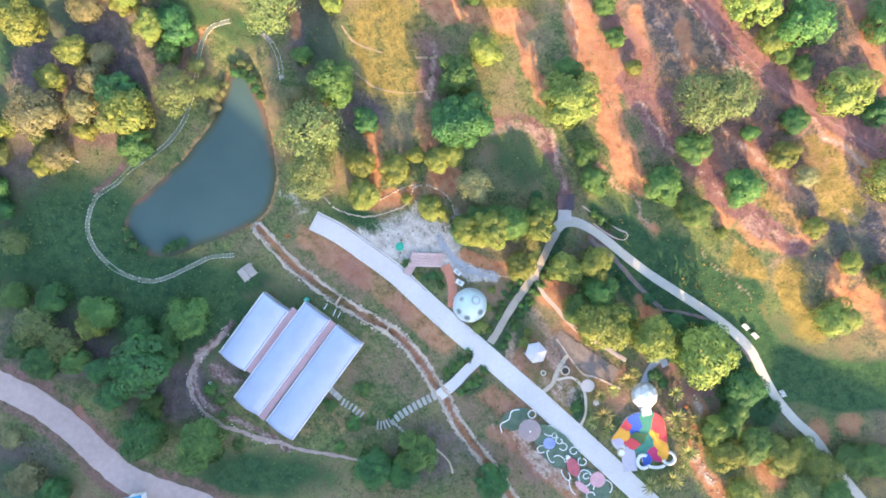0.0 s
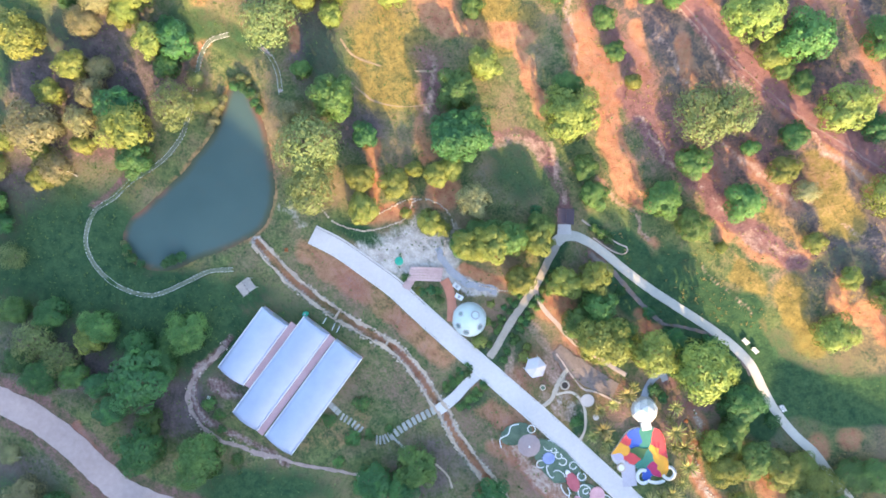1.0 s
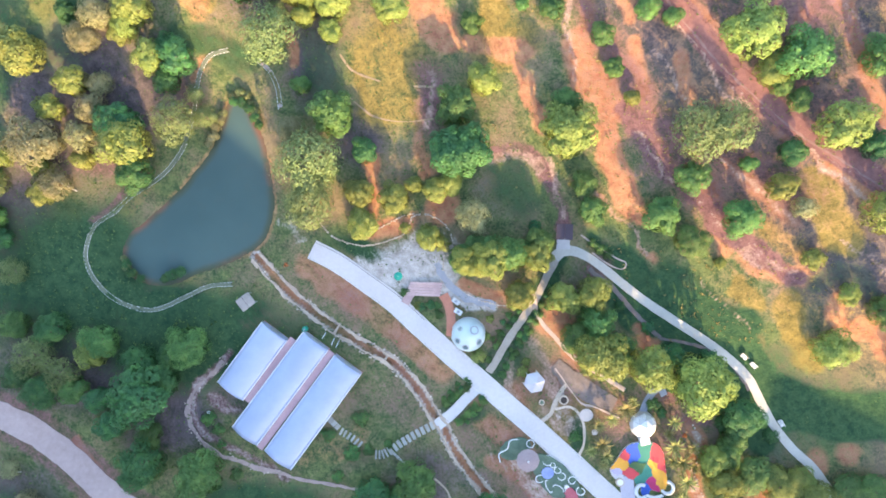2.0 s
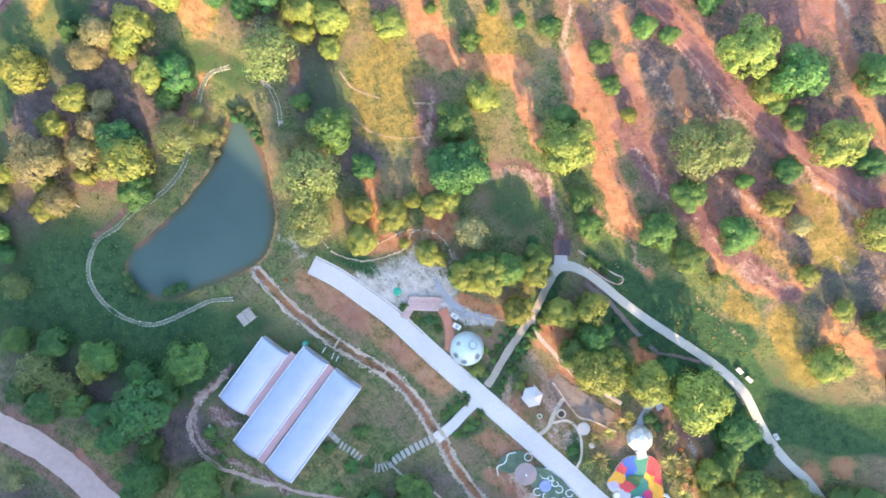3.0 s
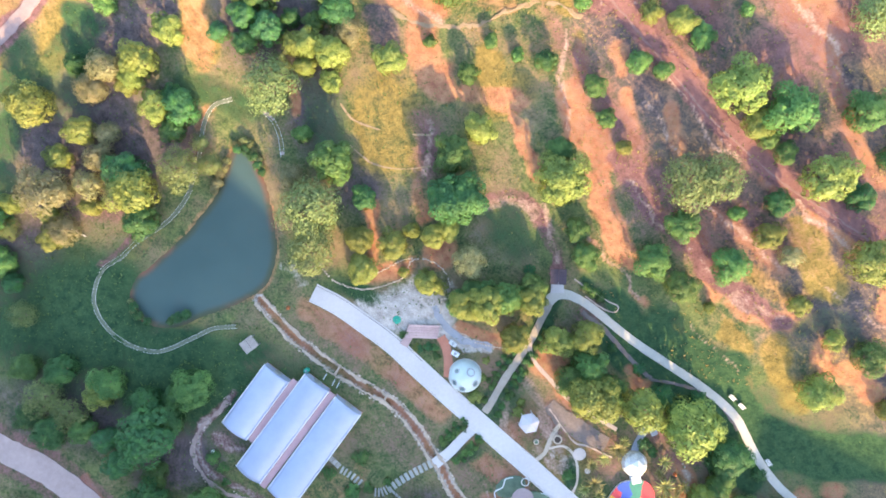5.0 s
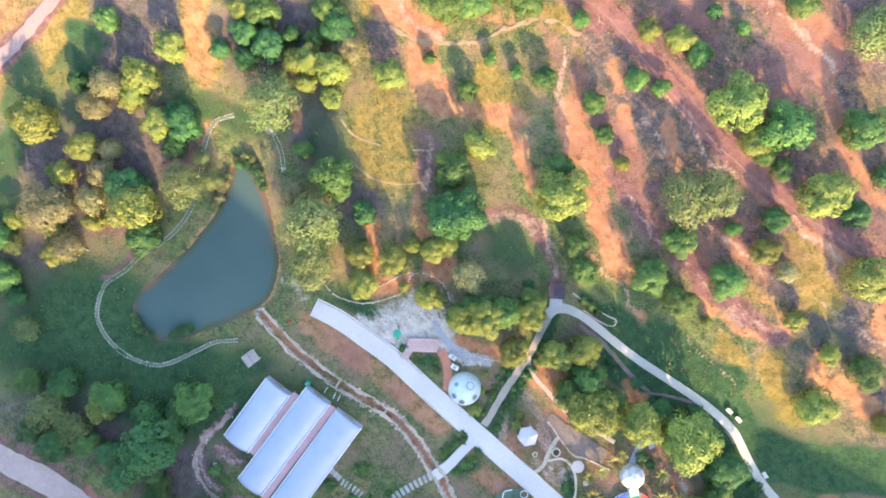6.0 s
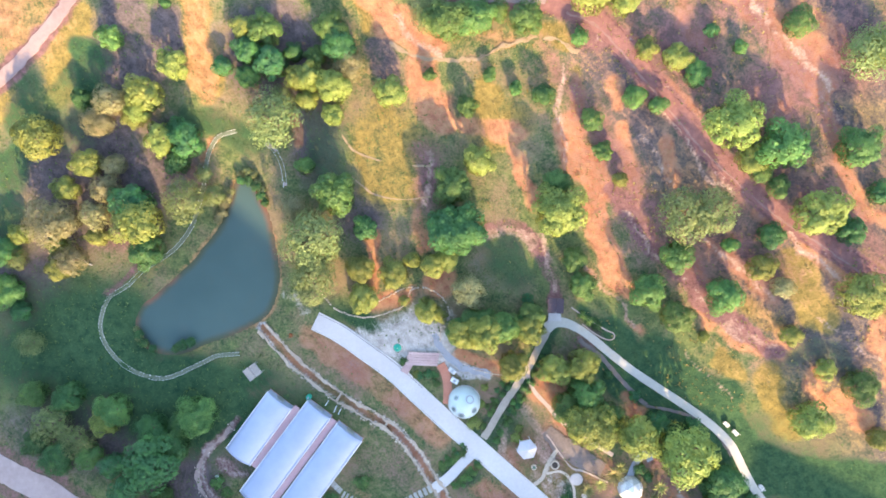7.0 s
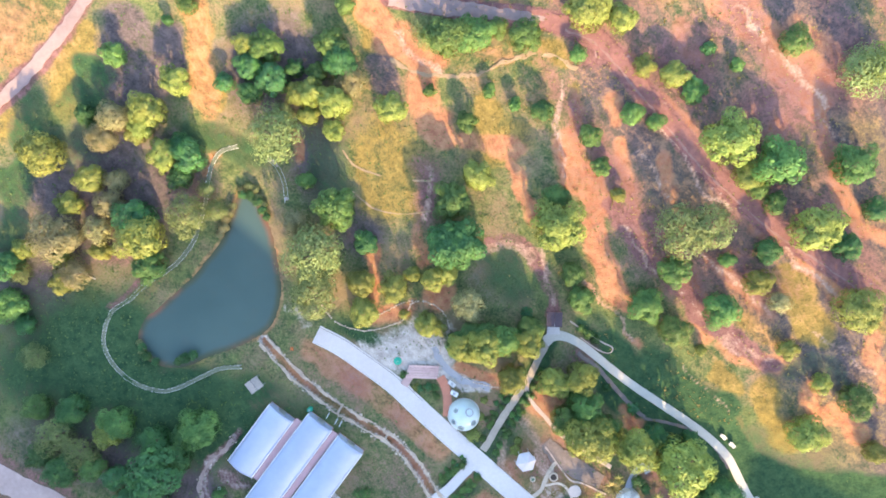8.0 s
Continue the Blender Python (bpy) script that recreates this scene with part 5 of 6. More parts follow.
for line_, start_, end_, off_ in ((PATH_CROSS, 7, 24, 1.35), (PATH_CROSS, 9, 24, -1.35), (PATH_WEST, 1, 9, 1.7), (PATH_WEST, 1, 9, -1.7)):
    for i_ in range(start_, min(end_, len(line_)), 2):
        for step_ in (0.0, 0.95):
            q_ = line_[i_] + side_of(line_, i_) * (off_ + math.copysign(step_, off_) + pick.uniform(-0.2, 0.2))
            shrub(q_.x, q_.y, pick.uniform(0.5, 0.78), pick.choice(("green", "green", "deep")), "low leafy green shrub in a row beside the footpath")
shrub(10.9, 4.7, 0.78, "flame", "shrub with orange-red flowers among trees")
shrub(9.2, 1.6, 0.69, "flame", "shrub with orange-red flowers among trees")
shrub(-27.1, 2.3, 0.49, "flame", "shrub with orange-red flowers among trees")
shrub(35.4, -25.2, 0.29, "flame", "shrub with orange-red flowers among trees")
shrub(41.9, -27.1, 0.49, "flame", "shrub with orange-red flowers among trees")


def branch(x, y, x2, y2):
    t = thing("fallen_branch", "bleached fallen branch lying on the ground", "branch", "fallen branches")
    a, b = on_land(x, y, 0.12), on_land(x2, y2, 0.5)
    bm = rod(bmesh.new(), a, b, 0.13, 0.05, 7)
    part("limb", bm, DEAD, t)
    mid = a.lerp(b, 0.55)
    part("twig", rod(bmesh.new(), mid, mid + Vector((0.5, 0.6, 0.3)), 0.05, 0.02, 6), DEAD, t)


branch(*(67.7, 47.0), *(70.1, 48.1))
branch(*(-63.4, 15.1), *(-66.2, 16.6))
branch(*(-66.7, 22.5), *(-67.9, 23.3))
branch(*(-52.1, 27.4), *(-52.7, 28.3))
branch(*(-72.1, -33.2), *(-74.2, -33.4))


# ---- greenhouses ----
PINK_SHEET = surface("faded_pink_sheet", (0.45, 0.29, 0.305), (0.34, 0.205, 0.22), 0.8, 3.0, 0.4)


def greenhouse(a, b, width, label, link=0.0, shift=0.0):
    """A tunnel greenhouse from the middle of one end to that of the other."""
    a, b = Vector(a), Vector(b)
    mid, length = (a + b) / 2, (b - a).length
    z = float(base_z(mid.x, mid.y))
    g = thing("greenhouse", label, "greenhouse", "tunnel greenhouses", at=(mid.x, mid.y, z), turn=math.degrees(math.atan2((b - a).y, (b - a).x)) - 90)
    wall, rise, n = 1.9, 0.9, 14
    w2, l2 = width / 2, length / 2
    arc = [(-w2 + width * i / n, wall + rise * math.sin(math.pi * i / n) ** 0.8) for i in range(n + 1)]
    bm = bmesh.new()
    rows = []
    for k in range(25):
        yy = -l2 + length * k / 24
        sag = -0.035 * (k % 2)
        rows.append([bm.verts.new((x, yy, h + sag * math.sin(math.pi * i / n))) for i, (x, h) in enumerate(arc)])
    for r, s in zip(rows, rows[1:]):
        for i in range(n):
            bm.faces.new((r[i], s[i], s[i + 1], r[i + 1])).smooth = True
    bmesh.ops.recalc_face_normals(bm, faces=bm.faces)
    film = part("roof_film", bm, FILM, g, "taut milky white plastic film")
    film.modifiers.new("thick", "SOLIDIFY").thickness = 0.03
    for s in (-1, 1):
        bm = box(bmesh.new(), (0.03, length, wall), Matrix.Translation((s * (w2 - 0.05), 0, 0)))
        part("side_curtain", bm, FILM, g)
        bm = box(bmesh.new(), (0.16, length + 0.1, 0.10), Matrix.Translation((s * (w2 + 0.07), 0, wall - 0.1)), 0.02)
        part("gutter", bm, WHITE, g, "white gutter along the eave")
    for s in (-1, 1):
        bm = bmesh.new()
        v = [bm.verts.new((x, s * (l2 - 0.04), h - 0.03)) for x, h in arc] + [bm.verts.new((w2 - 0.06, s * (l2 - 0.04), 0.05)), bm.verts.new((-w2 + 0.06, s * (l2 - 0.04), 0.05))]
        bm.faces.new(v)
        end = part("end_wall", bm, FILM, g)
        end.modifiers.new("thick", "SOLIDIFY").thickness = 0.02
        bm = box(bmesh.new(), (1.4, 0.06, 1.8), Matrix.Translation((0, s * (l2 + 0.01), 0.05)), 0.01)
        part("door", bm, STEEL, g, "galvanised sliding door")
    for k in range(7):
        yy = -l2 + 0.1 + (length - 0.2) * k / 6
        bm = bmesh.new()
        for (x0, h0), (x1, h1) in zip(arc[::2], arc[2::2]):
            rod(bm, (x0 * 0.985, yy, h0 - 0.09), (x1 * 0.985, yy, h1 - 0.09), 0.03, None, 6)
        for s in (-1, 1):
            rod(bm, (s * w2 * 0.97, yy, -0.3), (s * w2 * 0.985, yy, wall - 0.05), 0.035, None, 6)
        part("hoop", bm, STEEL, g)
    if link:
        bm = box(bmesh.new(), (1.14, link, 0.06), Matrix.Translation((w2 + 0.75, (link - length) / 2 + shift, wall - 0.15)), 0.01)
        part("valley_roof", bm, PINK_SHEET, g, "faded pink roof sheet between two tunnels")
    bm = box(bmesh.new(), (width + 0.3, length + 0.9, 0.5), Matrix.Translation((0, -0.5, -0.42)), 0.02)
    part("floor_pad", bm, RED_EARTH, g, "raked reddish earth apron")
    return g


greenhouse((-36.0, -19.2), (-28.5, -9.0), 5.2, "short tunnel greenhouse with milky white film roof", 13.4, 0.2)
greenhouse((-33.5, -26.8), (-21.4, -10.6), 5.1, "long tunnel greenhouse with milky white film roof", 20.6, -0.2)
greenhouse((-27.8, -30.8), (-15.9, -14.6), 5.4, "long tunnel greenhouse beside two others on red earth")


def roof_pair(t, length, span_, high, pitch, material, name="roof_panel"):
    """Two sloping corrugated sheets that meet in a ridge along y."""
    for s in (-1, 1):
        bm = bmesh.new()
        n = 22
        run = span_ / 2
        rows = []
        for k in range(n + 1):
            y0, up = -length / 2 + length * k / n, 0.03 * (k % 2)
            rows.append([bm.verts.new((s * 0.03, y0, high + up)), bm.verts.new((s * run, y0, high - run * pitch + up))])
        for a, b in zip(rows, rows[1:]):
            bm.faces.new((a[0], b[0], b[1], a[1]))
        bmesh.ops.recalc_face_normals(bm, faces=bm.faces)
        p = part(name, bm, material, t)
        p.modifiers.new("thick", "SOLIDIFY").thickness = 0.03


def posts(t, w, l, high, r=0.06, material=None):
    for sx in (-1, 1):
        for sy in (-1, 1):
            part("post", rod(bmesh.new(), (sx * w / 2, sy * l / 2, -0.4), (sx * w / 2, sy * l / 2, high), r), material or STEEL, t)


def hut():
    x, y = (-33.5, -4.0)
    t = thing("open_shed", "small open shed with two grey roof sheets", "shed", at=on_land(x, y), turn=37)
    roof_pair(t, 2.3, 2.7, 2.3, 0.18, ROOF_GREY)
    part("ridge_gap", box(bmesh.new(), (0.18, 2.3, 0.06), Matrix.Translation((0, 0, 2.22))), ROOF_DARK, t, "dark ridge strip")
    posts(t, 2.2, 1.9, 2.05)
    for s in (-1, 1):
        part("beam", box(bmesh.new(), (0.08, 2.2, 0.1), Matrix.Translation((s * 1.1, 0, 2.0))), BARK, t)


hut()


def gate_shelter():
    x, y = (21.0, 8.0)
    t = thing("gate_shelter", "open shelter with a dark flat-pitched roof over the path", "shelter", at=on_land(x, y), turn=-2)
    roof_pair(t, 2.7, 2.8, 2.6, 0.10, ROOF_DARK)
    posts(t, 2.3, 2.2, 2.45, 0.08, BARK)
    for s in (-1, 1):
        part("beam", box(bmesh.new(), (0.1, 2.4, 0.14), Matrix.Translation((s * 1.15, 0, 2.34))), BARK, t)


gate_shelter()
x, y = (21.2, 6.0)
bm = slab(bmesh.new(), [(x - 1.2, y - 1.0), (x + 1.2, y - 1.0), (x + 1.1, y + 0.9), (x - 1.1, y + 0.9)], float(base_z(x, y)) + 0.14, 0.5)
tagged(part("threshold_slab", bm, CONCRETE, None), "pale concrete landing before the shelter", "slab", kind="structure")


# ---- domes ----
def round_dome():
    x, y = (4.7, -9.8)
    r = 2.95
    t = thing("dome_house", "white round dome house with porthole windows", "dome", at=on_land(x, y, -0.1))
    bm = bmesh.new()
    bmesh.ops.create_uvsphere(bm, u_segments=40, v_segments=24, radius=r)
    bmesh.ops.delete(bm, geom=[v for v in bm.verts if v.co.z < -0.05], context="VERTS")
    for f in bm.faces:
        f.smooth = True
    shell = part("shell", bm, DOME_WHITE, t)
    shell.modifiers.new("thick", "SOLIDIFY").thickness = 0.06
    part("plinth", rod(bmesh.new(), (0, 0, -0.3), (0, 0, 0.12), r + 0.12, None, 40), CONCRETE, t)
    for dx, dy, size, name in ((0.9, 1.05, 0.8, "roof_hatch"), (-1.55, 1.25, 0.5, "porthole"), (-1.95, -0.85, 0.55, "porthole"), (-0.6, -1.95, 0.6, "porthole"), (1.7, -1.0, 0.6, "porthole")):
        up = Vector((dx, dy, math.sqrt(max(0.2, r * r - dx * dx - dy * dy)))).normalized()
        m = Matrix.Translation(up * (r - 0.02)) @ up.to_track_quat("Z", "Y").to_matrix().to_4x4()
        bm = bmesh.new()
        bmesh.ops.create_cone(bm, cap_ends=True, segments=20, radius1=size, radius2=size, depth=0.12, matrix=m)
        w = part(name, bm, GREY, t, "round steel window frame")
        bm = bmesh.new()
        bmesh.ops.create_cone(bm, cap_ends=True, segments=20, radius1=size * 0.72, radius2=size * 0.66, depth=0.16, matrix=m)
        part("pane", bm, DOME_WHITE if name == "roof_hatch" else GLASS, w)


round_dome()


def facet_dome():
    x, y = (34.7, -25.2)
    t = thing("facet_dome", "white many-sided dome pavilion at the mosaic garden", "dome", at=on_land(x, y, -0.1), turn=12)
    r = 2.35
    bm = bmesh.new()
    bmesh.ops.create_icosphere(bm, subdivisions=2, radius=r)
    bmesh.ops.delete(bm, geom=[v for v in bm.verts if v.co.z < -0.3], context="VERTS")
    faces = [[v.co.copy() for v in f.verts] for f in bm.faces]
    for v in bm.verts:
        v.co *= 0.975
    part("frame", bm, GREY, t, "grey dome frame between panels")
    for tri in faces:
        c = sum(tri, Vector()) / 3
        bm = bmesh.new()
        top = [bm.verts.new(c + (v - c) * 0.93) for v in tri]
        low = [bm.verts.new((c + (v - c) * 0.93) * 0.97) for v in tri]
        bm.faces.new(top)
        bm.faces.new(low[::-1])
        for i in range(3):
            bm.faces.new((top[i], low[i], low[(i + 1) % 3], top[(i + 1) % 3]))
        bmesh.ops.recalc_face_normals(bm, faces=bm.faces)
        part("panel", bm, PANEL, t)
    bm = box(bmesh.new(), (1.7, 1.4, 1.3), Matrix.Translation((-0.45, -2.5, 0)), 0.08)
    part("porch", bm, PANEL, t, "white entrance porch")


facet_dome()


# ---- mosaic garden ----
def mosaic():
    ox, oy = (35.0, -32.0)
    z = float(base_z(ox, oy)) + 0.28
    t = thing("mosaic_plaza", "raised plaza of red, yellow, blue and green beds", "plaza")
    outline = smooth_line([(32.5, -28.4), (34.0, -28.1), (35.6, -28.0), (37.1, -28.5), (38.0, -29.8), (38.3, -31.7), (38.6, -33.6), (38.7, -35.1), (38.2, -36.3), (37.1, -36.5), (35.8, -36.3), (35.5, -37.2), (34.7, -37.4), (34.2, -36.5), (34.2, -35.5), (33.4, -35.3),
                           (33.0, -34.6), (31.9, -34.2), (31.3, -33.6), (29.9, -33.7), (29.2, -33.1), (29.1, -32.3), (29.9, -31.3), (30.7, -30.1), (31.5, -29.1)], 0.25, True)
    tints = {
        "red": ((0.62, 0.055, 0.06), (0.46, 0.035, 0.045)), "blue": ((0.02, 0.09, 0.42), (0.015, 0.06, 0.30)), "teal": ((0.03, 0.22, 0.15), (0.02, 0.14, 0.10)),
        "yellow": ((0.76, 0.36, 0.03), (0.60, 0.26, 0.02)), "magenta": ((0.50, 0.02, 0.11), (0.36, 0.015, 0.08)), "lilac": ((0.44, 0.38, 0.52), (0.34, 0.29, 0.42)), "leaf": ((0.05, 0.13, 0.03), (0.025, 0.07, 0.02)),
    }
    seeds = [((32.5, -29.3), "blue"), ((33.3, -30.2), "blue"), ((32.9, -30.8), "blue"), ((35.2, -28.9), "teal"), ((34.8, -30.1), "teal"), ((34.4, -31.1), "teal"), ((31.0, -29.3), "red"), ((31.4, -30.3), "red"), ((37.0, -29.1), "red"), ((37.7, -30.3), "red"), ((36.6, -30.7), "red"), ((38.1, -32.0), "red"), ((29.9, -31.8), "yellow"), ((31.1, -31.7), "yellow"), ((33.4, -32.2), "leaf"), ((34.3, -32.0), "leaf"), ((31.8, -33.9), "red"), ((32.6, -33.3), "red"), ((35.2, -33.7), "teal"), ((34.2, -34.5), "teal"), ((35.3, -32.7), "teal"), ((36.3, -32.0), "yellow"), ((36.8, -33.4), "yellow"), ((37.7, -34.7), "yellow"), ((38.1, -36.0), "yellow"), ((36.1, -34.7), "magenta"), ((36.7, -35.9), "magenta"), ((34.8, -35.9), "blue"), ((35.1, -36.6), "blue"), ((29.8, -33.4), "lilac")]
    step = 0.14
    xs, ys = np.meshgrid(np.arange(ox - 7, ox + 6, step), np.arange(oy - 7, oy + 6, step))
    mask = inside(xs, ys, outline)
    px, py = xs + 0.15 * np.sin(ys * 2.1), ys + 0.15 * np.sin(xs * 2.4 + 1)
    near = np.argmin(np.stack([np.hypot(px - s[0][0], py - s[0][1]) for s in seeds]), 0)
    slab_bm = slab(bmesh.new(), [(p.x, p.y) for p in outline], z, 0.7)
    part("kerb", slab_bm, WHITE, t, "white rendered rim")
    paint = {tint: surface(tint + "_mosaic", light, dark, 0.6, 3.0, 0.5, relief=0.01) for tint, (light, dark) in tints.items()}
    for number, (where, tint) in enumerate(seeds):
        bm = bmesh.new()
        rise = 0.05 if tint != "leaf" else 0.16
        for j, i in zip(*np.nonzero((near == number) & mask)):
            x0, y0 = xs[j, i], ys[j, i]
            c = [bm.verts.new((x0 + a * step, y0 + b * step, z + rise)) for a, b in ((-0.5, -0.5), (0.5, -0.5), (0.5, 0.5), (-0.5, 0.5))]
            bm.faces.new(c)
        bmesh.ops.remove_doubles(bm, verts=bm.verts, dist=0.01)
        p = part("bed", bm, paint[tint], t, tint + " mosaic bed" if tint != "leaf" else "bed of dark green plants")
        p.modifiers.new("thick", "SOLIDIFY").thickness = 0.08
    return z


mosaic()


def tube_line(bm, pts, r, z_up=0.28):
    for a, b in zip(pts, pts[1:]):
        if (b - a).length > 1e-4:
            rod(bm, on_land(a.x, a.y, z_up), on_land(b.x, b.y, z_up), r, None, 6)
    return bm


def arc_points(x, y, rx, ry, start, sweep, turn=0.0, shrink=0.0, n=22):
    out, a0 = [], radians(turn)
    for i in range(n + 1):
        t = i / n
        a, k = radians(start + sweep * t), 1 - shrink * t
        u, v = rx * k * math.cos(a), ry * k * math.sin(a)
        out.append(Vector((x + u * math.cos(a0) - v * math.sin(a0), y + u * math.sin(a0) + v * math.cos(a0))))
    return out


def scroll(place, rx, ry, start, sweep, turn=0.0, shrink=0.0, r=0.09):
    t = thing("scroll_edging", "white curled edging of a flower bed", "edging", "scroll edgings")
    part("edging", tube_line(bmesh.new(), arc_points(*place, rx, ry, start, sweep, turn, shrink), r), WHITE, t)


scroll((34.3, -36.4), 1.0, 1.1, 60, 250, r=0.3)
scroll((38.7, -35.8), 1.0, 1.0, -160, 250, r=0.3)
scroll((36.5, -36.9), 1.4, 0.5, 190, 160, r=0.28)
scroll((15.3, -28.4), 0.65, 0.65, 0, 360)
scroll((18.3, -31.2), 1.0, 0.85, 30, 260)
scroll((19.1, -32.0), 0.42, 0.42, 0, 360)
scroll((20.0, -32.9), 0.75, 0.65, 100, 330, 0, 0.5)
scroll((20.6, -33.9), 0.65, 0.6, 200, 260)
scroll((16.9, -34.4), 0.95, 0.8, 20, 300, 0, 0.4)
scroll((18.4, -35.6), 0.4, 1.1, 60, 240, 25)
scroll((20.0, -36.0), 1.0, 0.5, 0, 200, -30)
scroll((21.0, -38.5), 0.5, 1.2, 120, 240, 30)
scroll((22.4, -34.6), 0.75, 0.7, 40, 310, 0, 0.3)
scroll((23.9, -36.4), 0.85, 0.75, 120, 320, 0, 0.35)
scroll((24.3, -39.1), 1.1, 1.35, 0, 330, 15)
scroll((24.5, -38.9), 0.6, 0.55, 60, 300, 0, 0.4)
scroll((27.3, -40.8), 1.6, 1.35, -60, 230, 20)
scroll((25.2, -42.1), 0.7, 0.6, 0, 300)
scroll((22.6, -40.5), 0.9, 1.6, 100, 140, 20)
t = thing("scroll_edging", "long wavy white edging of a flower bed", "edging", "scroll edgings")
part("edging", tube_line(bmesh.new(), smooth_line([(10.1, -31.5), (9.9, -30.1), (11.3, -29.3), (11.8, -27.9), (13.2, -27.6)], 0.4), 0.1), WHITE, t)


def bed(place, rx, ry, turn, material, label, up=0.12):
    t = thing("flower_bed", label, "flower bed", "flower beds of the scroll garden")
    up += 0.12 if material is BED_GREEN else 0.3
    pts = [(p.x + 0.12 * math.sin(3 * i), p.y) for i, p in enumerate(arc_points(*place, rx, ry, 0, 345, turn, 0, 24))]
    part("bed_surface", slab(bmesh.new(), pts, float(base_z(*place)) + up, 0.5), material, t)


BED_BLUE = surface("blue_flowers", (0.30, 0.36, 0.58), (0.16, 0.20, 0.40), 0.9, 7.0, 1.0)
BED_RED = surface("crimson_flowers", (0.46, 0.12, 0.14), (0.28, 0.06, 0.08), 0.9, 7.0, 1.0)
BED_PINK = surface("pink_flowers", (0.62, 0.36, 0.38), (0.46, 0.24, 0.26), 0.9, 7.0, 1.0)
BED_GREEN = surface("low_green_planting", (0.135, 0.19, 0.135), (0.055, 0.095, 0.062), 0.95, 5.0, 0.8, relief=0.08)
bed((20.0, -34.8), 6.0, 2.6, -47, BED_GREEN, "grey-green planting around white scrolls", 0.05)
bed((25.7, -40.4), 3.4, 2.2, -40, BED_GREEN, "grey-green planting beside the road", 0.05)
bed((12.7, -29.3), 2.8, 1.8, 20, BED_GREEN, "grey-green planting beside the parasol", 0.05)
bed((18.2, -33.3), 1.05, 1.0, 0, BED_BLUE, "bed of pale blue flowers")
bed((22.3, -37.3), 1.0, 1.7, 25, BED_RED, "bed of crimson flowers")
bed((21.7, -36.3), 0.5, 1.1, 25, WHITE, "white crescent-shaped stone bed", 0.16)
bed((26.4, -39.4), 1.3, 1.3, 0, BED_PINK, "bed of pink flowers")
bed((23.8, -40.7), 1.5, 0.6, -40, BED_PINK, "bed of faded pink flowers")


# ---- parasols, tent, garden ornaments ----
def parasol(place, r, material, label, high=2.4, sides=8):
    t = thing("parasol", label, "parasol", at=on_land(*place))
    bm = bmesh.new()
    tip = bm.verts.new((0, 0, high + r * 0.28))
    ring1 = [bm.verts.new((0.55 * r * math.cos(2 * math.pi * k / sides), 0.55 * r * math.sin(2 * math.pi * k / sides), high + r * 0.15)) for k in range(sides)]
    ring2 = [bm.verts.new((r * math.cos(2 * math.pi * k / sides), r * math.sin(2 * math.pi * k / sides), high)) for k in range(sides)]
    for k in range(sides):
        j = (k + 1) % sides
        bm.faces.new((tip, ring1[k], ring1[j]))
        bm.faces.new((ring1[k], ring2[k], ring2[j], ring1[j]))
    canopy = part("canopy", bm, material, t)
    canopy.modifiers.new("thick", "SOLIDIFY").thickness = 0.03
    part("pole", rod(bmesh.new(), (0, 0, -0.1), (0, 0, high + r * 0.28 + 0.1), 0.04), STEEL, t)
    part("base", rod(bmesh.new(), (0, 0, -0.15), (0, 0, 0.1), 0.3, 0.22, 12), GREY, t)
    knob = bmesh.new()
    bmesh.ops.create_icosphere(knob, subdivisions=2, radius=0.16 if r > 1 else 0.05, matrix=Matrix.Translation((0, 0, high + r * 0.28 + 0.1)))
    part("finial", knob, WHITE, t)
    for k in range(sides):
        a = 2 * math.pi * k / sides
        part("rib", rod(bmesh.new(), (0, 0, high + r * 0.24), (r * math.cos(a), r * math.sin(a), high - 0.04), 0.018, None, 5), STEEL, t)


MAUVE_CLOTH = surface("faded_mauve_cloth", (0.31, 0.24, 0.24), (0.24, 0.18, 0.185), 0.8, 2.0, 0.4, relief=0.0)
parasol((14.6, -30.6), 1.95, MAUVE_CLOTH, "wide faded mauve parasol over a planted bed", 2.2, 12)
parasol((-7.4, 0.4), 0.75, TEAL, "small teal garden parasol on pale gravel", 2.0, 12)


def tent(place, r):
    t = thing("garden_tent", "pale six-sided garden tent with pitched cloth roof", "tent", at=on_land(*place), turn=12)
    bm = bmesh.new()
    tip = bm.verts.new((0.2, 0.1, 3.3))
    ring = [bm.verts.new((r * math.cos(k * math.pi / 3), r * math.sin(k * math.pi / 3), 2.3)) for k in range(6)]
    low = [bm.verts.new((r * 1.01 * math.cos(k * math.pi / 3), r * 1.01 * math.sin(k * math.pi / 3), 2.05)) for k in range(6)]
    for k in range(6):
        j = (k + 1) % 6
        bm.faces.new((tip, ring[k], ring[j]))
        bm.faces.new((ring[k], low[k], low[j], ring[j]))
    roof = part("roof_cloth", bm, TENT, t)
    roof.modifiers.new("thick", "SOLIDIFY").thickness = 0.03
    for k in range(6):
        a = k * math.pi / 3
        part("post", rod(bmesh.new(), (r * 0.96 * math.cos(a), r * 0.96 * math.sin(a), -0.3), (r * 0.96 * math.cos(a), r * 0.96 * math.sin(a), 2.25), 0.05), WHITE, t)


tent((15.8, -17.6), 1.85)


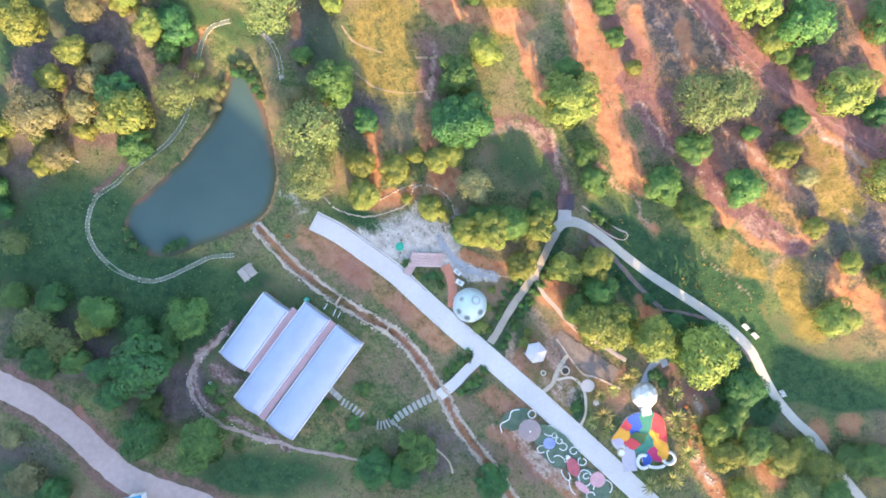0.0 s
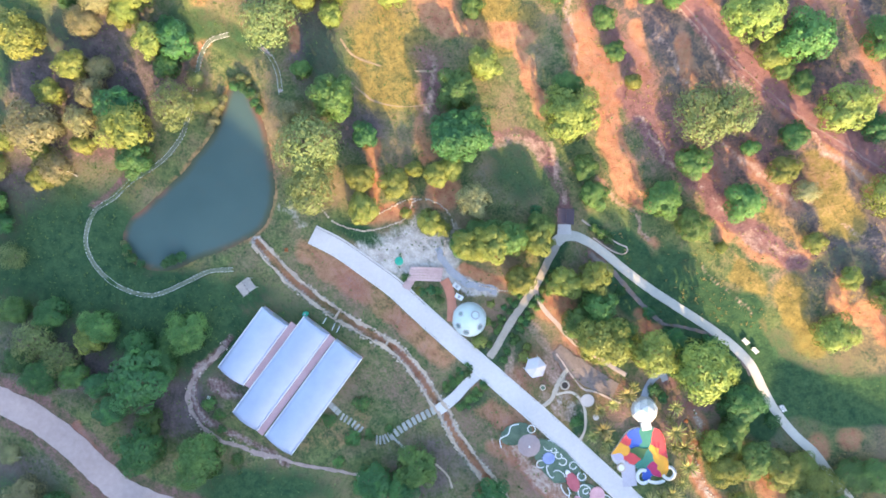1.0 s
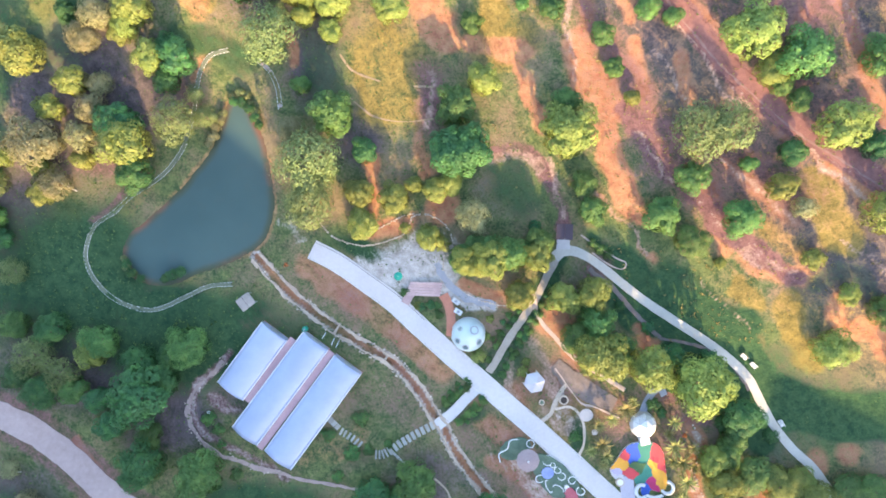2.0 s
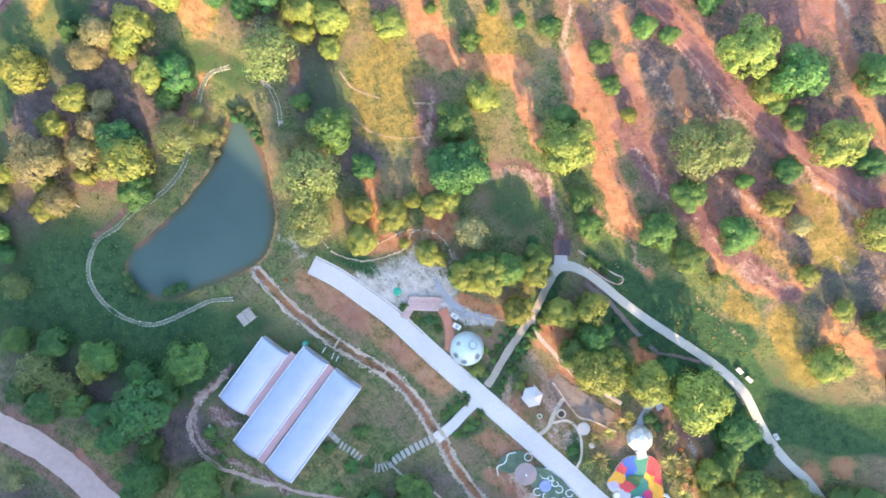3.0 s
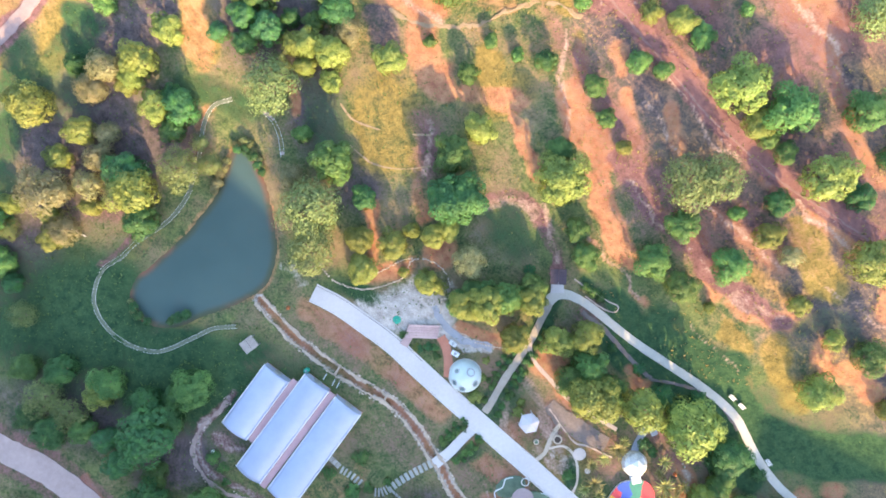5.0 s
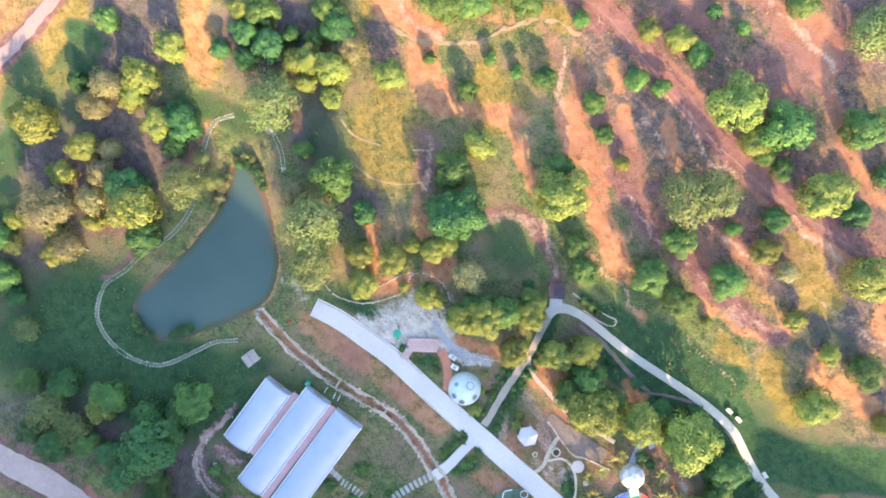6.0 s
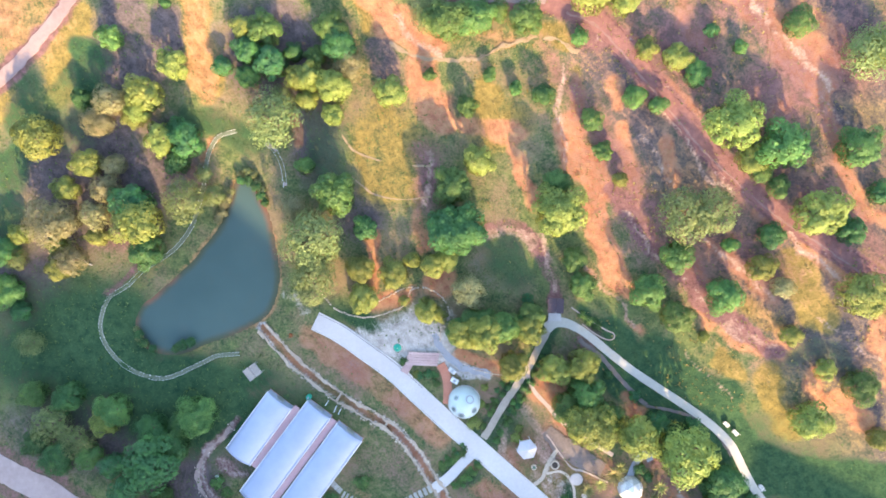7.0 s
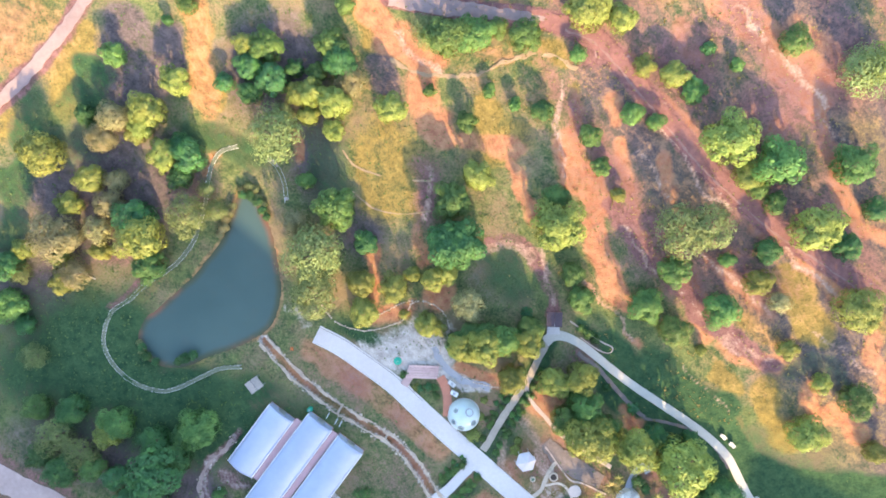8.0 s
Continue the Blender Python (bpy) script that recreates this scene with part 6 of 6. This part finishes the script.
def ring_well(place, r, inner, label):
    t = thing("round_planter", label, "planter", at=on_land(*place))
    bm = bmesh.new()
    bmesh.ops.create_cone(bm, cap_ends=True, segments=24, radius1=r, radius2=r * 0.96, depth=0.7)
    part("rim", bm, STONE, t)
    bm = bmesh.new()
    bmesh.ops.create_cone(bm, cap_ends=True, segments=24, radius1=r * 0.66, radius2=r * 0.66, depth=0.72)
    part("soil", bm, inner, t)


ring_well((21.1, -21.0), 0.85, DARK, "round stone planter filled with dark soil")
ring_well((17.3, -21.4), 0.5, BED_GREEN, "small round stone planter with green plants")
ring_well((30.6, -34.9), 0.75, WHITE, "dark ringed planter with a white centre")


def disc(place, r, material, label):
    t = thing("round_paving", label, "paving", "round pavings")
    part("paving", slab(bmesh.new(), [(p.x, p.y) for p in arc_points(*place, r, r * 0.95, 0, 348, 0, 0, 29)], float(base_z(*place)) + 0.15, 0.6), material, t)


SANDSTONE = surface("pale_sandstone", (0.62, 0.52, 0.46), (0.48, 0.40, 0.36), 0.9, 3.0, 0.5)
STRAW_PATH = surface("trodden_sand", (0.32, 0.235, 0.15), (0.22, 0.155, 0.095), 0.95, 3.0, 0.4)
disc((25.0, -23.6), 1.15, SANDSTONE, "round pale sandstone platform in the garden")
disc((26.4, -26.5), 0.5, SANDSTONE, "small pale stone seat by the palms")
t = thing("forecourt", "pale lilac concrete forecourt between road and mosaic", "paving", kind="structure")
x, y = (31.8, -36.3)
part("paving", ribbon(bmesh.new(), smooth_line([(31.7, -33.9), (31.9, -36.0), (32.1, -38.2)], 0.6), 2.4, 0.12), surface("lilac_concrete", (0.46, 0.43, 0.48), (0.36, 0.33, 0.38), 0.85, 2.0, 0.4), t)
x, y = (30.1, -33.4)
part("paving", slab(bmesh.new(), [(q.x, q.y) for q in arc_points(x, y, 1.5, 0.9, 0, 345, -50, 0, 20)], float(base_z(x, y)) + 0.2, 0.5), CONCRETE, t)
BLUE_GREY = surface("blue_grey_paving", (0.36, 0.39, 0.44), (0.24, 0.26, 0.31), 0.85, 2.5, 0.4)
way("pavement_4", "blue-grey path that bends round behind the dome", smooth_line([(34.7, -23.3), (35.4, -21.4), (36.6, -19.7), (37.8, -19.1), (38.5, -20.3)], 0.5), 1.2, 0.06, BLUE_GREY, 0.1, "footpath")
way("pavement_5", "terracotta garden path curving to the dome", smooth_line([(0.3, -2.9), (1.1, -4.3), (1.6, -6.3), (1.7, -8.6), (1.6, -10.1)], 0.5), 1.6, 0.07, BRICK, 0.05, "footpath")
way("pavement_6", "narrow pale garden path", smooth_line([(17.2, -24.8), (18.9, -23.3), (19.9, -20.9), (21.6, -18.3)], 0.5), 0.7, 0.05, STONE, 0.12, "footpath")
way("pavement_7", "narrow pale garden path round a lawn", smooth_line([(19.6, -22.6), (22.1, -22.2), (23.8, -23.5), (24.6, -25.7), (24.5, -28.6), (23.7, -30.3)], 0.5), 0.45, 0.05, STONE, 0.1, "footpath")
way("pavement_8", "faint worn garden path below the parasols", smooth_line([(-2.1, -33.7), (-0.4, -35.0), (1.1, -36.6), (1.7, -38.5)], 0.5), 0.35, 0.05, STONE, 0.08, "footpath")
way("pavement_10", "thin pale trodden path across dry grass", smooth_line([(-17.7, 39.0), (-15.7, 36.3), (-11.7, 34.6), (-6.8, 33.6), (-1.4, 33.3)], 0.6), 0.35, 0.04, STRAW_PATH, 0.15, "footpath")
way("pavement_11", "thin pale trodden path below the dry meadow", smooth_line([(-16.0, 31.4), (-13.7, 29.5), (-11.7, 28.1), (-6.8, 27.2), (-1.4, 27.7)], 0.6), 0.3, 0.04, STRAW_PATH, 0.15, "footpath")
way("pavement_12", "pale sandy path curving over the rise", smooth_line([(-9.0, 55.5), (-5.3, 53.5), (-0.7, 52.5), (6.5, 52.5), (11.6, 54.3), (16.5, 55.5), (20.9, 54.7), (24.3, 52.3)], 0.6), 0.7, 0.04, STRAW_PATH, 0.7, "footpath")
way("pavement_9", "grey gravel path behind the dome", smooth_line([(-0.9, 2.6), (0.4, 0.1), (2.4, -2.1), (5.3, -3.8), (9.5, -4.8)], 0.5), 1.3, 0.05, surface("grey_gravel", (0.36, 0.37, 0.40), (0.22, 0.23, 0.26), 0.95, 6.0, 0.5), 0.4, "footpath")


def stage():
    x, y = (-2.7, -1.9)
    t = thing("timber_deck", "raised deck of pinkish boards facing a round bed", "deck", at=on_land(x, y), turn=-2)
    board = bmesh.new()
    box(board, (5.6, 0.46, 0.09), Matrix.Translation((0, 0, 0.42)), 0.02)
    first = part("board", board, PINK_DECK, t)
    first.location = (0, 0.98, 0)
    for k in range(1, 5):
        b = piece("board", first.data, t, Matrix.Translation((-0.1 * k, 0.98 - 0.49 * k, 0.03 * (k % 2))) @ Matrix.Diagonal((1.0 + 0.012 * k, 1, 1, 1)))
    for sx in (-2.5, 0, 2.5):
        part("joist", box(bmesh.new(), (0.14, 2.4, 0.7), Matrix.Translation((sx, 0, -0.28))), BARK, t)
    part("ramp", box(bmesh.new(), (1.5, 2.6, 0.5), pose(-2.95, -1.5, -0.2, 0, 0, -28), 0.03), PINK_DECK, t)


stage()


def white_box(place, turn):
    t = thing("storage_box", "white rectangular outdoor unit beside the gravel path", "box", "white units by the dome", at=on_land(*place), turn=turn)
    part("body", box(bmesh.new(), (1.35, 0.75, 0.8), Matrix.Translation((0, 0, -0.05)), 0.04), WHITE, t)
    part("lid", box(bmesh.new(), (1.42, 0.82, 0.06), Matrix.Translation((0, 0, 0.75)), 0.02), PANEL, t)
    part("grille", rod(bmesh.new(), (0, 0, 0.8), (0, 0, 0.83), 0.28, None, 16), GREY, t)


white_box((2.5, -4.0), -38)
white_box((2.9, -5.8), -30)


def bench(place, turn):
    t = thing("bench", "plain white slatted bench beside the footpath", "bench", "benches along the footpath", at=on_land(*place), turn=turn)
    for k in range(3):
        part("seat_slat", box(bmesh.new(), (1.25, 0.14, 0.05), Matrix.Translation((0, -0.2 + 0.2 * k, 0.42)), 0.01), WHITE, t)
    part("backrest", box(bmesh.new(), (1.25, 0.05, 0.35), Matrix.Translation((0, 0.32, 0.5)), 0.01), WHITE, t)
    for sx in (-0.5, 0.5):
        part("leg", box(bmesh.new(), (0.1, 0.5, 0.42), Matrix.Translation((sx, 0, 0))), GREY, t)


bench((51.8, -13.4), -45)
bench((53.4, -14.9), -45)
bench((58.1, -24.8), -58)


def blue_kiosk():
    x, y = (-51.8, -42.9)
    t = thing("kiosk", "small kiosk with a bright blue roof beside the dirt road", "kiosk", at=on_land(x, y), turn=8)
    part("body", box(bmesh.new(), (2.4, 2.4, 2.3), Matrix.Translation((0, 0, -0.3)), 0.03), WHITE, t)
    roof_pair(t, 3.0, 3.0, 2.6, 0.2, BLUE_ROOF)
    part("door", box(bmesh.new(), (0.8, 0.06, 1.8), Matrix.Translation((0, -1.22, 0))), GREY, t)


blue_kiosk()


# ---- stepping slabs, stone rows ----
def slab_path(line, step, size, label, material):
    t = thing("stepping_path", label, "footpath", kind="structure")
    me = None
    pts = smooth_line(line, step)
    for i, p in enumerate(pts):
        s = side_of(pts, i)
        if me is None:
            bm = box(bmesh.new(), (*size, 0.2), Matrix.Translation((0, 0, -0.12)), 0.03)
            first = part("slab", bm, material, t)
            me, ob = first.data, first
        else:
            ob = piece("slab", me, t, Matrix())
        ob.matrix_basis = pose(*on_land(p.x, p.y, 0.02 + 0.03 * pick.random()), 0, 0, math.degrees(math.atan2(-s.x, s.y)) + pick.uniform(-3, 3))


slab_path([(-1.6, -25.4), (-4.5, -26.9), (-7.0, -28.4), (-8.8, -29.7)], 0.92, (0.6, 1.4), "row of grey concrete stepping slabs over grass", CONCRETE_OLD)
slab_path([(-9.0, -29.7), (-10.1, -30.3), (-11.3, -30.3)], 0.6, (0.3, 1.5), "short narrow stepping bars fanning out", CONCRETE_OLD)
slab_path([(-14.0, -28.6), (-15.5, -27.4), (-17.2, -26.4)], 0.8, (0.4, 1.3), "old concrete stepping slabs near the greenhouse", CONCRETE_OLD)
slab_path([(-17.9, -25.6), (-19.3, -24.3)], 0.8, (0.74, 1.0), "old grey slabs leading to the greenhouse", CONCRETE_OLD)
slab_path([(-8.0, -30.3), (-6.8, -31.4), (-5.8, -32.2)], 0.7, (0.6, 0.4), "small stepping stones beside the path", CONCRETE_OLD)


def stone_meshes(material):
    out = []
    for k in range(5):
        bm = bmesh.new()
        bmesh.ops.create_icosphere(bm, subdivisions=1, radius=0.5)
        rng = random.Random(k)
        for v in bm.verts:
            v.co *= rng.uniform(0.75, 1.15)
            v.co.z = max(v.co.z, -0.3)
        me = bpy.data.meshes.new("stone")
        bm.to_mesh(me)
        bm.free()
        me.materials.append(material)
        out.append(me)
    return out


ROW_STONES, WHITE_STONES = stone_meshes(STONE), stone_meshes(LIMED)


def stone_row(name, label, line, step, size, shift=(0.0,), meshes=None, skip=0.06, wander=0.18, category="edging", stretch=1.0):
    t = thing(name, label, category, kind="structure")
    for off in shift:
        for i, p in enumerate(line):
            if pick.random() < skip:
                continue
            s = side_of(line, i)
            q = p + s * (off + pick.uniform(-wander, wander))
            m = pose(*on_land(q.x, q.y, 0.02), 0, 0, math.degrees(math.atan2(-s.x, s.y)) + pick.uniform(-140, 140) * wander)
            piece("stone", pick.choice(meshes or ROW_STONES), t, m @ Matrix.Diagonal((size * stretch * pick.uniform(1.0, 1.7), size * pick.uniform(0.7, 1.2), size * pick.uniform(0.6, 1.0), 1)))
    return t


DITCH_EDGE = smooth_line(DITCH[::3], 0.5)
DITCH_LIP = surface("cemented_ditch_edge", (0.50, 0.40, 0.31), (0.28, 0.21, 0.16), 0.92, 2.6, 0.7, relief=0.06)
for n, shift_ in enumerate((0.85, -0.85)):
    lip = [p + side_of(DITCH_EDGE, i) * (shift_ + 0.35 * noise.noise((p.x * 0.35, p.y * 0.35, 4.0 * n))) for i, p in enumerate(DITCH_EDGE)]
    way("ditch_edge_%d" % (n + 1), "uneven pale cemented edge of the drainage ditch", lip, lambda t: 0.36 + 0.2 * math.sin(t * 61 + n), 0.12, DITCH_LIP, 0.34, "edging")
for n, i in enumerate((38, 58)):
    p, s_ = DITCH_EDGE[i], side_of(DITCH_EDGE, i)
    way("ditch_edge_%d" % (n + 3), "short pale cemented bar across the ditch", [p - s_ * 1.1, p, p + s_ * 1.1], 0.5, 0.06, DITCH_LIP, 0.3, "edging")
stone_row("ditch_edging", "scattered pale rough stones along a drainage ditch", DITCH_EDGE, 0.7, 0.36, (0.95, -0.95), None, 0.45, 0.34, "edging", 1.2)
CURB = [(-37.2, 39.6), (-40.2, 38.6), (-41.9, 36.0), (-42.7, 32.6), (-43.2, 28.7), (-44.2, 25.2), (-45.2, 22.3), (-47.7, 18.8), (-50.6, 16.4), (-54.1, 14.2), (-57.0, 11.4), (-60.3, 9.2), (-61.7, 6.0), (-61.9, 3.1), (-60.7, 0.1), (-58.0, -2.9), (-54.6, -4.8), (-50.8, -5.6), (-47.7, -4.8), (-43.7, -2.9), (-40.3, -1.4), (-36.6, -1.1)]
way("gutter_1", "narrow grey gutter curving round the pond", smooth_line(CURB, 0.7), 0.7, 0.02, surface("gutter_concrete", (0.17, 0.18, 0.13), (0.09, 0.11, 0.07), 0.9, 3.0, 0.4), 0.1, "gutter")
stone_row("pond_kerb", "double line of whitewashed kerb stones round the pond", smooth_line(CURB, 0.62), 0.62, 0.125, (0.33, -0.33), WHITE_STONES, 0.07, 0.035, "kerb", 3.3)
CURB_EAST = [(-31.7, 37.7), (-29.8, 35.8), (-28.6, 33.1), (-28.1, 29.7)]
way("gutter_2", "narrow grey gutter east of the pond", smooth_line(CURB_EAST, 0.7), 0.7, 0.02, DIRT_ROAD, 0.1, "gutter")
stone_row("pond_kerb", "short double line of whitewashed kerb stones", smooth_line(CURB_EAST, 0.62), 0.62, 0.15, (0.33, -0.33), WHITE_STONES, 0.07, 0.035, "kerb", 3.3)
stone_row("garden_wall", "low winding wall of pale rough stones", smooth_line([(-21.6, 10.4), (-19.6, 7.8), (-16.6, 6.2), (-13.2, 5.6), (-9.3, 6.5), (-6.3, 7.8), (-5.5, 9.5), (-5.0, 10.7), (-2.9, 11.1), (0.1, 9.8), (1.8, 7.2), (2.0, 4.2), (0.5, 3.8), (0.3, 1.1)], 0.5), 0.5, 0.42, (0.0,), None, 0.03, 0.08, "wall")
stone_row("garden_wall", "low pale stone edge of a bare red bed", smooth_line([(-12.7, 7.8), (-9.3, 9.5), (-6.8, 10.7), (-4.8, 11.2)], 0.5), 0.5, 0.38, (0.0,), None, 0.05, 0.08, "wall")
way("pavement_16", "narrow pale pinkish footpath below the trees", smooth_line([(16.2, -2.9), (16.4, -5.3), (17.5, -7.8), (19.7, -10.2), (22.0, -12.9), (25.1, -15.3), (28.5, -17.3), (31.7, -19.3)], 0.6), 0.75, 0.06, PINK_PATH, 0.12, "footpath")
stone_row("garden_wall", "low stone edge along the red bank", smooth_line([(3.5, -2.1), (6.5, -3.8), (9.9, -4.6), (12.2, -5.0)], 0.5), 0.5, 0.36, (0.0,), None, 0.08, 0.08, "wall")
way("trim_1", "thin pale edge of a grassy bed beside the footpath", smooth_line([(24.2, 7.5), (27.2, 5.5), (30.3, 3.5), (32.0, 2.7), (31.6, 1.6), (29.6, 2.1), (26.2, 4.4)], 0.5), 0.22, 0.08, PINK_PATH, 0.08, "edging")
stone_row("bank_edging", "line of rough stones on a red earth bank", smooth_line([(43.3, -25.3), (44.4, -29.1), (43.5, -33.9), (45.9, -39.6), (48.9, -43.4)], 0.6), 0.6, 0.36, (0.0,), None, 0.2, 0.25, "edging")
YARD_PATH = surface("trodden_pinkish_dirt", (0.40, 0.30, 0.27), (0.26, 0.185, 0.165), 0.95, 2.2, 0.5, relief=0.05)
way("pavement_13", "trodden pinkish dirt path round the greenhouse yard", smooth_line([(-37.8, -14.4), (-39.6, -16.4), (-42.0, -18.5), (-43.4, -20.9), (-43.8, -23.3), (-43.0, -25.7), (-40.8, -28.6), (-37.8, -30.5), (-34.4, -31.5), (-31.0, -32.7), (-27.6, -33.4)], 0.6), lambda t: 0.75 + 0.25 * math.sin(t * 23), 0.04, YARD_PATH, 0.4, "footpath")
way("pavement_14", "faint dirt path below the greenhouses", smooth_line([(-27.6, -33.4), (-23.7, -34.6), (-18.8, -35.4), (-14.0, -36.3)], 0.6), 0.5, 0.04, YARD_PATH, 0.3, "footpath")
way("pavement_15", "grey dirt path beside the winding footpath", smooth_line([(37.9, -10.5), (42.2, -11.2), (46.5, -12.4), (49.9, -14.7), (52.1, -17.7), (53.2, -19.4)], 0.6), 0.55, 0.04, GREY_DIRT, 0.2, "footpath")
stone_row("yard_edging", "line of pale stones round the greenhouse yard", smooth_line([(-37.8, -14.4), (-39.6, -16.4), (-42.0, -18.5), (-43.4, -20.9), (-43.8, -23.3), (-43.0, -25.7), (-40.8, -28.6), (-37.8, -30.5), (-34.4, -31.5), (-31.0, -32.7), (-27.6, -33.4)], 0.6), 0.6, 0.28, (0.5, -0.5), None, 0.72, 0.3, "edging")


# ---- small things near the greenhouses ----
def pipe(a, b):
    t = thing("pipe", "short white water pipe lying on the grass", "pipe", "pipes by the greenhouses")
    part("tube", rod(bmesh.new(), on_land(*a, 0.12), on_land(*b, 0.2), 0.08, None, 8), WHITE, t)
    part("cap", rod(bmesh.new(), on_land(*b, 0.1), on_land(*b, 0.3), 0.11, None, 8), GREY, t)


pipe((-20.7, -10.5), (-20.1, -9.5))
pipe((-19.1, -11.6), (-18.6, -10.5))
pipe((-18.3, -12.0), (-17.8, -11.0))


def tank():
    x, y = (-23.6, -8.8)
    t = thing("water_tank", "small round teal water tank by the greenhouse", "water tank", at=on_land(x, y))
    bm = rod(bmesh.new(), (0, 0, -0.05), (0, 0, 1.1), 0.45, None, 20)
    rod(bm, (0, 0, 1.1), (0, 0, 1.25), 0.45, 0.2, 20)
    part("body", bm, TEAL, t)
    part("lid", rod(bmesh.new(), (0, 0, 1.25), (0, 0, 1.31), 0.2, None, 14), GREY, t)


tank()


def bucket(place):
    t = thing("bucket", "small white plastic bucket standing on grass", "bucket", at=on_land(*place))
    part("body", rod(bmesh.new(), (0, 0, -0.05), (0, 0, 0.4), 0.2, 0.26, 14), WHITE, t)
    part("rim", rod(bmesh.new(), (0, 0, 0.38), (0, 0, 0.42), 0.28, None, 14), PANEL, t)


bucket((-40.1, -23.1))

way("pavement_17", "greyish dirt path below the winding footpath", smooth_line([(25.7, 1.6), (29.6, -1.4), (32.1, -4.3), (34.8, -7.3), (37.9, -10.3)], 0.6), 0.8, 0.04, GREY_DIRT, 0.25, "footpath")
way("trim_2", "wavy pale edge below the planting bed", smooth_line([(19.7, -15.6), (21.6, -18.3), (24.0, -21.4), (26.5, -22.2), (29.4, -23.6), (30.8, -24.1)], 0.5), 0.25, 0.1, PINK_PATH, 0.15, "edging")
way("planting_bed", "dark greyish-brown bare planting bed", smooth_line([(19.7, -14.8), (22.6, -17.7), (26.0, -19.9), (29.9, -21.9)], 0.6), lambda t: 2.2 + 1.4 * math.sin(3.1 * t), 0.05, GREY_DIRT, 0.5, "bed")
